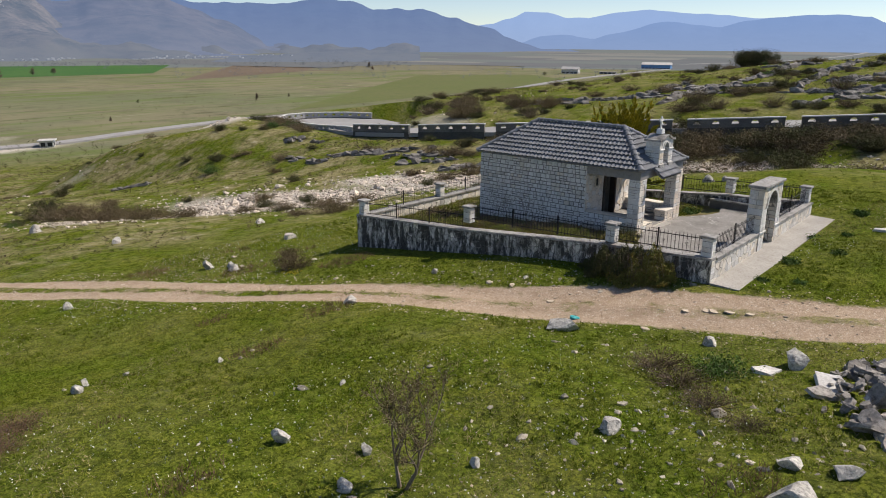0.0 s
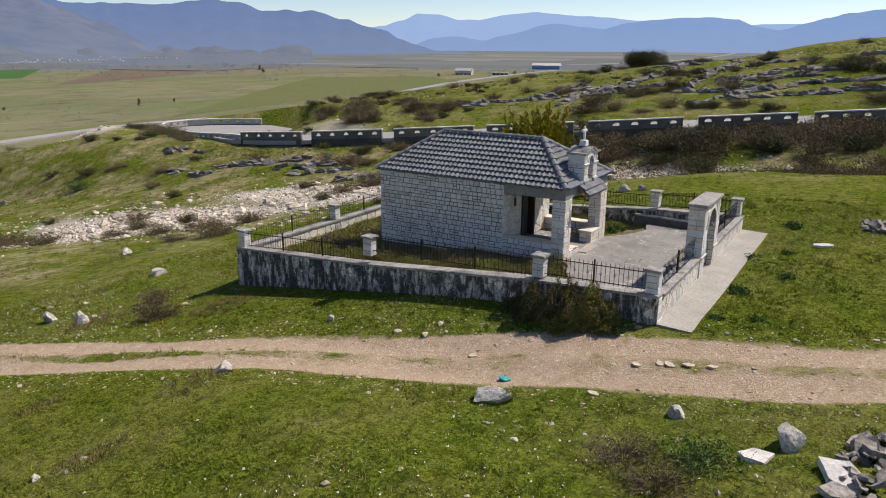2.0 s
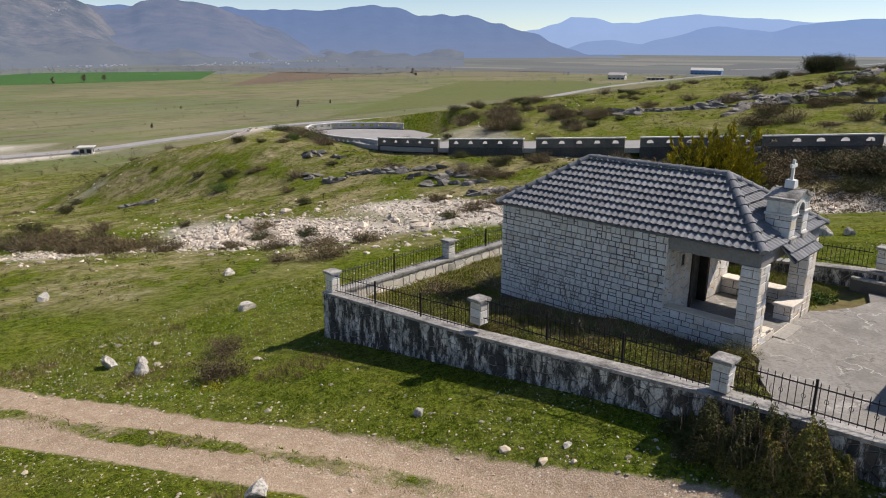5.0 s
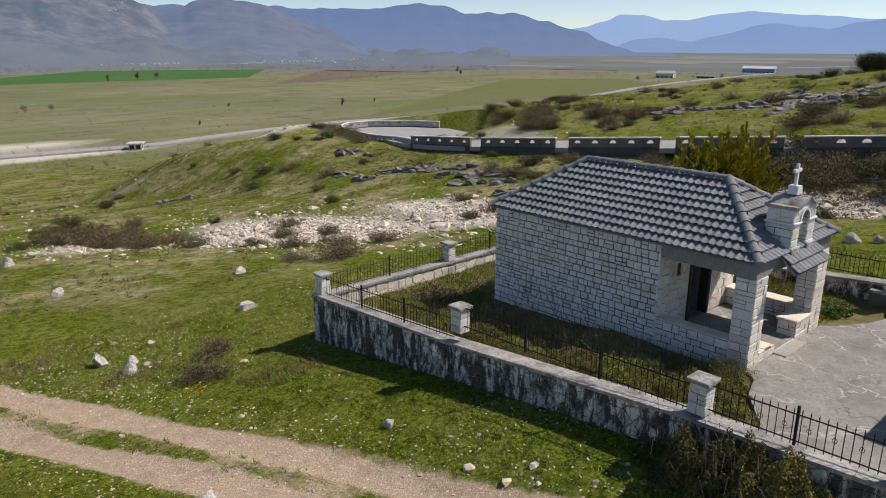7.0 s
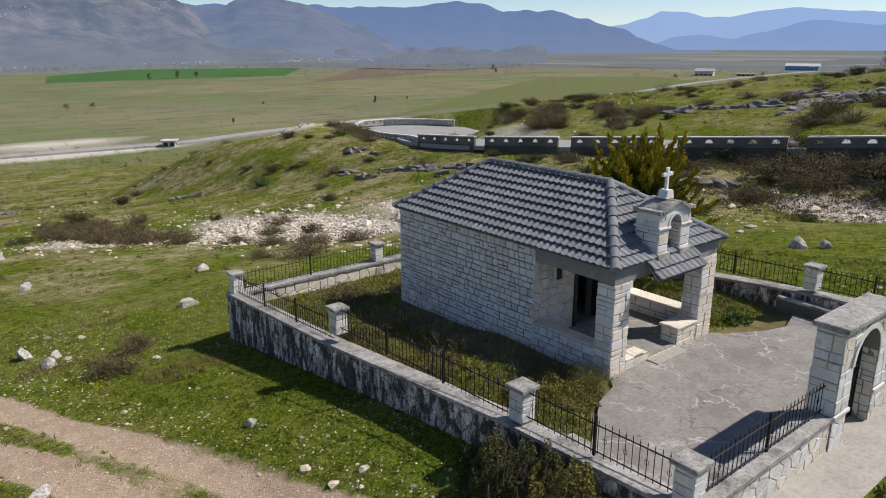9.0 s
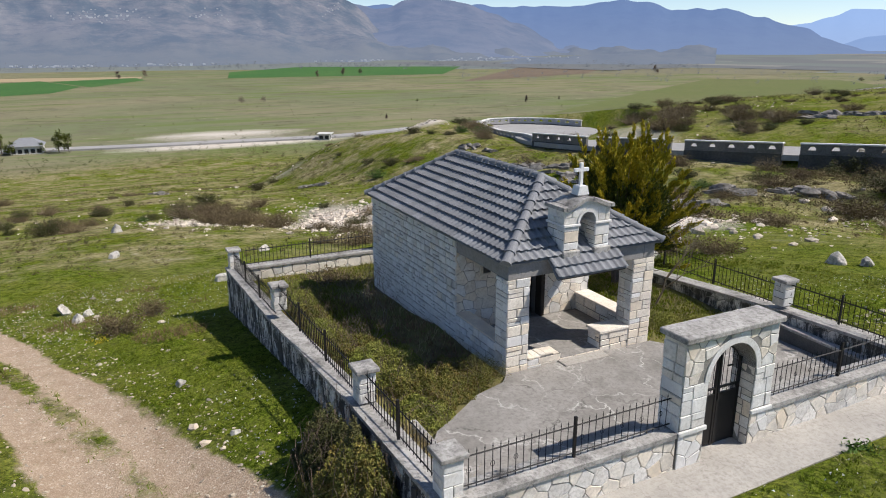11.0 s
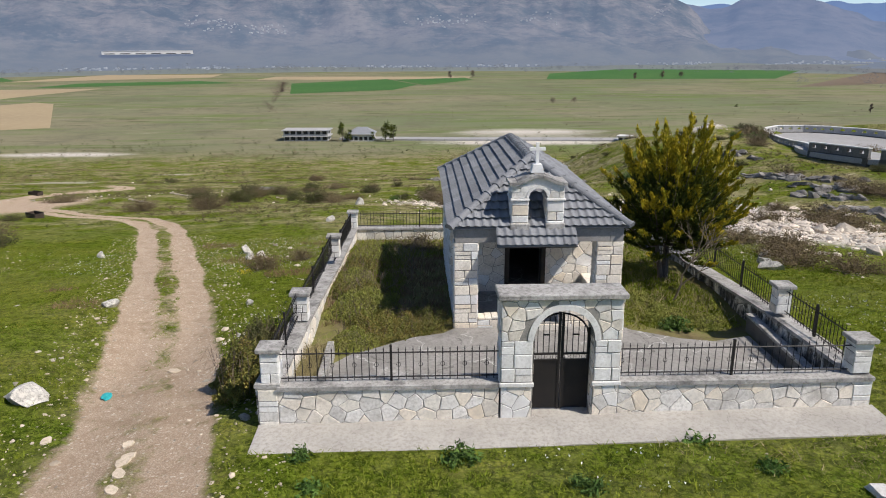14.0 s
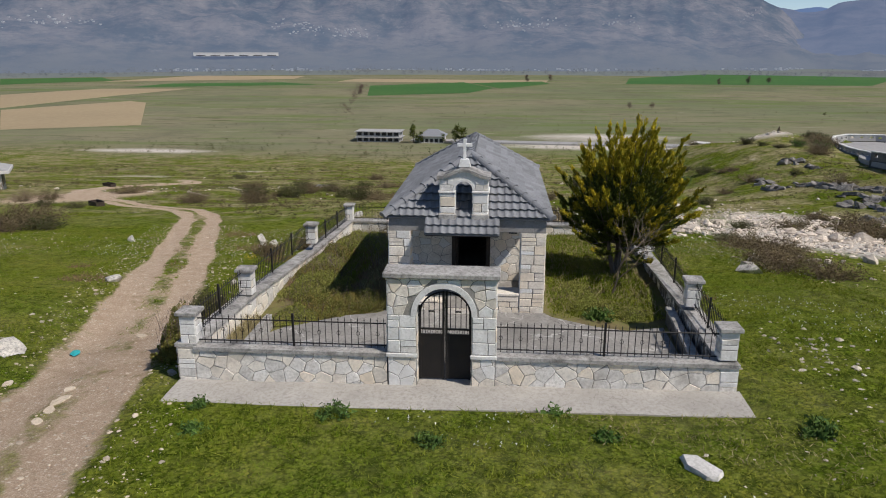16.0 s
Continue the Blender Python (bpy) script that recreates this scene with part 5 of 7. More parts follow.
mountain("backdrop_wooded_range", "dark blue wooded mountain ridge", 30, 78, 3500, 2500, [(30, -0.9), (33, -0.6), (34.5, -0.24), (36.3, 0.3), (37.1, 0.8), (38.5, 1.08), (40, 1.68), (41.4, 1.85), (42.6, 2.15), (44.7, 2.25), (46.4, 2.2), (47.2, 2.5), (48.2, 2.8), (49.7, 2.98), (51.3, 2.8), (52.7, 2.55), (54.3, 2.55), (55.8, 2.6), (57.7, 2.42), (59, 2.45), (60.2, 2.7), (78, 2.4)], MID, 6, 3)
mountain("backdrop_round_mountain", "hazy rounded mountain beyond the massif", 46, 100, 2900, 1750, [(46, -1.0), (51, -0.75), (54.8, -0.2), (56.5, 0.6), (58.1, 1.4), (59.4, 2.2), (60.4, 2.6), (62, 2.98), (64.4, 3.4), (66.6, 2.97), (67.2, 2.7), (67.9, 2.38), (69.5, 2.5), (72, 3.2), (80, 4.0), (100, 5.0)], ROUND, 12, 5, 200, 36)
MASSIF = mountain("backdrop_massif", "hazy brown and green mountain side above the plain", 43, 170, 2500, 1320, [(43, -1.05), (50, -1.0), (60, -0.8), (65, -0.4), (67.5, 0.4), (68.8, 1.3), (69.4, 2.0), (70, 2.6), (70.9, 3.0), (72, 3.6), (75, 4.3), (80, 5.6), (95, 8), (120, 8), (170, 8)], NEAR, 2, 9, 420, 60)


# far fields with the haze painted in as a glow
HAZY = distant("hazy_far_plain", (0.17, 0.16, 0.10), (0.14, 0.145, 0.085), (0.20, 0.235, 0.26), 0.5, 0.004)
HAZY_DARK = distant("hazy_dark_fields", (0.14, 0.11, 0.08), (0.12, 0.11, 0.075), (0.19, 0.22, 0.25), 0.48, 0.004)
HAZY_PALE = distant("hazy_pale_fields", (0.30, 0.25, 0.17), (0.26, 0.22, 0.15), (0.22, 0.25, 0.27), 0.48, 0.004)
ring_v, ring_f = [], []
for i in range(121):
    a = math.radians(-40 + 220 * i / 120)
    for d in (1150, 1500, 2200, 3200, 4850):
        ring_v.append((-d * math.sin(a), d * math.cos(a), PLAIN + (0.05 if d == 1150 else 0.3)))
for i in range(120):
    for j in range(4):
        q = i * 5 + j
        ring_f.append((q, q + 5, q + 6, q + 1))
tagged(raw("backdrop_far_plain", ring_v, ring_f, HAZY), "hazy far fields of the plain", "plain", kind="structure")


# ---- fields, roads and buildings of the plain ----
def field(label, pts, mat, z=0.25):
    cx, cy = sum(p[0] for p in pts) / len(pts), sum(p[1] for p in pts) / len(pts)
    pts = sorted(pts, key=lambda p: math.atan2(p[1] - cy, p[0] - cx))
    return tagged(raw("field", [(x, y, PLAIN + 0.05 + 0.25 * z) for x, y in pts], [tuple(range(len(pts)))], mat), label, "field", kind="structure")


TAN = surface("ploughed_tan_field", (0.36, 0.28, 0.17), (0.32, 0.25, 0.155), (0.40, 0.32, 0.2), 0.01, 0.3, 1.0, 0.01, spec=0.05)
GREENF = surface("green_crop_field", (0.055, 0.135, 0.04), (0.075, 0.15, 0.045), (0.05, 0.11, 0.036), 0.01, 0.2, 1.0, 0.01, spec=0.05)
LIGHTGREEN = surface("young_crop_field", (0.135, 0.155, 0.055), (0.15, 0.155, 0.065), (0.11, 0.13, 0.055), 0.012, 0.2, 1.0, 0.01, spec=0.05)
BROWNF = surface("ploughed_brown_field", (0.16, 0.125, 0.09), (0.18, 0.14, 0.10), (0.13, 0.10, 0.075), 0.01, 0.2, 1.0, 0.01, spec=0.05)
# greyed field: distance haze put into the base colour
GREYF = surface("haze_greyed_field", (0.19, 0.175, 0.115), (0.165, 0.16, 0.10), (0.21, 0.19, 0.13), 0.01, 0.2, 1.0, 0.01, spec=0.05)
field("pale tan ploughed field", [(-346, -255), (-375, -193), (-535, -269), (-551, -290), (-461, -336)], TAN)
field("pale tan ploughed field", [(-474, -346), (-608, -335), (-728, -314), (-716, -406), (-612, -443)], TAN, 0.22)
field("pale straw field", [(-858, -485), (-967, -274), (-1064, -284), (-1063, -448)], TAN, 0.28)
field("pale straw field", [(-900, -200), (-880, 60), (-960, 70), (-980, -190)], TAN, 0.3)
field("dark green crop field", [(-634, -112), (-684, -23), (-770, 0), (-899, -39), (-806, -140)], GREENF, 0.32)
field("dark green crop field", [(-760, 8), (-880, -30), (-930, 60), (-870, 66)], GREENF, 0.33)
field("dark green crop field", [(-739, -393), (-822, -206), (-871, -261), (-826, -384)], GREENF, 0.34)
field("dark green crop field", [(-862, 432), (-875, 156), (-1042, 189), (-1285, 403), (-1229, 668)], GREENF, 0.3)
field("dark green crop field", [(-778, -561), (-889, -487), (-985, -556), (-916, -658)], GREENF, 0.3)
field("young green crop field", [(-357, 251), (-376, 397), (-408, 684), (-530, 769), (-619, 658), (-475, 429)], LIGHTGREEN, 0.3)
field("ploughed brown field", [(-695, 372), (-796, 620), (-685, 850), (-987, 974), (-1179, 784)], BROWNF, 0.26)
# farther field takes the haze-greyed colour
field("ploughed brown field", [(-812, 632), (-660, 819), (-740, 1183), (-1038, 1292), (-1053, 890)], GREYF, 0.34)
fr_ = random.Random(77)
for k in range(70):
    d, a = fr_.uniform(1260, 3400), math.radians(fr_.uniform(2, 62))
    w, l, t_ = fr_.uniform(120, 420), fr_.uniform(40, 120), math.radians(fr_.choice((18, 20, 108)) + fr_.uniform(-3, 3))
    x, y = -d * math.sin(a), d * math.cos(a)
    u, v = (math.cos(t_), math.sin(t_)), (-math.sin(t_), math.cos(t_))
    # strip fields carry their haze in the material, as grey or as glow
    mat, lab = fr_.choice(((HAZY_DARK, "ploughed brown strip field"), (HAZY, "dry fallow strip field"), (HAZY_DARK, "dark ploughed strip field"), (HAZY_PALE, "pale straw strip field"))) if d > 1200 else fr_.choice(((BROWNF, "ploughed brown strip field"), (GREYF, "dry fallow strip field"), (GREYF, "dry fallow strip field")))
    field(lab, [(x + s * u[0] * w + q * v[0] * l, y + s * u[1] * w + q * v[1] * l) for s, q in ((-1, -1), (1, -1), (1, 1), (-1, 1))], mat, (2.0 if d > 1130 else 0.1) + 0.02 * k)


def ribbon(name, line, wide, zfn, mat, label, category, thick=0.3):
    vs, fs = [], []
    n = len(line)
    for i, (x, y) in enumerate(line):
        a, b = line[max(i - 1, 0)], line[min(i + 1, n - 1)]
        dx, dy = b[0] - a[0], b[1] - a[1]
        ln = math.hypot(dx, dy)
        nx, ny, z = -dy / ln, dx / ln, zfn(i, x, y)
        for s, dz in ((-1, 0), (1, 0), (1, -thick), (-1, -thick)):
            vs.append((x + nx * s * wide / 2, y + ny * s * wide / 2, z + dz))
    for i in range(n - 1):
        for k in range(4):
            p, q = i * 4 + k, i * 4 + (k + 1) % 4
            fs.append((p, q, q + 4, p + 4))
    fs += [(3, 2, 1, 0), (4 * n - 4, 4 * n - 3, 4 * n - 2, 4 * n - 1)]
    return tagged(raw(name, vs, fs, mat), label, category, kind="structure")


PLAIN_ROAD = smooth_line([(-322, -34), (-316, 10), (-312, 60), (-309, 100), (-318, 130), (-330, 180), (-334, 215), (-328, 262), (-322, 320), (-330, 400), (-378, 523), (-430, 720), (-470, 1000), (-500, 1300)], 12)
ribbon("road_plain", PLAIN_ROAD, 8.0, lambda i, x, y: max(float(height(x, y)), PLAIN) + 0.7, ASPHALT, "pale asphalt road along the foot of the hill", "road", 1.0)
ribbon("road_far", smooth_line([(-560, 1300), (-500, 1750), (-560, 2600), (-700, 3600)], 60), 14, lambda i, x, y: PLAIN + 1.4, ASPHALT, "straight pale road across the plain", "road")
ribbon("road_hill", ROAD_LINE, 7.0, lambda i, x, y: float(ROAD_Z[i]), ASPHALT, "pale asphalt hill road", "road", 0.5)

HZ = -6.95
HAIRPIN = smooth_line([(-66.8, 46.2), (-74, 49.4), (-82, 50.4), (-89.5, 51.8), (-94.3, 54.4), (-96.6, 58), (-95.6, 62.5), (-92, 67), (-86, 70)], 1.5)
HAIRPIN_Z = np.interp(np.arange(len(HAIRPIN)), [0, 10, len(HAIRPIN)], [-5.75, HZ + 0.15, HZ + 0.1])
pad = [tuple(p) for p in HAIRPIN[6:]] + [(-78, 68), (-72, 56)]
tagged(link("hairpin_platform", extrude(pad, "z", HZ - 4, HZ + 0.1), ASPHALT), "pale paved bend of the hill road", "paving", kind="structure")


def parapet_segment(p, q, z0, z1, below, holes, mat=PARAPET, group="parapets of the hill road"):
    """A road parapet with half-moon openings and a light coping, on a dark retaining wall."""
    p, q = Vector((*p, 0)), Vector((*q, 0))
    d = q - p
    ln = d.length
    g = thing("road_parapet", "grey concrete road parapet with half-moon openings", "parapet", (p.x, p.y, z0), group)
    turn = Matrix.Translation((p.x, p.y, 0)) @ Matrix.Rotation(math.atan2(d.y, d.x), 4, "Z")
    shear = (z1 - z0) / ln
    z0 += 0.2
    n = max(1, holes)
    r = min(0.36, ln / n * 0.24)
    lo, hi = 0.26, 0.76
    pieces = []
    for k in range(n):
        bm = bmesh.new()
        a, b = ln * k / n, ln * (k + 1) / n
        c = (a + b) / 2
        extrude([(a, -0.1), (b, -0.1), (b, lo), (a, lo)], "y", -0.14, 0.14, bm)
        arc = [(c + r * math.cos(t), lo + r * math.sin(t)) for t in np.linspace(math.pi, 0, 9)]
        out = [(a, lo), (a, hi)] + [(a + (b - a) * j / 6, hi) for j in range(1, 6)] + [(b, hi), (b, lo)]
        for j in range(8):
            extrude([arc[j], arc[j + 1], out[j + 1], out[j]], "y", -0.14, 0.14, bm)
        bmesh.ops.remove_doubles(bm, verts=bm.verts[:], dist=0.002)
        pieces.append((bm, "bay", mat))
    cop = box(-0.05, ln + 0.05, -0.22, 0.22, hi + 0.004, hi + 0.13, 0.02)
    wall = box(0, ln, -0.2, 0.2, -below, -0.104)
    for b_, nm, m_ in pieces + [(cop, "coping", STONE), (wall, "retaining_wall", PARAPET_WALL)]:
        for v in b_.verts:
            v.co.z += z0 + shear * v.co.x
        bmesh.ops.transform(b_, matrix=turn, verts=b_.verts)
        part(nm, b_, m_, g)


def road_edge(x, off):
    """The place beside the road, off to its downhill side, level with x."""
    line = ROAD_LINE[::-1]
    y, Y = (float(np.interp(v, line[:, 0], line[:, 1])) for v in (x, x + 1))
    ln = math.hypot(1, Y - y)
    return x + (Y - y) / ln * off, y - off / ln


for k in range(13):
    xa = -66.0 + 10.35 * k
    parapet_segment(road_edge(xa, 3.4), road_edge(xa + 8.9, 3.4), -0.2 + 0.077 * min(xa, 40), -0.2 + 0.077 * min(xa + 8.9, 40), 1.9, 5)
# the bend takes paler concrete: its sunlit look is put into the colour
for k in range(0, len(HAIRPIN) - 3, 3):
    parapet_segment(HAIRPIN[k], HAIRPIN[k + 3], HAIRPIN_Z[k], HAIRPIN_Z[k + 3], 2.2, 3, BUILDING)


def block_building(name, label, x, y, turn, wide, deep, storeys, bays, mats, roof="flat", z=None, high=3.0):
    z = (max(float(height(x, y)), PLAIN) if z is None else z) - 0.3
    g = thing(name, label, "building", (x, y, z))
    m = Matrix.Translation((x, y, z)) @ Matrix.Rotation(turn, 4, "Z")

    def put(nm, bm, mat, lab="", up=g):
        bmesh.ops.transform(bm, matrix=m, verts=bm.verts)
        return part(nm, bm, mat, up, lab)

    for s in range(storeys):
        put("wall", box(-wide / 2, wide / 2, -deep / 2, deep / 2, s * high, (s + 1) * high - 0.35), mats[0])
        put("floor_slab", box(-wide / 2 - 0.7, wide / 2 + 0.7, -deep / 2 - 0.9, deep / 2 + 0.9, (s + 1) * high - 0.346, (s + 1) * high - 0.004, 0.03), mats[1])
        for k in range(bays):
            c = -wide / 2 + wide * (k + 0.5) / bays
            for f in (-1, 1):
                put("window", box(c - wide / bays * 0.33, c + wide / bays * 0.33, min(f * deep / 2, f * (deep / 2 + 0.05)), max(f * deep / 2, f * (deep / 2 + 0.05)), s * high + 0.7, s * high + 2.3), DARK_GLASS)
        for f in (-1, 1):
            put("window", box(min(f * wide / 2, f * (wide / 2 + 0.05)), max(f * wide / 2, f * (wide / 2 + 0.05)), -1.2, 1.2, s * high + 0.8, s * high + 2.2), DARK_GLASS)
    t = storeys * high
    if roof == "gable":
        put("roof", extrude([(-deep / 2 - 0.8, t), (deep / 2 + 0.8, t), (0, t + deep * 0.2)], "x", -wide / 2 - 0.6, wide / 2 + 0.6), mats[2], "pitched roof")
    elif roof == "hip":
        bm = extrude([(-wide / 2 - 0.8, -deep / 2 - 0.8), (wide / 2 + 0.8, -deep / 2 - 0.8), (wide / 2 + 0.8, deep / 2 + 0.8), (-wide / 2 - 0.8, deep / 2 + 0.8)], "z", t, t + 2.6)
        for v in bm.verts:
            if v.co.z > t + 1:
                v.co.x *= 0.35
                v.co.y *= 0.1
        put("roof", bm, mats[2], "grey hipped roof")
    return g


LIGHTWALL = surface("pale_house_render", (0.62, 0.60, 0.56), (0.55, 0.53, 0.50), (0.45, 0.44, 0.42), 0.2, 2, 0.95, 0.01)
block_building("unfinished_building", "long two-storey unfinished concrete building", -319, -49, math.radians(87), 20, 9, 2, 7, (BUILDING, BUILDING, BUILDING), high=2.6)
block_building("house", "pale two-storey house with a grey hipped roof", -317, -24, math.radians(87), 11, 9, 1, 5, (LIGHTWALL, BUILDING, TILE), "hip", high=3.6)
block_building("roadside_kiosk", "small white kiosk beside the road", -303, 93, math.radians(60), 5, 4.5, 1, 2, (LIGHTWALL, LIGHTWALL, LIGHTWALL), high=3.2)
block_building("warehouse", "blue warehouse with a pale roof on the plain", -512, 842, math.radians(20), 22, 16, 1, 4, (LIGHTWALL, BUILDING, BUILDING), "gable", high=6)
block_building("warehouse", "long blue-walled warehouse on the plain", -504, 1090, math.radians(15), 45, 18, 1, 8, (BLUE_ROOF, LIGHTWALL, LIGHTWALL), "gable", high=7)
block_building("shed", "low pale shed on the plain", -470, 868, math.radians(20), 22, 8, 1, 4, (BUILDING, BUILDING, BUILDING), high=3)
from mathutils.bvhtree import BVHTree

slope_tree = BVHTree.FromPolygons([v.co[:] for v in MASSIF.data.vertices], [tuple(p.vertices) for p in MASSIF.data.polygons])


def on_massif(yaw, elev):
    """The place on the mountain side that lies in this direction from the chapel."""
    a, e = math.radians(yaw), math.radians(elev)
    return slope_tree.ray_cast(Vector((11, 3, 6.4)), Vector((-math.sin(a) * math.cos(e), math.cos(a) * math.cos(e), math.sin(e))))[0]


hall = on_massif(109.8, -0.67)
block_building("glasshouse", "long white hall at the foot of the mountain", hall.x + 12, hall.y, math.radians(109.8), 165, 30, 1, 6, (LIGHTWALL, LIGHTWALL, LIGHTWALL), z=hall.z, high=7)


# haze glow painted over the far houses to dull them
FAR_HOUSES = distant("hazy_pale_houses", (0.62, 0.61, 0.59), (0.48, 0.47, 0.46), (0.24, 0.29, 0.38), 0.4, 0.02)


def village(name, label, yaw, elev, spread_deg, count, seed, tall=0.22):
    """Many tiny pale houses on a far slope."""
    r = random.Random(seed)
    bm = bmesh.new()
    for _ in range(count):
        p = on_massif(yaw + r.gauss(0, spread_deg), elev + r.gauss(0, tall))
        s = r.uniform(0.9, 2.5)
        if p is not None:
            box(p.x - s, p.x + s, p.y - s, p.y + s, p.z - 4, p.z + s, 0, bm)
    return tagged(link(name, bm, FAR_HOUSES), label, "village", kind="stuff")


village("village", "pale houses of a hillside village", 104.8, 1.33, 1.3, 55, 1)
village("village", "pale houses of a hillside village", 101.2, 0.98, 0.9, 25, 4)
village("village", "pale houses of a hillside village", 88.0, 1.6, 1.3, 50, 2)
village("village", "pale houses of a hillside village", 80.6, 1.73, 0.8, 18, 5)
village("village", "pale houses of a hillside village", 72.2, 2.3, 0.5, 16, 6)
village("village", "pale houses of a hillside village", 122, 1.7, 1.6, 40, 3)
for k, (yaw, elev) in enumerate(((61.6, -1.5), (59.6, -1.36), (56.3, -1.2), (70, -1.5), (84, -1.7), (92, -1.75), (99, -1.75), (106, -1.74), (113, -1.7))):
    village("village", "low pale sheds and houses at the foot of the mountain", yaw, elev, 1.6, 26, 20 + k, 0.05)


# ---- plants ----
def leaf_arrays(centres, size, r, stretch=1.6, dirs=None):
    """A small pointed leaf at every centre."""
    n = len(centres)
    g = np.random.default_rng(r)
    a = g.normal(size=(n, 3)) if dirs is None else dirs + 0.45 * g.normal(size=(n, 3))
    a /= np.linalg.norm(a, axis=1)[:, None]
    b = np.cross(a, g.normal(size=(n, 3)))
    b /= np.linalg.norm(b, axis=1)[:, None] + 1e-9
    s = (size * g.uniform(0.6, 1.4, n))[:, None]
    c = np.asarray(centres)
    v = np.stack([c - a * s * stretch - b * s * 0.5, c - a * s * stretch * 0.4 + b * s * 0.75, c + a * s * stretch], 1).reshape(-1, 3)
    f = np.arange(3 * n).reshape(n, 3)
    return v.tolist(), f.tolist()


def twig_lines(r, count, reach=1.0, tall=1.0, lean=0.55):
    out = []
    for _ in range(count):
        a, s = r.uniform(0, math.tau), reach * math.sqrt(r.uniform(0.02, 1))
        h = tall * (1 - 0.55 * (s / reach) ** 2) * r.uniform(0.65, 1.1)
        p0 = (0.15 * s * math.cos(a), 0.15 * s * math.sin(a), -0.03)
        p1 = (lean * s * math.cos(a + r.uniform(-0.3, 0.3)), lean * s * math.sin(a), h * 0.55)
        p2 = (s * math.cos(a), s * math.sin(a + r.uniform(-0.2, 0.2)), h)
        out.append((p0, p1, p2))
    return out


def bush(name, label, seed, leaf_mat, twig_mat, leaves=900, twigs=46, leaf=0.05, thick=0.02, tall=0.75, group="scrub of the hillside", at=None):
    r = random.Random(seed)
    g = np.random.default_rng(seed)
    b = thing(name, label, "bush", (0, 0, 0), group)
    lines = twig_lines(r, twigs, 1.0, tall)
    bm = bmesh.new()
    for l in lines:
        tube(l, thick, thick * 0.3, 3, bm)
    part("stem", bm, twig_mat, b)
    L = np.array(lines)
    if leaves:
        k = g.integers(0, len(L), leaves)
        u = g.uniform(0.25, 1.08, leaves)[:, None]
        c = (1 - u) ** 2 * L[k, 0] + 2 * u * (1 - u) * L[k, 1] + u ** 2 * L[k, 2] + g.normal(scale=0.09, size=(leaves, 3))
        c[:, 2] = np.abs(c[:, 2])
        raw("foliage", *leaf_arrays(c, leaf, seed), leaf_mat, b)
    if at is not None:
        b.matrix_basis = at
    return b


def stand(x, y, size, turn=0.0, high=1.0, z=None, sink=0.04):
    z = float(land_all(np.array([x]), np.array([y]))[0]) if z is None else z
    return Matrix.Translation((x, y, z - sink)) @ Matrix.Rotation(turn, 4, "Z") @ Matrix.Diagonal((size, size, size * high, 1))


KINDS = [
    bush("scrub_bush", "brown leafless scrub bush on the stony slope", 21, LEAF_BROWN, TWIG, 3600, 62, 0.021, 0.010, at=stand(-66, 8, 1.5)),
    bush("scrub_bush", "brown leafless scrub bush on the stony slope", 22, LEAF_BROWN, TWIG, 3400, 66, 0.021, 0.010, tall=0.6, at=stand(-68, 12, 1.5)),
    bush("olive_bush", "dense olive-brown bush on the hillside", 23, LEAF_OLIVE, TWIG, 3800, 52, 0.023, 0.010, tall=0.8, at=stand(-38, 15, 1.0)),
    bush("olive_bush", "dense olive-brown bush on the hillside", 24, LEAF_OLIVE, TWIG, 3800, 60, 0.023, 0.010, tall=0.95, at=stand(-96, 18, 1.4)),
    bush("green_bush", "bright green leafy bush on the hillside", 25, LEAF_GREEN, TWIG, 3400, 50, 0.023, 0.010, tall=0.8, at=stand(-84, 45, 1.2)),
    bush("grey_bush", "grey-brown twiggy bush without leaves", 26, LEAF_BROWN, TWIG_GREY, 1600, 95, 0.020, 0.010, 0.85, at=stand(-88, 47, 1.5)),
]
pr = random.Random(91)


def clear(x, y):
    """Whether a place is free for scrub: off the yard, the track and the road."""
    if -18 < x < 3 and -3 < y < 13.5:
        return False
    if abs(float(off_line(TRACK_LINE, np.array([x]), np.array([y]))[0])) < 3.2:
        return False
    return min(math.hypot(x - p[0], y - p[1]) for p in ROAD_LINE) > 6.5


count = 0
while count < 230:
    zone = pr.random()
    if zone < 0.46:
        x = pr.uniform(-85, 30)
        y = 68 + 0.24 * x + pr.uniform(1, 62)
    elif zone < 0.66:
        x, y = pr.uniform(-45, 22), pr.uniform(27, 54)
    else:
        x, y = pr.uniform(-118, -27), pr.uniform(-45, 44)
    clump = float(soft_noise(np.array([x]), np.array([y]), 9, 33)[0])
    if clump < pr.uniform(-0.4, 0.9) or not clear(x, y) or (zone >= 0.66 and x > -38 and y < 7):
        continue
    if min(math.hypot(x + 85, y - 60), 99) < 13:
        continue
    kind = pr.choices(KINDS, (5, 5, 4, 3, 0.5, 3))[0]
    copy_thing(kind, stand(x, y, pr.uniform(0.5, 1.35), pr.uniform(0, 6.28), pr.uniform(0.6, 1.05)))
    count += 1
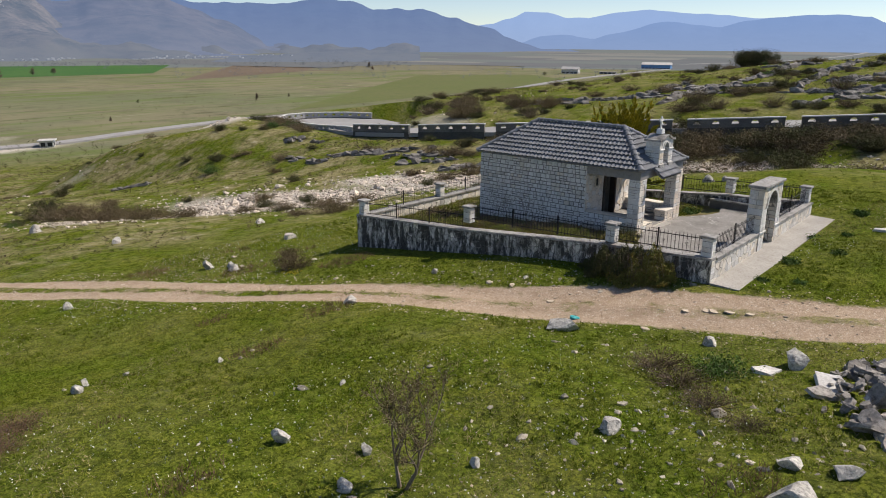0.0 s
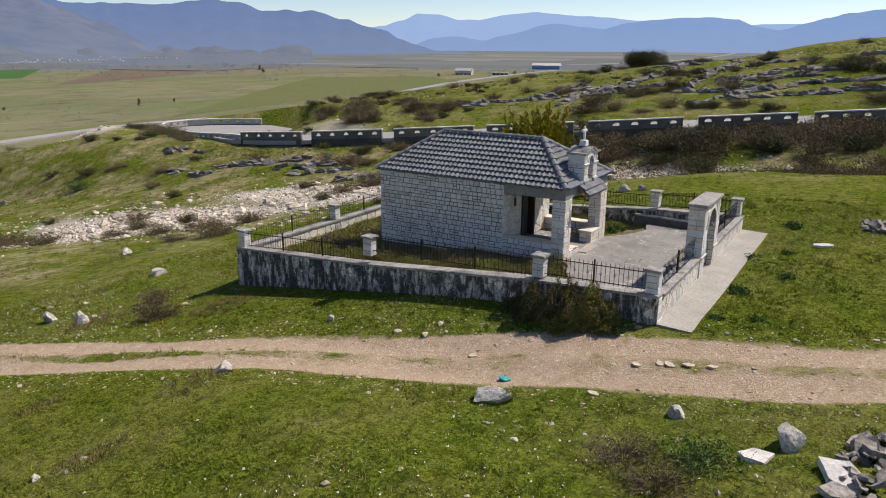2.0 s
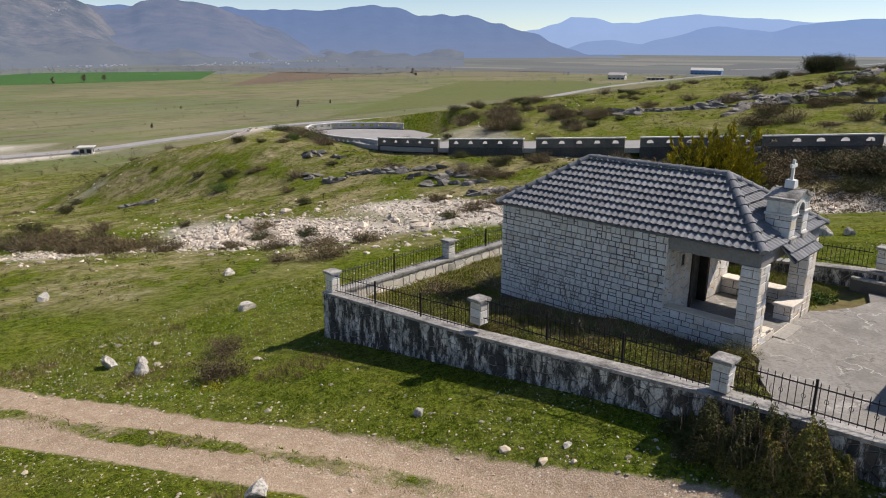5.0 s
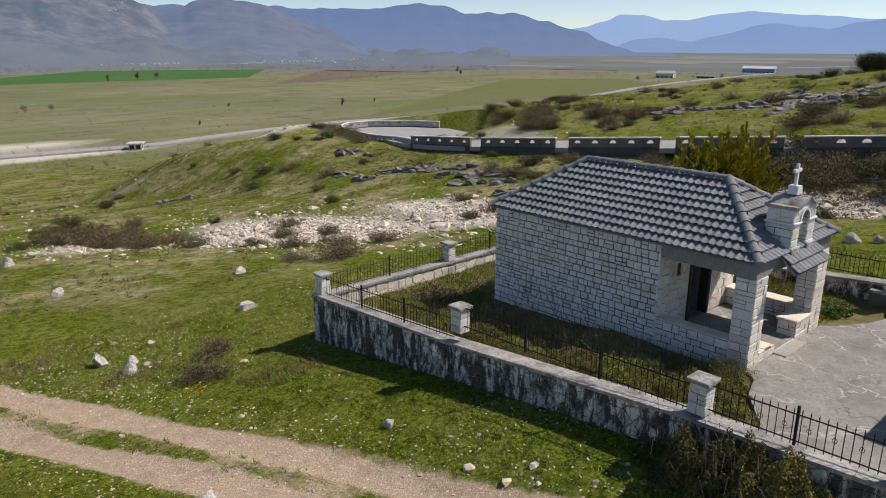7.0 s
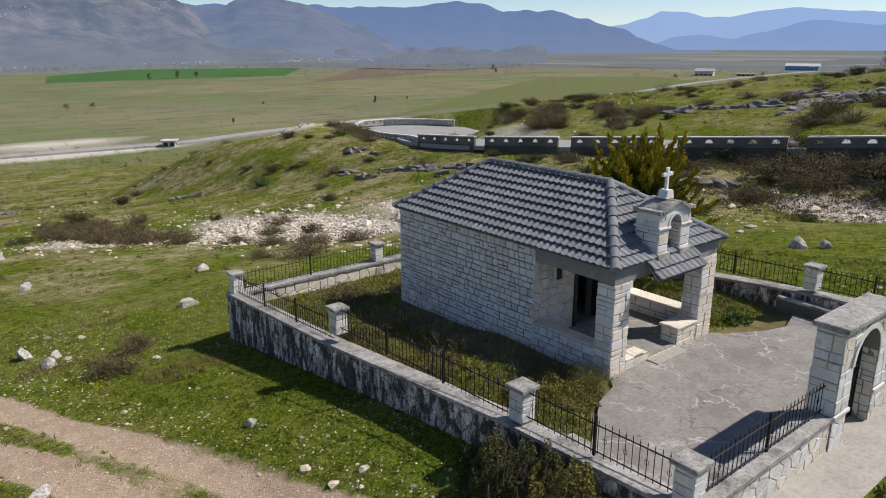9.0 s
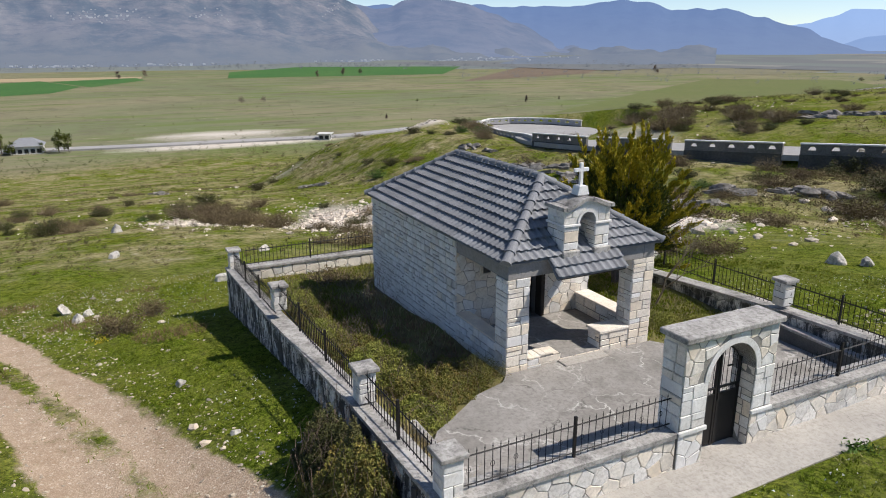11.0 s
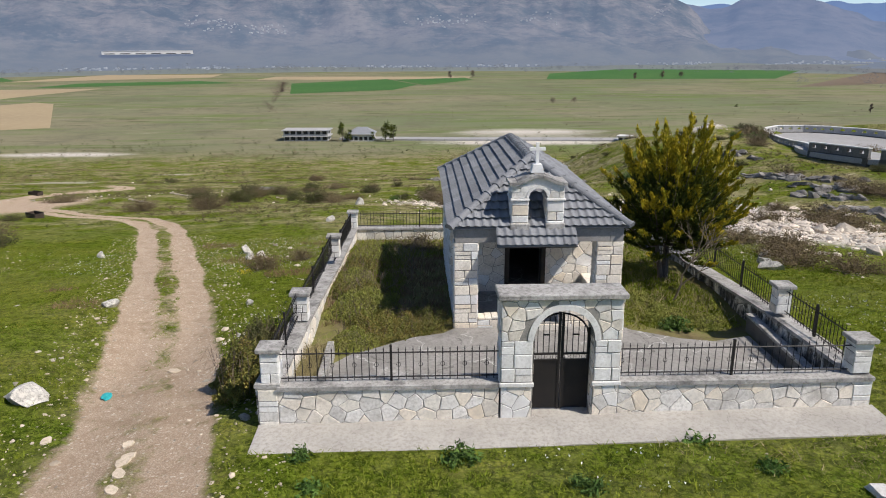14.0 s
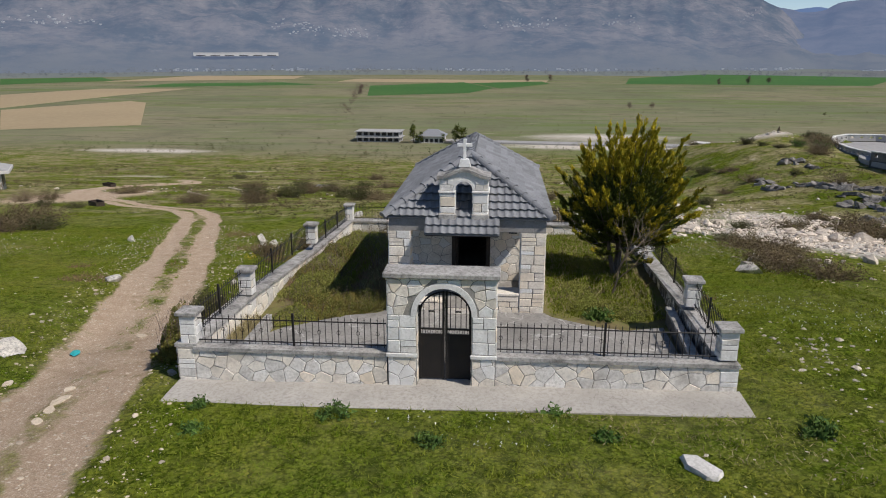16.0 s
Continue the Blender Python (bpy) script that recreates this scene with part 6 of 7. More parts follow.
for x, y, s, k in ((-57, 7, 1.4, 0), (-59.5, 9, 1.5, 1), (-55, 5.5, 1.3, 0), (-53, 8, 1.4, 1), (-61, 6, 1.6, 0), (-63, 10, 1.4, 2), (-50, 6.5, 1.2, 0), (-47, 9, 1.1, 1), (-56, 11, 1.3, 0), (-43, 14.5, 1.2, 2), (-48, 17.5, 1.0, 1), (-44.5, 16, 1.0, 2), (-40, 10.5, 0.8, 1), (-36, 11, 0.8, 0), (-33, 12.5, 0.9, 1), (-30, 13.5, 0.8, 0), (-13.5, 16.6, 0.9, 0), (-15.5, 17.2, 1.0, 1), (-17.5, 18.2, 0.9, 0), (-11.5, 17.5, 0.8, 1), (-20, 17.4, 0.9, 1), (-22.5, 17.5, 0.8, 2), (-26, 26, 1.1, 0), (-31, 24, 1.0, 1), (-22, 27, 1.0, 0), (-78.8, 32, 1.6, 2), (-66, 38, 0.9, 2), (-63, 30, 0.7, 0), (-95, 52, 1.8, 2), (-90, 50, 1.6, 5), (-86, 49, 1.6, 0), (-82, 47, 1.3, 4), (-79, 46, 1.4, 5), (-101, 54, 1.8, 2), (-75, 44, 1.2, 0), (2, 45, 1.6, 2), (6, 46, 1.6, 0), (-4, 44, 1.5, 2), (-9, 46, 1.4, 2), (9, 49, 1.8, 5), (14, 47, 1.8, 5), (-14, 47, 1.4, 0), (-1, 41, 1.3, 2), (4, 39, 1.3, 0), (-18, 50, 1.3, 2), (-22, 49, 1.2, 0), (18, 52, 1.8, 2), (-23.5, -18.7, 1.5, 2), (-25.5, -20.5, 1.3, 0), (-22, -20, 1.2, 1)):
    copy_thing(KINDS[k], stand(x, y, s, pr.uniform(0, 6.28), pr.uniform(0.65, 0.9)))
# thicket along the far side of the hill road, and dark bushes on the skyline
for k in range(34):
    u = k / 33
    x = -77 + 30 * u + pr.uniform(-2, 2)
    y = 68 + 0.24 * x + pr.uniform(5, 17)
    copy_thing(KINDS[pr.choice((0, 5, 5, 2))], stand(x, y, pr.uniform(0.9, 1.7), pr.uniform(0, 6.28), pr.uniform(0.7, 1.1)))
for k in range(68):
    x = -34 + 62 * pr.random()
    side = pr.random()
    y = 68 + 0.24 * x - pr.uniform(5.5, 9 if side < 0.5 else 27)
    if x < -14 and y < 68 + 0.24 * x - 14:
        continue
    copy_thing(KINDS[pr.choice((0, 1, 2, 2, 3, 5))], stand(x, y, pr.uniform(1.0, 2.1), pr.uniform(0, 6.28), pr.uniform(0.6, 1.0)))
for k in range(58):
    x = -30 + 62 * pr.random()
    y = 68 + 0.24 * x + pr.uniform(6, 46)
    copy_thing(KINDS[pr.choice((0, 1, 2, 3, 3, 5))], stand(x, y, pr.uniform(0.9, 1.9), pr.uniform(0, 6.28), pr.uniform(0.5, 0.9)))
for k in range(60):
    x = pr.uniform(-22, 12)
    y = pr.uniform(42, 50) + 0.22 * x + pr.uniform(0, 9)
    copy_thing(KINDS[pr.choice((0, 1, 1, 2, 3))], stand(x, y, pr.uniform(1.1, 2.0), pr.uniform(0, 6.28), pr.uniform(0.6, 0.9)))
for k in range(9):
    copy_thing(KINDS[3], stand(-41 + pr.uniform(-4, 4), 132 + pr.uniform(-3, 3), pr.uniform(1.6, 2.4), pr.uniform(0, 6.28), 1.25))


def dark_tree(name, label, x, y, tall, wide, seed, mat):
    """A small far tree: trunk, limbs and a ragged crown of clumps."""
    if x < -330:
        tall, wide = tall * 0.62, wide * 0.62
    r, g = random.Random(seed), np.random.default_rng(seed)
    z = max(float(height(x, y)), PLAIN)
    t = thing(name, label, "tree", (x, y, z))
    bm = tube([(x, y, z - 0.3), (x + 0.1, y, z + tall * 0.5), (x, y, z + tall * 0.85)], tall * 0.03, tall * 0.008, 5)
    for k in range(7):
        a, h = r.uniform(0, 6.28), tall * r.uniform(0.25, 0.6)
        tube([(x, y, z + h), (x + wide * 0.4 * math.cos(a), y + wide * 0.4 * math.sin(a), z + h + tall * 0.2)], tall * 0.012, tall * 0.004, 3, bm)
    part("trunk", bm, BARK, t)
    c = []
    for k in range(16):
        a, h, s = r.uniform(0, 6.28), r.uniform(0.25, 1.0), r.uniform(0.1, 0.5)
        q = np.array([x + wide * s * math.cos(a) * (1.1 - h * 0.6), y + wide * s * math.sin(a) * (1.1 - h * 0.6), z + tall * h])
        c.append(q + g.normal(scale=(wide * 0.11, wide * 0.11, tall * 0.07), size=(45, 3)))
    raw("crown", *leaf_arrays(np.concatenate(c), tall * 0.03, seed), mat, t)


for k, (x, y, tall, wide, mat) in enumerate(((-312, -32.5, 8, 4, LEAF_DARK), (-311, -29, 5, 3, LEAF_DARK), (-311, -13, 8, 5, LEAF_DARK), (-309, -9.5, 7, 4, LEAF_DARK), (-312, -19, 4, 2.5, LEAF_DARK), (-428, 281, 8, 4, TWIG), (-440, 318, 5, 2.5, TWIG), (-470, 215, 4, 4, LEAF_OLIVE), (-370, 150, 5, 2, TWIG), (-520, 100, 7, 8, TWIG_GREY), (-516, 115, 7, 8, TWIG_GREY), (-880, 300, 14, 10, TWIG), (-900, 330, 12, 9, TWIG), (-860, 260, 12, 9, TWIG), (-750, 700, 12, 8, TWIG), (-820, 760, 14, 9, TWIG), (-500, 760, 8, 9, LEAF_OLIVE), (-455, 880, 9, 10, LEAF_OLIVE), (-640, -120, 9, 9, TWIG), (-700, -130, 10, 9, TWIG), (-900, 40, 14, 12, TWIG), (-930, 70, 13, 11, TWIG))):
    dark_tree("tree", "small tree standing on the plain" if y > -35 or y < -60 else "dark evergreen tree beside the house", x, y, tall, wide, 300 + k, mat)


def far_clumps(name, label, x, y, tall, mat, seed, per=26):
    """Bushes and trees too far off to count: ragged clumps of leaves."""
    g = np.random.default_rng(seed)
    z = np.maximum(height(x, y), PLAIN)
    h = np.repeat(tall * g.lognormal(0, 0.35, len(x)), per)[:, None]
    c = np.repeat(np.stack([x, y, z], 1), per, 0) + g.normal(size=(len(x) * per, 3)) * h * np.array([0.34, 0.34, 0.0])
    c[:, 2] += h[:, 0] * g.uniform(0.05, 1.0, len(c))
    v, f = leaf_arrays(c, tall * 0.085, seed, 1.4)
    return tagged(raw(name, v, f, mat), label, "trees", kind="stuff")


# bare trees with haze glow painted in
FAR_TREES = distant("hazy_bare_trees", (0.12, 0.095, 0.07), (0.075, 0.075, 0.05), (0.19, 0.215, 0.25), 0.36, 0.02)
gf = np.random.default_rng(31)
yaw, dist = np.radians(gf.uniform(44, 128, 420)), gf.normal(1250, 45, 420)
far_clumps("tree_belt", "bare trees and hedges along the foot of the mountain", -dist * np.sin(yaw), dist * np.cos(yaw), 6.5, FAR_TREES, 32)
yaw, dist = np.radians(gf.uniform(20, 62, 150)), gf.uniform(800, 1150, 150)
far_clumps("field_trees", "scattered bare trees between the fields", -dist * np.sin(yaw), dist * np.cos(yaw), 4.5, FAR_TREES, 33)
u = gf.random(60)
far_clumps("hedge", "straggling hedge across the plain", -443 - 387 * u + gf.normal(0, 3, 60), -92 - 62 * u + gf.normal(0, 3, 60), 3.2, TWIG, 34)
far_clumps("riverside_scrub", "low dark scrub beside the gravel flats", gf.normal(-285, 16, 260), gf.uniform(-190, 110, 260), 1.5, LEAF_OLIVE, 35)
far_clumps("plain_scrub", "low bushes dotted over the dry plain", gf.uniform(-520, -330, 170), gf.uniform(-150, 330, 170), 1.3, LEAF_BROWN, 36)
block_building("shed", "small white shed beside the dirt yard", -60.5, -49.4, math.radians(30), 3.4, 3.0, 1, 1, (LIGHTWALL, LIGHTWALL, BUILDING), "gable", high=2.5)


def trough(x, y, turn, long):
    """A dark open feeding trough on the ground."""
    z = float(land_all(np.array([x]), np.array([y]))[0])
    t = thing("feeding_trough", "dark open feeding trough on the bare ground", "trough", (x, y, z), "troughs in the dirt yard")
    m = Matrix.Translation((x, y, z)) @ Matrix.Rotation(turn, 4, "Z")
    w = 0.3
    for nm, b in (("base", (-long / 2, long / 2, -w, w, 0.02, 0.08)), ("side", (-long / 2, long / 2, -w - 0.05, -w, 0, 0.42)), ("side", (-long / 2, long / 2, w, w + 0.05, 0, 0.42)), ("end", (-long / 2 - 0.05, -long / 2, -w, w, 0, 0.38)), ("end", (long / 2, long / 2 + 0.05, -w, w, 0, 0.38))):
        bm = box(*b, 0.01)
        bmesh.ops.transform(bm, matrix=m, verts=bm.verts)
        part(nm, bm, DARKWOOD, t)


trough(-69.9, -41.0, 1.1, 1.6)
trough(-40.5, -25.4, 1.0, 1.2)
for x, y, ln in ((-54.5, -22.9, 3.6), (-63.5, -22.3, 3.4)):
    z = float(land_all(np.array([x]), np.array([y]))[0])
    bm = box(-ln / 2, ln / 2, -0.14, 0.14, 0.0, 0.09, 0.01)
    bmesh.ops.transform(bm, matrix=Matrix.Translation((x, y, z + 0.03)) @ Matrix.Rotation(1.15, 4, "Z") @ Matrix.Rotation(0.07, 4, "Y"), verts=bm.verts)
    tagged(link("plank", bm, DRY_WOOD), "pale weathered plank lying in the grass", "plank", "planks in the grass")


def thuja():
    """The golden conifer by the wall: feathery plumes that fan out and up from a forked trunk."""
    r, g = random.Random(5), np.random.default_rng(5)
    x, y, z = -8.15, 9.75, -0.25
    t = thing("golden_conifer", "golden-green conifer with upright feathery sprays beside the chapel", "tree", (x, y, z))
    part("trunk", tube([(x, y, z - 0.1), (x - 0.03, y + 0.04, z + 1.0), (x - 0.1, y + 0.1, z + 3.4)], 0.13, 0.04, 8), BARK, t)
    part("trunk", tube([(x + 0.06, y - 0.06, z - 0.1), (x + 0.2, y - 0.3, z + 1.0), (x + 0.35, y - 0.5, z + 2.4)], 0.085, 0.03, 7), BARK, t)
    limbs = bmesh.new()
    gold, dark, gd, dd = [], [], [], []
    count = 150
    for k in range(count):
        # way of the plume: nearly level at the bottom, upright at the top
        v = (k + 0.5) / count
        a = math.tau * k * 0.618 + r.uniform(-0.4, 0.4)
        tilt = math.radians(6 + 84 * v ** 0.8 + r.uniform(-9, 9))
        h0 = 2.35 - 1.3 * v + r.uniform(-0.3, 0.3)
        ln = (2.02 - 0.05 * v) * r.choice((0.66, 0.82, 0.95, 1.05, 1.12)) * r.uniform(0.94, 1.06)
        out = np.array([math.cos(a), math.sin(a), 0.0])
        p0 = np.array([x - 0.03 * h0, y + 0.03 * h0, z + h0])
        p2 = p0 + ln * (math.sin(tilt) * out + np.array([0, 0, math.cos(tilt)])) + np.array([0.05, 0.16, 0.30 * math.sin(tilt)])
        p1 = p0 + 0.5 * (p2 - p0) + 0.10 * ln * out - np.array([0, 0, 0.12 * ln])
        tube([tuple(p0), tuple(p1), tuple(p2)], 0.022, 0.003, 3, limbs)
        n = 1000
        u = g.uniform(0.16, 1.0, n) ** 0.85
        axis = ((1 - u) ** 2)[:, None] * p0 + (2 * u * (1 - u))[:, None] * p1 + (u ** 2)[:, None] * p2
        way = 2 * (1 - u)[:, None] * (p1 - p0) + 2 * u[:, None] * (p2 - p1)
        way /= np.linalg.norm(way, axis=1)[:, None]
        # little side shoots stand off the axis, shorter towards the tip
        lobe = np.floor(u * 17) + r.uniform(0, 9)
        swing = np.stack([np.cos(lobe * 2.4), np.sin(lobe * 2.4), 0.5 + 0.3 * np.sin(lobe * 1.7)], 1)
        swing -= way * np.sum(swing * way, 1)[:, None]
        wide = 0.36 * (1.02 - u) ** 0.6
        s = g.uniform(0, 1, n)
        c = axis + swing * (wide * s)[:, None] + way * (0.16 * s)[:, None] + g.normal(size=(n, 3)) * 0.020
        # sunlight painted in: gold spreads further on the sunny side and top
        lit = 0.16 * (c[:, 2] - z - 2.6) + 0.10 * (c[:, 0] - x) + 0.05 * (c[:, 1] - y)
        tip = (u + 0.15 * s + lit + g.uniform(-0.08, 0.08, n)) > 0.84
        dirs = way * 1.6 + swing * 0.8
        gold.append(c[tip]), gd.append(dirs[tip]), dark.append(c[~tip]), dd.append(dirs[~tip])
    # the dense heart of the crown, its shade put into dark leaf colour
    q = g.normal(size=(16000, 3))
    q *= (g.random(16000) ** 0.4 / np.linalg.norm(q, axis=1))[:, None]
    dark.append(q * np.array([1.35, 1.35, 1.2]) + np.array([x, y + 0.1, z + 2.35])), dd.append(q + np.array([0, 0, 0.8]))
    tagged(part("limb", limbs, BARK, t), kind="stuff")
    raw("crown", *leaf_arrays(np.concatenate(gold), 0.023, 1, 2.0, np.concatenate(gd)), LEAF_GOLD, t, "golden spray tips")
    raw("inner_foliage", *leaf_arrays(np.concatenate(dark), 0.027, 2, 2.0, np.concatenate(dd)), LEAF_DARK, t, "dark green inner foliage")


thuja()


def bare_tree(name, label, x, y, z, tall, seed, stems, mat, spread_=0.55, buds=0, thick=0.035):
    """A leafless tree: several stems that fork again and again."""
    r, g = random.Random(seed), np.random.default_rng(seed)
    t = thing(name, label, "tree", (x, y, z))
    trunk, twigs = bmesh.new(), bmesh.new()
    ends = []

    def grow(p, d, ln, rad, level):
        pts, q, dd = [p], Vector(p), Vector(d)
        for _ in range(3):
            dd = (dd + Vector((r.uniform(-0.22, 0.22), r.uniform(-0.22, 0.22), r.uniform(-0.05, 0.16)))).normalized()
            q = q + dd * ln / 3
            pts.append(q.copy())
        tube(pts, rad, rad * 0.62, 5 if level < 2 else 3, trunk if level < 2 else twigs)
        if level == 4:
            ends.extend(pts[1:])
            return
        for k in range(3 if level else 2 + (stems < 3)):
            a = r.uniform(0, 6.28)
            nd = (dd * 1.0 + Vector((math.cos(a), math.sin(a), r.uniform(-0.1, 0.5))) * r.uniform(0.45, 0.95)).normalized()
            grow(pts[-1] if k < 2 else pts[2], nd, ln * r.uniform(0.6, 0.85), rad * 0.58, level + 1)

    for k in range(stems):
        a = 6.28 * k / stems + r.uniform(-0.4, 0.4)
        grow(Vector((x + 0.05 * math.cos(a), y + 0.05 * math.sin(a), z - 0.1)), Vector((spread_ * math.cos(a), spread_ * math.sin(a), 1)).normalized(), tall * 0.36, thick, 0)
    part("trunk", trunk, mat, t)
    tagged(part("twig_spray", twigs, mat, t), kind="stuff")
    if buds:
        c = np.array([tuple(ends[i]) for i in g.integers(0, len(ends), buds)]) + g.normal(scale=0.03, size=(buds, 3))
        raw("bud_haze", *leaf_arrays(c, 0.012, seed), LEAF_BROWN, t)


bare_tree("bare_tree", "small leafless tree with grey forked stems on the grass", -0.05, -13.25, float(land(0, -13.25)), 2.0, 17, 2, TWIG_GREY, 0.22, 5200, 0.042)
bare_tree("bare_tree", "thin leafless tree in the garden beside the conifer", -6.1, 9.27, -0.1, 2.6, 23, 1, TWIG_GREY, 0.1, 0, 0.035)
bare_tree("bare_shrub", "thin leafless shrub against the chapel wall", -8.3, 2.5, -0.15, 1.5, 29, 3, TWIG_GREY, 0.35, 0, 0.012)
bare_tree("bare_shrub", "thin leafless shrub against the chapel wall", -9.6, 2.7, -0.3, 1.4, 31, 3, TWIG_GREY, 0.35, 0, 0.012)
bare_tree("bare_shrub", "thin leafless shrub against the chapel wall", -7.0, 1.6, -0.12, 1.0, 37, 4, TWIG_GREY, 0.7, 0, 0.01)

# bushes by the wall and in the garden


def bramble(label, cx, cy, rx, ry, high, leaves, mat, seed, canes=40, leaf=0.017, base=garden_z, group="brambles in the garden"):
    """A mat of leaves heaped over arching canes, with an uneven top and outline."""
    r, g = random.Random(seed), np.random.default_rng(seed)
    b = thing("bramble", label, "bush", (cx, cy, float(np.atleast_1d(base(cx, cy))[0])), group)
    leaves = int(leaves * 2.1)
    a, q = g.uniform(0, math.tau, leaves), np.sqrt(g.random(leaves))
    q = q * (1 + 0.16 * np.sin(3 * a + seed) + 0.10 * np.sin(7 * a + 2 * seed))
    x, y = cx + rx * q * np.cos(a), cy + ry * q * np.sin(a)
    h = high * np.clip(1 - q ** 2, 0.06, 1) ** 0.6 * (0.72 + 0.32 * soft_noise(x, y, 0.16, seed) + 0.16 * soft_noise(x, y, 0.06, seed + 1))
    z = base(x, y) + np.maximum(h, 0.03) * g.random(leaves) ** 0.4
    raw("foliage", *leaf_arrays(np.stack([x, y, z], 1), leaf, seed, 1.2), mat, b)
    bm = bmesh.new()
    for _ in range(canes if high < 0.7 else canes // 3):
        p, w, t = cx + rx * r.uniform(-0.8, 0.8), cy + ry * r.uniform(-0.8, 0.8), r.uniform(0, 6.28)
        ln, up = r.uniform(0.25, 0.6), min(high, 0.85) * r.uniform(0.7, 1.25)
        z0 = float(np.atleast_1d(base(p, w))[0])
        tube([(p, w, z0), (p + 0.4 * ln * math.cos(t), w + 0.4 * ln * math.sin(t), z0 + up), (p + ln * math.cos(t), w + ln * math.sin(t), z0 + 0.7 * up)], 0.005, 0.002, 3, bm)
    tagged(part("cane", bm, TWIG, b), kind="stuff")


for k, (x, y, rx, ry, h, n, mat) in enumerate(((-4.35, 1.95, 1.15, 1.05, 0.50, 9000, LEAF_RUST), (-5.6, 1.5, 1.15, 0.95, 0.55, 8500, BRAMBLE), (-3.5, 1.35, 0.75, 0.6, 0.28, 4000, BRAMBLE), (-6.8, 1.15, 1.0, 0.75, 0.45, 5500, LEAF_RUST), (-8.2, 0.95, 0.95, 0.5, 0.42, 4200, BRAMBLE), (-9.6, 0.95, 0.95, 0.5, 0.5, 4200, LEAF_RUST), (-11.1, 1.1, 1.0, 0.65, 0.5, 4800, BRAMBLE), (-12.6, 1.5, 0.95, 0.85, 0.5, 4600, BRAMBLE), (-5.0, 2.75, 0.6, 0.4, 0.35, 2600, LEAF_RUST))):
    bramble("sprawling olive and yellow-green bramble inside the wall", x, y, rx, ry, h, n, mat, 130 + k)
for k, (x, y, rx, ry, h, n) in enumerate(((-6.2, 8.3, 0.8, 0.6, 0.25, 2400), (-5.0, 8.6, 0.7, 0.7, 0.28, 2600), (-8.8, 9.0, 0.9, 0.7, 0.3, 2600), (-4.6, 9.6, 0.5, 0.5, 0.2, 1600))):
    bramble("low green weeds under the conifer", x, y, rx, ry, h, n, BRAMBLE, 150 + k, 10)


def outside(x, y):
    return land_all(np.atleast_1d(np.asarray(x, float)), np.atleast_1d(np.asarray(y, float)))


for k, (x, y, rx, ry, h, n, mat) in enumerate(((-2.7, -0.6, 1.0, 0.6, 1.35, 9000, LEAF_OLIVE), (-1.7, -0.55, 0.95, 0.55, 1.15, 8000, LEAF_RUST), (-3.55, -0.4, 0.6, 0.35, 0.8, 3000, LEAF_OLIVE), (-2.2, -0.85, 0.9, 0.5, 0.85, 5500, LEAF_RUST))):
    bramble("tangled dark bramble growing against the outside of the wall", x, y, rx, ry, h, n, mat, 160 + k, 90, 0.021, outside, "brambles outside the wall")
bush("garden_bush", "rusty brown low bush at the edge of the yard", 45, LEAF_RUST, TWIG, 6500, 90, 0.015, 0.008, 0.75, "", stand(-4.3, 3.05, 0.62, z=-0.02))
bush("garden_bush", "dry brown bush at the low end of the garden", 46, LEAF_BROWN, TWIG, 2400, 90, 0.03, 0.008, 0.6, "", stand(-13.2, 2.8, 0.95, z=-0.75))
bush("garden_bush", "dry brown bush at the low end of the garden", 47, DRY, TWIG, 2000, 90, 0.03, 0.008, 0.5, "", stand(-12.4, 4.6, 0.9, z=-0.65))
bush("spring_bush", "small brown bush with yellow flowers on the grass", 48, LEAF_BROWN, TWIG, 2600, 90, 0.026, 0.008, 0.8, "", stand(-15.9, -3.4, 0.85))
bush("spring_bush", "small brown bush with yellow flowers on the grass", 49, LEAF_BROWN, TWIG, 2200, 80, 0.026, 0.008, 0.8, "", stand(-17.6, -2.2, 0.75))
bush("flowering_plant", "low green plant with yellow flowers", 50, YELLOW, LEAF_GREEN, 320, 40, 0.03, 0.01, 0.5, "", stand(-15.2, -3.95, 0.45))
for x, y, s, seed in ((1.3, -6.3, 0.8, 51), (2.1, -7.0, 0.75, 52), (3.0, -7.8, 0.7, 53), (3.9, -8.3, 0.5, 54)):
    bush("dry_bush", "dead brown bramble in the grassy ditch", seed, LEAF_BROWN, TWIG, 1300, 120, 0.022, 0.008, 0.5, "brambles in the ditch", stand(x, y, s))
for x, y, s, seed in ((-8.6, -16.4, 0.75, 56), (-7.6, -16.9, 0.6, 57), (-6.9, -17.6, 0.5, 58)):
    bush("dead_shrub", "low reddish dead shrub in the grass", seed, RED_DRY, TWIG, 5000, 160, 0.013, 0.005, 0.4, "", stand(x, y, s))
bush("green_bush", "small bright green bush in the ditch", 55, LEAF_GREEN, TWIG, 1800, 40, 0.03, 0.008, 0.5, "", stand(2.6, -5.9, 0.7))
for x, y, s, seed in ((1.37, 3.39, 0.36, 61), (1.05, 7.32, 0.36, 62), (1.93, 8.01, 0.26, 63), (1.71, 11.46, 0.4, 64), (1.24, 0.88, 0.25, 65), (2.2, 1.2, 0.25, 66), (2.3, 5.2, 0.3, 67), (-4.2, 8.7, 0.4, 68)):
    b = bush("weed", "leafy green weed clump in the grass", seed, LEAF_GREEN, LEAF_GREEN, 420, 40, 0.09, 0.012, 0.6, "weeds beside the path", stand(x, y, s, z=None if x > 0 else -0.05))


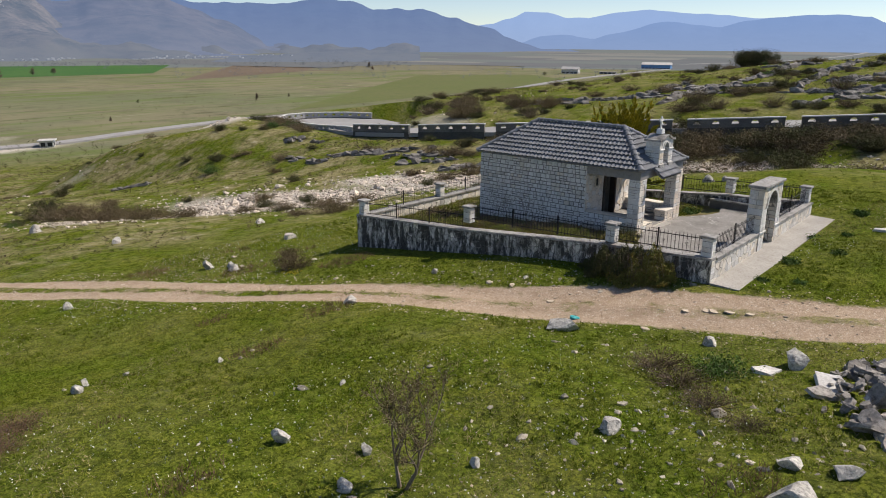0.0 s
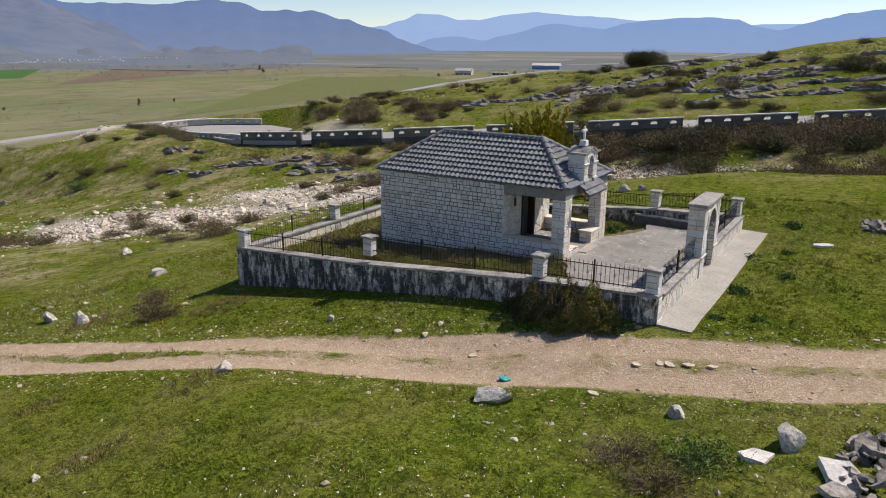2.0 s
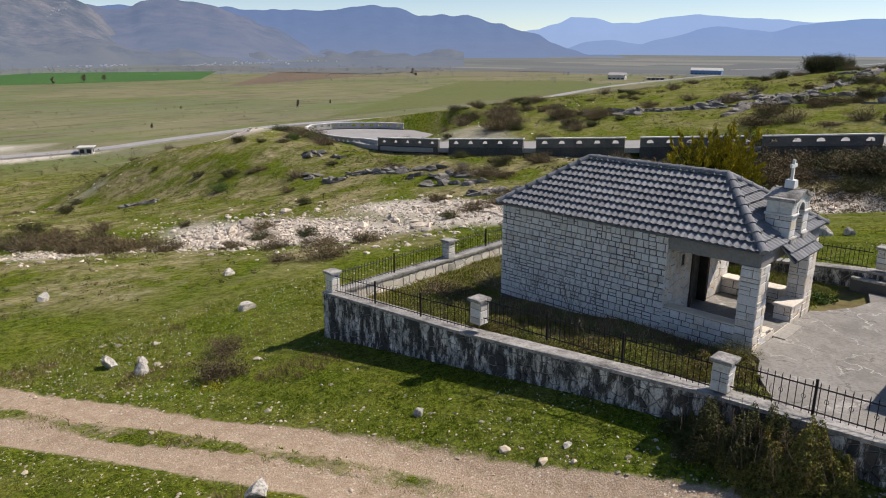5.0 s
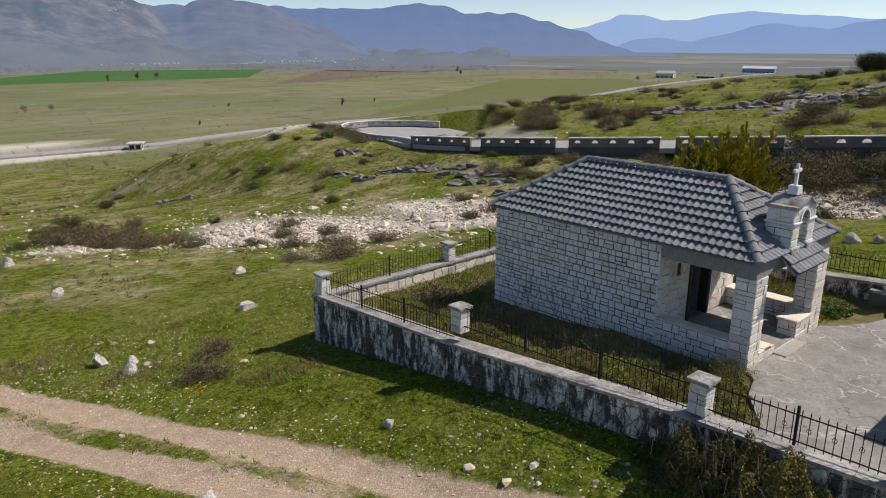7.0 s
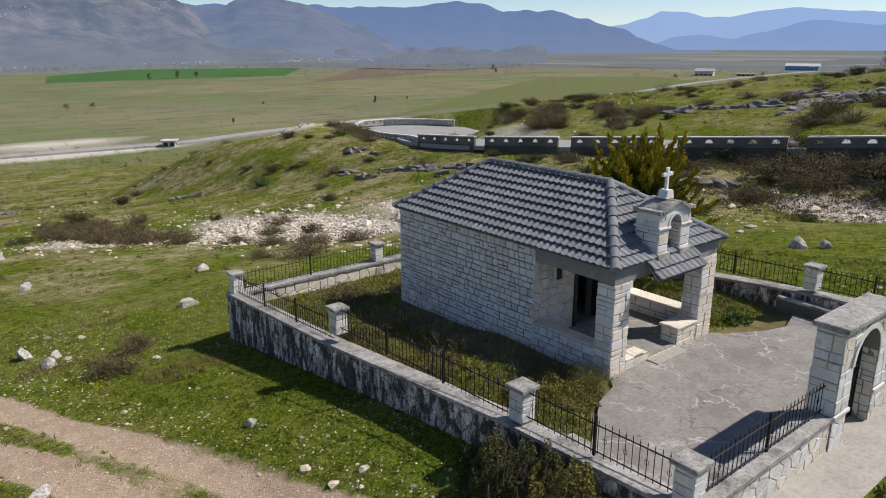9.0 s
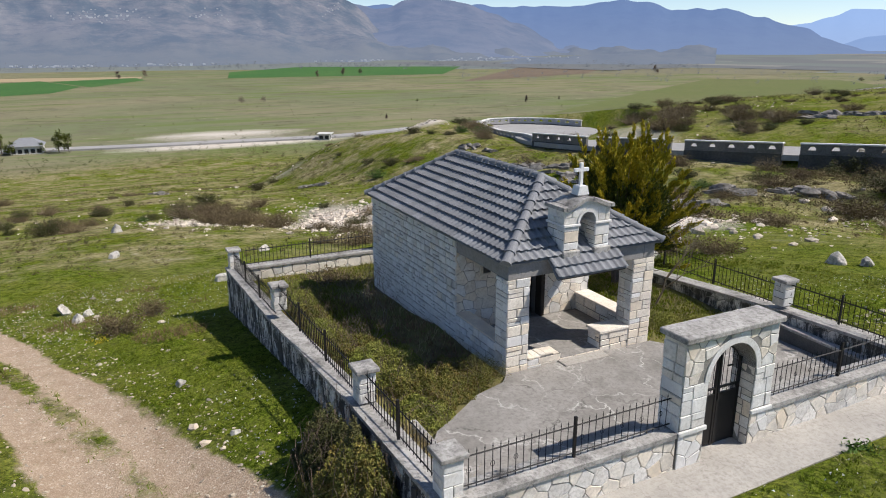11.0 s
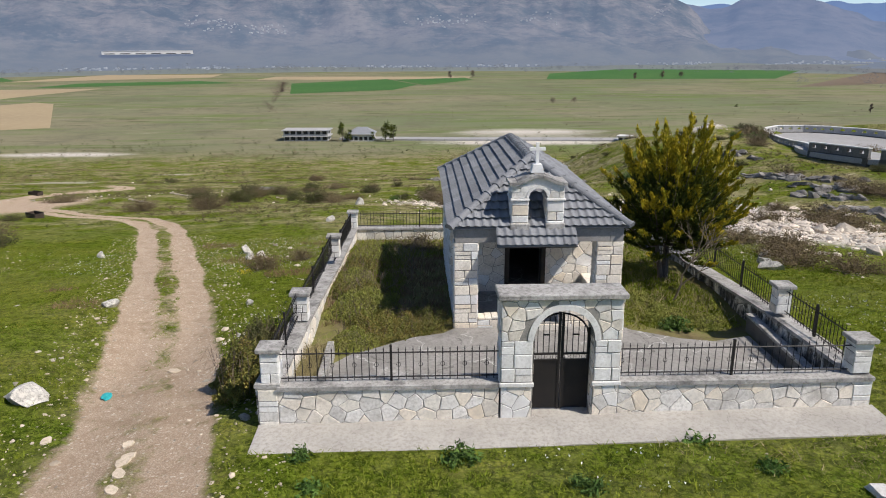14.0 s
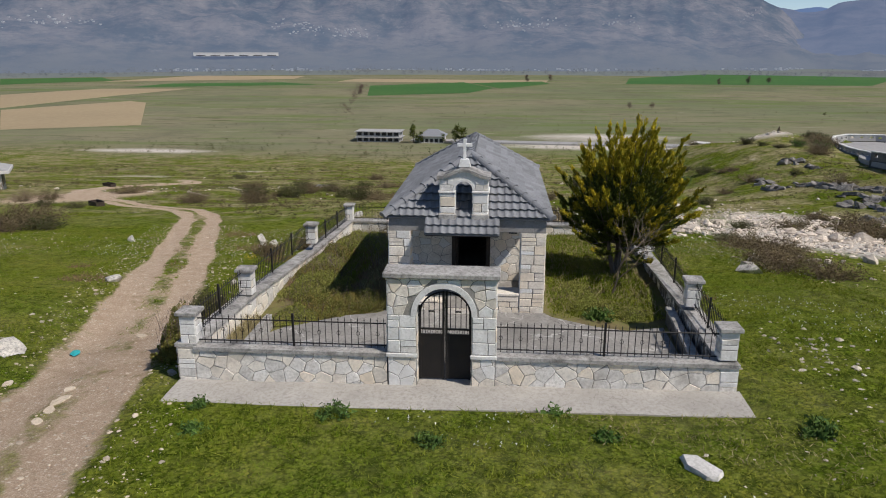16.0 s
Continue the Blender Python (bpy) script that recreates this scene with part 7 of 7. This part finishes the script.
def scrub_cover(name, label, n, x0, x1, y0, y1, mat, seed, tall, clump, per=30):
    """Low scrub without number: little heaps of twigs and leaves."""
    g = np.random.default_rng(seed)
    x, y = g.uniform(x0, x1, n), g.uniform(y0, y1, n)
    keep = (soft_noise(x, y, clump, seed) > g.uniform(-0.2, 1.0, n)) & ~((x > -20) & (x < 4) & (y > -4) & (y < 14)) & (np.abs(off_line(TRACK_LINE, x, y)) > 2.5)
    keep &= (np.abs(off_line(ROAD_LINE, x, y)) > 5.5) & (np.hypot(x + 85, y - 60) > 13) & (x > -290)
    x, y = x[keep], y[keep]
    z = land_all(x, y)
    s = tall * g.lognormal(0, 0.4, len(x))
    c = np.repeat(np.stack([x, y, z], 1), per, 0)
    w = np.repeat(s, per)[:, None]
    c = c + g.normal(size=c.shape) * w * np.array([0.5, 0.5, 0.0])
    c[:, 2] += np.abs(g.normal(size=len(c))) * w[:, 0] * 0.5
    v, f = leaf_arrays(c, tall * 0.13, seed, 1.3)
    return tagged(raw(name, v, f, mat), label, "scrub", kind="stuff")


scrub_cover("low_scrub", "low brown scrub on the stony slope", 12000, -125, -27, -60, 46, LEAF_BROWN, 81, 0.26, 5.0)
scrub_cover("low_scrub", "low olive scrub on the stony slope", 6500, -125, -24, -60, 46, LEAF_OLIVE, 82, 0.24, 6.0)
scrub_cover("low_scrub", "brown scrub on the lower slope", 9000, -290, -120, -150, 90, LEAF_BROWN, 86, 0.62, 13.0, 20)
scrub_cover("low_scrub", "olive scrub on the lower slope", 6000, -290, -120, -150, 90, LEAF_OLIVE, 87, 0.6, 16.0, 20)
scrub_cover("low_scrub", "low brown scrub on the hill", 10000, -85, 32, 24, 140, LEAF_BROWN, 83, 0.28, 5.0)
scrub_cover("low_scrub", "low olive scrub on the hill", 9000, -85, 32, 24, 140, LEAF_OLIVE, 84, 0.28, 6.0)
scrub_cover("low_scrub", "brown scrub bank below the hill road", 9000, -34, 18, 26, 54, LEAF_BROWN, 88, 0.36, 3.5)
scrub_cover("hill_grass", "tufts of green grass on the hillside", 9000, -90, 20, 12, 110, GRASS, 85, 0.16, 7.0)


# ---- rocks ----
def rock_data(seed, flat=0.7, cuts=9, detail=2):
    """A broken stone: a ball with planes sliced off and its faces roughened."""
    r = random.Random(seed)
    bm = bmesh.new()
    bmesh.ops.create_icosphere(bm, subdivisions=detail, radius=1.0)
    for _ in range(cuts):
        n = Vector((r.gauss(0, 1), r.gauss(0, 1), r.gauss(0, 0.8))).normalized()
        d = r.uniform(0.32, 0.72)
        for v in bm.verts:
            over = v.co.dot(n) - d
            if over > 0:
                v.co -= n * over
    for v in bm.verts:
        v.co *= 1 + 0.10 * noise.noise(v.co * 2.3 + Vector((seed % 97, 0, 0))) + 0.07 * noise.noise(v.co * 5.5 + Vector((0, seed % 89, 0))) + 0.035 * r.uniform(-1, 1)
        v.co.z *= flat
    return bm


def rock_mesh(seed, mat, flat=0.7, cuts=14, detail=3):
    bm = rock_data(seed, flat, cuts, detail)
    me = bpy.data.meshes.new("rock")
    bm.to_mesh(me)
    bm.free()
    me.materials.append(mat)
    return me


ROCKS = [rock_mesh(400 + k, ROCK, 0.65 + 0.1 * (k % 3)) for k in range(6)]
def slab_mesh(seed, mat):
    """A flat broken slab with sharp, uneven sides."""
    r = random.Random(seed)
    n = r.randint(5, 7)
    pts = [((0.75 + 0.4 * r.random()) * math.cos(a), (0.6 + 0.35 * r.random()) * math.sin(a)) for a in [math.tau * (k + r.uniform(-0.3, 0.3)) / n for k in range(n)]]
    bm = extrude(pts, "z", -0.2, 0.12 + 0.16 * r.random())
    for v in bm.verts:
        k = 0.88 + 0.1 * r.random() if v.co.z > 0 else 1.0
        v.co = Vector((v.co.x * k, v.co.y * k, v.co.z + 0.12 * v.co.x * r.uniform(0.5, 1) + r.uniform(-0.03, 0.03)))
    bmesh.ops.subdivide_edges(bm, edges=bm.edges[:], cuts=1, use_grid_fill=True)
    for v in bm.verts:
        v.co += Vector((r.uniform(-1, 1), r.uniform(-1, 1), r.uniform(-1, 1))) * 0.035
    bmesh.ops.triangulate(bm, faces=bm.faces[:])
    me = bpy.data.meshes.new("slab")
    bm.to_mesh(me)
    bm.free()
    me.materials.append(mat)
    return me


SLABS = [slab_mesh(440 + k, WALL_STONE_LIGHT) for k in range(6)]
TRACK_SLABS = [slab_mesh(480 + k, TRACK_STONE) for k in range(4)]
PILE_SLABS = [slab_mesh(460 + k, ROCK_PILE) for k in range(10)]
rr = random.Random(17)


def lone_rock(x, y, s, slab=False, label="grey limestone rock lying in the grass", z=None, tilt=0.25):
    ob = new("rock", rr.choice(slab if isinstance(slab, list) else SLABS if slab else ROCKS))
    z = float(land_all(np.array([x]), np.array([y]))[0]) if z is None else z
    ob.matrix_basis = Matrix.LocRotScale((x, y, z + s * (0.12 if slab else 0.22)), Euler((rr.uniform(-tilt, tilt), rr.uniform(-tilt, tilt), rr.uniform(0, 6.28))), Vector((s * rr.uniform(0.85, 1.2), s * rr.uniform(0.75, 1.0), s * (0.5 if slab else 1.0))))
    return tagged(ob, label, "rock", "rocks in the grass")


for x, y, s in ((-9.0, -6.35, 0.42), (-1.9, -5.15, 0.62), (3.7, -4.5, 0.4), (1.86, -9.7, 0.32), (0.54, -12.0, 0.18), (-2.9, -13.6, 0.3), (-3.9, -11.2, 0.13), (-1.34, -12.86, 0.2), (4.95, -9.3, 0.3), (5.73, -9.2, 0.36), (5.3, -10.3, 0.62), (-0.78, -13.85, 0.26), (-19.1, -11.1, 0.3), (-9.9, -14.6, 0.25), (-10.3, -14.2, 0.2), (-47.5, -2.4, 0.8), (-10.1, -13.2, 0.16), (-8.4, -11.5, 0.14), (-21.7, 0.9, 0.55), (-5.5, -1.7, 0.15), (-9.0, -2.3, 0.2), (-18.5, -4.6, 0.4), (-19.8, -5.0, 0.4), (-19.2, -4.2, 0.3), (-7.0, 18.2, 0.5), (-6.2, 18.5, 0.4), (-15.5, 16.4, 0.6), (-13.8, 15.6, 0.45), (-12.6, 15.2, 0.6), (1.6, -4.2, 0.3), (-29, 4, 0.5), (-33, -3, 0.5)):
    lone_rock(x, y, s * 0.92)
for x, y, s in ((2.9, 9.3, 0.34), (3.3, -5.3, 0.35), (4.6, -5.4, 0.5)):
    lone_rock(x, y, s, True, "flat pale limestone slab lying on the ground", tilt=0.05)


for x, y in ((0.20, -2.20), (0.70, -2.00), (0.90, -2.00), (1.30, -1.90), (1.80, -1.80), (-3.80, -2.80), (-0.20, -3.80)):
    lone_rock(x, y, 0.14, TRACK_SLABS, "flat pale stone lying in the gravel of the track", tilt=0.05)


def pile(name, label, cx, cy, rx, ry, high, count, seed):
    r = random.Random(seed)
    p = thing(name, label, "rock pile", (cx, cy, float(land(cx, cy))))
    for k in range(count):
        a, q = r.uniform(0, 6.28), math.sqrt(r.random())
        x, y = cx + rx * q * math.cos(a), cy + ry * q * math.sin(a)
        s = 0.07 + 0.24 * r.random() ** 2.4
        z = float(land(x, y)) + high * (1 - q * q) * r.uniform(0.35, 1.0) + 0.05
        place("slab", r.choice(PILE_SLABS), p, m=Matrix.LocRotScale((x, y, z), Euler((r.gauss(0, 0.4), r.gauss(0, 0.4), r.uniform(0, 6.28))), Vector((s * r.uniform(0.8, 1.5), s, s * r.uniform(0.7, 1.5)))))


pile("rock_pile", "heap of broken grey limestone slabs", 6.5, -5.4, 2.1, 2.4, 0.42, 295, 3)
pile("rock_pile", "heap of broken grey limestone slabs on the grass", 6.2, 12.4, 2.4, 1.5, 0.35, 190, 4)


def scatter_stones(name, label, places, sizes, seed, mat, detail=1):
    """Countless small stones, each with its own shape, in one mesh."""
    base = []
    for k in range(5):
        bm = rock_data(600 + k + seed, 0.7, 7, detail)
        bm.verts.index_update()
        base.append((np.array([v.co[:] for v in bm.verts]), np.array([[v.index for v in f.verts] for f in bm.faces])))
        bm.free()
    g = np.random.default_rng(seed)
    vs, fs, n = [], [], 0
    for (x, y, z), s in zip(places, sizes):
        v, f = base[g.integers(0, 5)]
        a = g.uniform(0, 6.28)
        m = np.array([[math.cos(a), -math.sin(a), 0], [math.sin(a), math.cos(a), 0], [0, 0, 1]])
        vs.append((v * g.uniform(0.7, 1.3, 3)) @ m.T * s + (x, y, z))
        fs.append(f + n)
        n += len(v)
    return tagged(raw(name, np.concatenate(vs).tolist(), np.concatenate(fs).tolist(), mat), label, "stones", kind="stuff")


g7 = np.random.default_rng(7)


def seeded(n, cx, cy, sx, sy):
    return np.stack([g7.normal(cx, sx, n), g7.normal(cy, sy, n)], 1)


P = np.concatenate([seeded(5200, -45, 16, 8, 2.9), seeded(1400, -24, 23, 5, 2.6), seeded(1200, -37, 26, 6, 2.6), seeded(700, -55, 4, 5, 2.4), seeded(500, -103, 47, 3.5, 2.2), seeded(1100, -11.5, 39.2, 5.0, 1.7)])
P = P[~((P[:, 0] > -17) & (P[:, 1] < 13))]
H = land_all(P[:, 0], P[:, 1])
scatter_stones("rubble_bank", "pale broken limestone rubble on the bank", np.column_stack([P, H]), g7.lognormal(-2.3, 0.62, len(P)), 1, ROCK_PALE)


CRAGS = [rock_mesh(500 + k, ROCK_DARK, 0.6 + 0.1 * (k % 3), 9, 2) for k in range(5)] + [slab_mesh(520 + k, ROCK_DARK) for k in range(6)]


Q = np.stack([g7.uniform(-120, 20, 5200), g7.uniform(-50, 125, 5200)], 1)
Q = Q[(soft_noise(Q[:, 0], Q[:, 1], 6, 21) > g7.uniform(0.0, 1.0, len(Q))) & ~((Q[:, 0] > -34) & (Q[:, 1] < 14)) & (np.abs(off_line(ROAD_LINE, Q[:, 0], Q[:, 1])) > 5) & (np.hypot(Q[:, 0] + 85, Q[:, 1] - 60) > 13)]
scatter_stones("slope_stones", "pale stones strewn over the hillside", np.column_stack([Q, land_all(Q[:, 0], Q[:, 1])]), g7.lognormal(-2.05, 0.5, len(Q)), 4, ROCK_PALE)
F = np.concatenate([seeded(420, 3.2, -9.3, 1.9, 1.3), seeded(40, -2.5, -1.4, 2.5, 0.4), seeded(70, -8, -2.0, 3, 0.5), seeded(200, -19, -4, 2.5, 1.2), seeded(120, 2.8, 11.5, 2.2, 1.5), seeded(160, 0, -6.0, 2.5, 0.6), seeded(160, -3, -12, 4, 2), seeded(170, -2.0, 13.0, 0.9, 0.5)])
F = F[(F[:, 0] < -15.9) | (F[:, 0] > 1.0) | (F[:, 1] < -0.2) | (F[:, 1] > 11.0)]
scatter_stones("field_stones", "small pale stones lying in the grass", np.column_stack([F, land_all(F[:, 0], F[:, 1]) - 0.008]), g7.lognormal(-3.35, 0.6, len(F)), 6, FIELD_STONE)


def outcrop(x, y, length, seed, turn, big=1.0):
    """A band of bedrock: broken blocks in a row along the slope."""
    r = random.Random(seed)
    g = thing("rock_outcrop", "weathered grey limestone outcrop in the hillside grass", "outcrop", (x, y, float(land(x, y))), "outcrops of the hillside")
    for k in range(int(length * 2.6)):
        u = r.uniform(-0.5, 0.5) * length
        px, py = x + u * math.cos(turn) + r.gauss(0, 0.35), y + u * math.sin(turn) + r.gauss(0, 0.35)
        s = r.uniform(0.3, 0.85) * big
        place("block", r.choice(CRAGS), g, m=Matrix.LocRotScale((px, py, float(land_all(np.array([px]), np.array([py]))[0]) + 0.05), Euler((r.uniform(-0.3, 0.3), r.uniform(-0.3, 0.3), turn + r.uniform(-0.4, 0.4))), Vector((s * 1.5, s * 0.9, s * 0.9))))


for k, (x, y, ln, tn) in enumerate(((-51, 38.5, 10, 0.35), (-46, 37, 8, 0.3), (-43, 35, 6, 0.3), (-56, 37, 6, 0.3), (-60, 34, 4, 0.2), (-65.7, 34, 3, 0.1), (-37, 84, 10, 0.35), (-33, 80, 12, 0.35), (-28, 86, 10, 0.3), (-40, 78, 9, 0.3), (-46, 76, 9, 0.3), (-50, 72, 7, 0.3), (-16, 83, 12, 0.2), (-8, 80, 12, 0.25), (-12, 90, 11, 0.2), (0, 88, 14, 0.2), (6, 84, 12, 0.25), (-4, 97, 10, 0.25), (-22, 100, 10, 0.3), (-12, 106, 10, 0.3), (8, 100, 12, 0.2), (4, 112, 12, 0.2), (-30, 112, 9, 0.3), (-30, 37, 6, 0.3), (-24, 40, 6, 0.3), (-36, 33, 6, 0.3), (-17, 44, 6, 0.2), (-70, 40, 5, 0.3), (-28, 32, 5, 0.3), (-88, 24, 6, 0.3), (-100, 5, 6, 0.2), (-84, -18, 6, 0.1))):
    outcrop(x, y, ln, 700 + k, tn, 1.25 if y > 65 else 1.0)
for k, (xa, ya, xb, yb) in enumerate(((-35.1, 72, -33.5, 86.9), (-31.4, 82.6, -29.3, 96.6), (-28.6, 94.4, -29.1, 113), (-21.5, 86, -19.8, 113), (-18.7, 88.8, -10.4, 95.6), (-17.9, 73.5, -13.5, 82.2), (-13.5, 82.2, -8, 85.7), (-8.4, 80.3, 1, 83.8), (-6.5, 93.3, -0.3, 99.6), (-39.4, 80.6, -38.3, 90.9))):
    outcrop((xa + xb) / 2, (ya + yb) / 2, math.hypot(xb - xa, yb - ya), 760 + k, math.atan2(yb - ya, xb - xa), 1.2)


# ---- grass, flowers and pebbles ----
def open_ground(x, y):
    yard = (x > X_W - 0.25) & (x < 0.95) & (y > -0.15) & (y < Y_N + 0.2)
    return ~yard


def meadow(n, x0, x1, y0, y1, g, off_track=1.55, power=1.0):
    x, y = g.uniform(x0, x1, n), g.uniform(y0, y1, n)
    off = np.abs(off_line(TRACK_LINE, x, y))
    keep = open_ground(x, y) & ((off > off_track + g.normal(0, 0.12, n)) | ((off < 0.35) & (g.random(n) < 0.25) & (x < -4)))
    x, y = x[keep], y[keep]
    return x, y, land_all(x, y)


def blades(name, label, x, y, z, tall, mat, seed, per=4, wide=0.012, spread_=0.05, flop=0.45):
    g = np.random.default_rng(seed)
    n = len(x) * per
    c = np.repeat(np.stack([x, y, z], 1), per, 0) + np.column_stack([g.normal(0, spread_, (n, 2)), np.zeros(n)])
    a = g.uniform(0, math.tau, n)
    h = tall * g.lognormal(0, 0.35, n)
    side = np.stack([np.cos(a), np.sin(a), np.zeros(n)], 1) * (wide * g.uniform(0.6, 1.4, n))[:, None]
    lean = np.stack([g.normal(0, flop, n) * h, g.normal(0, flop, n) * h, h], 1)
    v = np.stack([c - side, c + side, c + lean], 1).reshape(-1, 3)
    return tagged(raw(name, v.tolist(), np.arange(3 * n).reshape(n, 3).tolist(), mat), label, "grass", kind="stuff")


gg = np.random.default_rng(12)
x, y, z = meadow(90000, -24, 16, -19, 17, gg)
blades("meadow_grass", "short green meadow grass", x, y, z, 0.035, GRASS, 1, 5, 0.010, 0.06, 1.3)
lush = (soft_noise(x, y, 1.1, 45) + 0.6 * soft_noise(x, y, 0.35, 46)) > 0.25
lush &= gg.random(len(x)) < 0.55
blades("grass_tufts", "thicker tufts of lush grass in the meadow", x[lush], y[lush], z[lush], 0.062, LUSH, 3, 7, 0.008, 0.035, 0.6)
thin = soft_noise(x, y, 2.2, 44) > 0.35
blades("dry_grass", "tufts of dry yellow grass in the meadow", x[thin], y[thin], z[thin], 0.05, DRY, 2, 2, 0.007, 0.05, 1.2)
red = (soft_noise(x, y, 0.7, 47) + 0.5 * soft_noise(x, y, 3.0, 48)) > 1.15
blades("dead_stalks", "patches of reddish dead stalks in the meadow", x[red], y[red], z[red], 0.13, RED_DRY, 9, 5, 0.006, 0.05)
x, y, z = meadow(26000, -24, 16, -19, 17, gg)
patch = soft_noise(x, y, 2.6, 51) > 0.1
x, y, z = x[patch], y[patch], z[patch]
v, f = leaf_arrays(np.stack([x, y, z + gg.uniform(0.03, 0.08, len(x))], 1), 0.023, 5, 0.9)
tagged(raw("daisies", v, f, FLOWER), "tiny white daisies scattered in the grass", "flowers", kind="stuff")
x, y, z = meadow(64000, -26, 16, -19, 18, gg, 0.0)
off = np.abs(off_line(TRACK_LINE, x, y))
keep = ((off < 2.5) & (gg.random(len(x)) < 0.30 + 0.55 * sstep(0.95, 1.35, off))) | ((soft_noise(x, y, 3.5, 61) > 0.6) & (gg.random(len(x)) < 0.3))
scatter_stones("pebbles", "small pale stones scattered along the track and in the grass", np.stack([x, y, z], 1)[keep], gg.lognormal(-3.85, 0.55, int(keep.sum())), 3, TRACK_STONE, 0)


def garden_grass(x0, x1, y0, y1, n, tall, mat, label, seed):
    g = np.random.default_rng(seed)
    x, y = g.uniform(x0, x1, n), g.uniform(y0, y1, n)
    keep = ~((x > CH["w"] - 0.1) & (x < CH["p"] + 0.1) & (y > CH["s"] - 0.1) & (y < CH["n"] + 0.1))
    x, y = x[keep], y[keep]
    z = garden_z(x, y)
    blades("garden_grass", label, x, y, z, tall, mat, seed, 5, 0.010, 0.07)


garden_grass(-11.5, -4.25, 7.6, 10.3, 7000, 0.05, GRASS, "unmown grass in the garden", 71)
garden_grass(-15.2, -11.6, 0.4, 10.3, 5200, 0.075, GRASS, "unmown grass in the garden", 72)
garden_grass(-11.6, -6.4, 0.4, 2.3, 2600, 0.07, GRASS, "unmown grass in the garden", 73)
garden_grass(-15.2, -4.6, 0.4, 10.3, 1600, 0.13, DRY, "dry stalks in the garden", 74)
garden_grass(-11.6, -4.6, 0.4, 3.5, 900, 0.12, RED_DRY, "dead brown stalks in the garden", 75)
g9 = np.random.default_rng(9)
bx, by = g9.uniform(-2.9, -0.5, 420), g9.uniform(0.4, 0.8, 420)
blades("bed_stalks", "dry stalks and weeds in the planting bed", bx, by, np.full(420, 0.17), 0.16, DRY, 76, 4, 0.007, 0.05, 0.7)
bag = bmesh.new()
bmesh.ops.create_icosphere(bag, subdivisions=3, radius=0.10)
for v in bag.verts:
    k = 1 + 0.35 * math.sin(23 * v.co.x + 5) * math.sin(31 * v.co.y) + 0.2 * math.sin(47 * v.co.z + 19 * v.co.x)
    v.co = Vector((-2.42 + v.co.x * k * 1.3, -3.7 + v.co.y * k, float(land_all(np.array([-2.42]), np.array([-3.7]))[0]) + 0.05 + v.co.z * 0.45 * k))
tagged(link("plastic_bag", bag, TEAL), "crumpled teal plastic bag on the track", "litter")
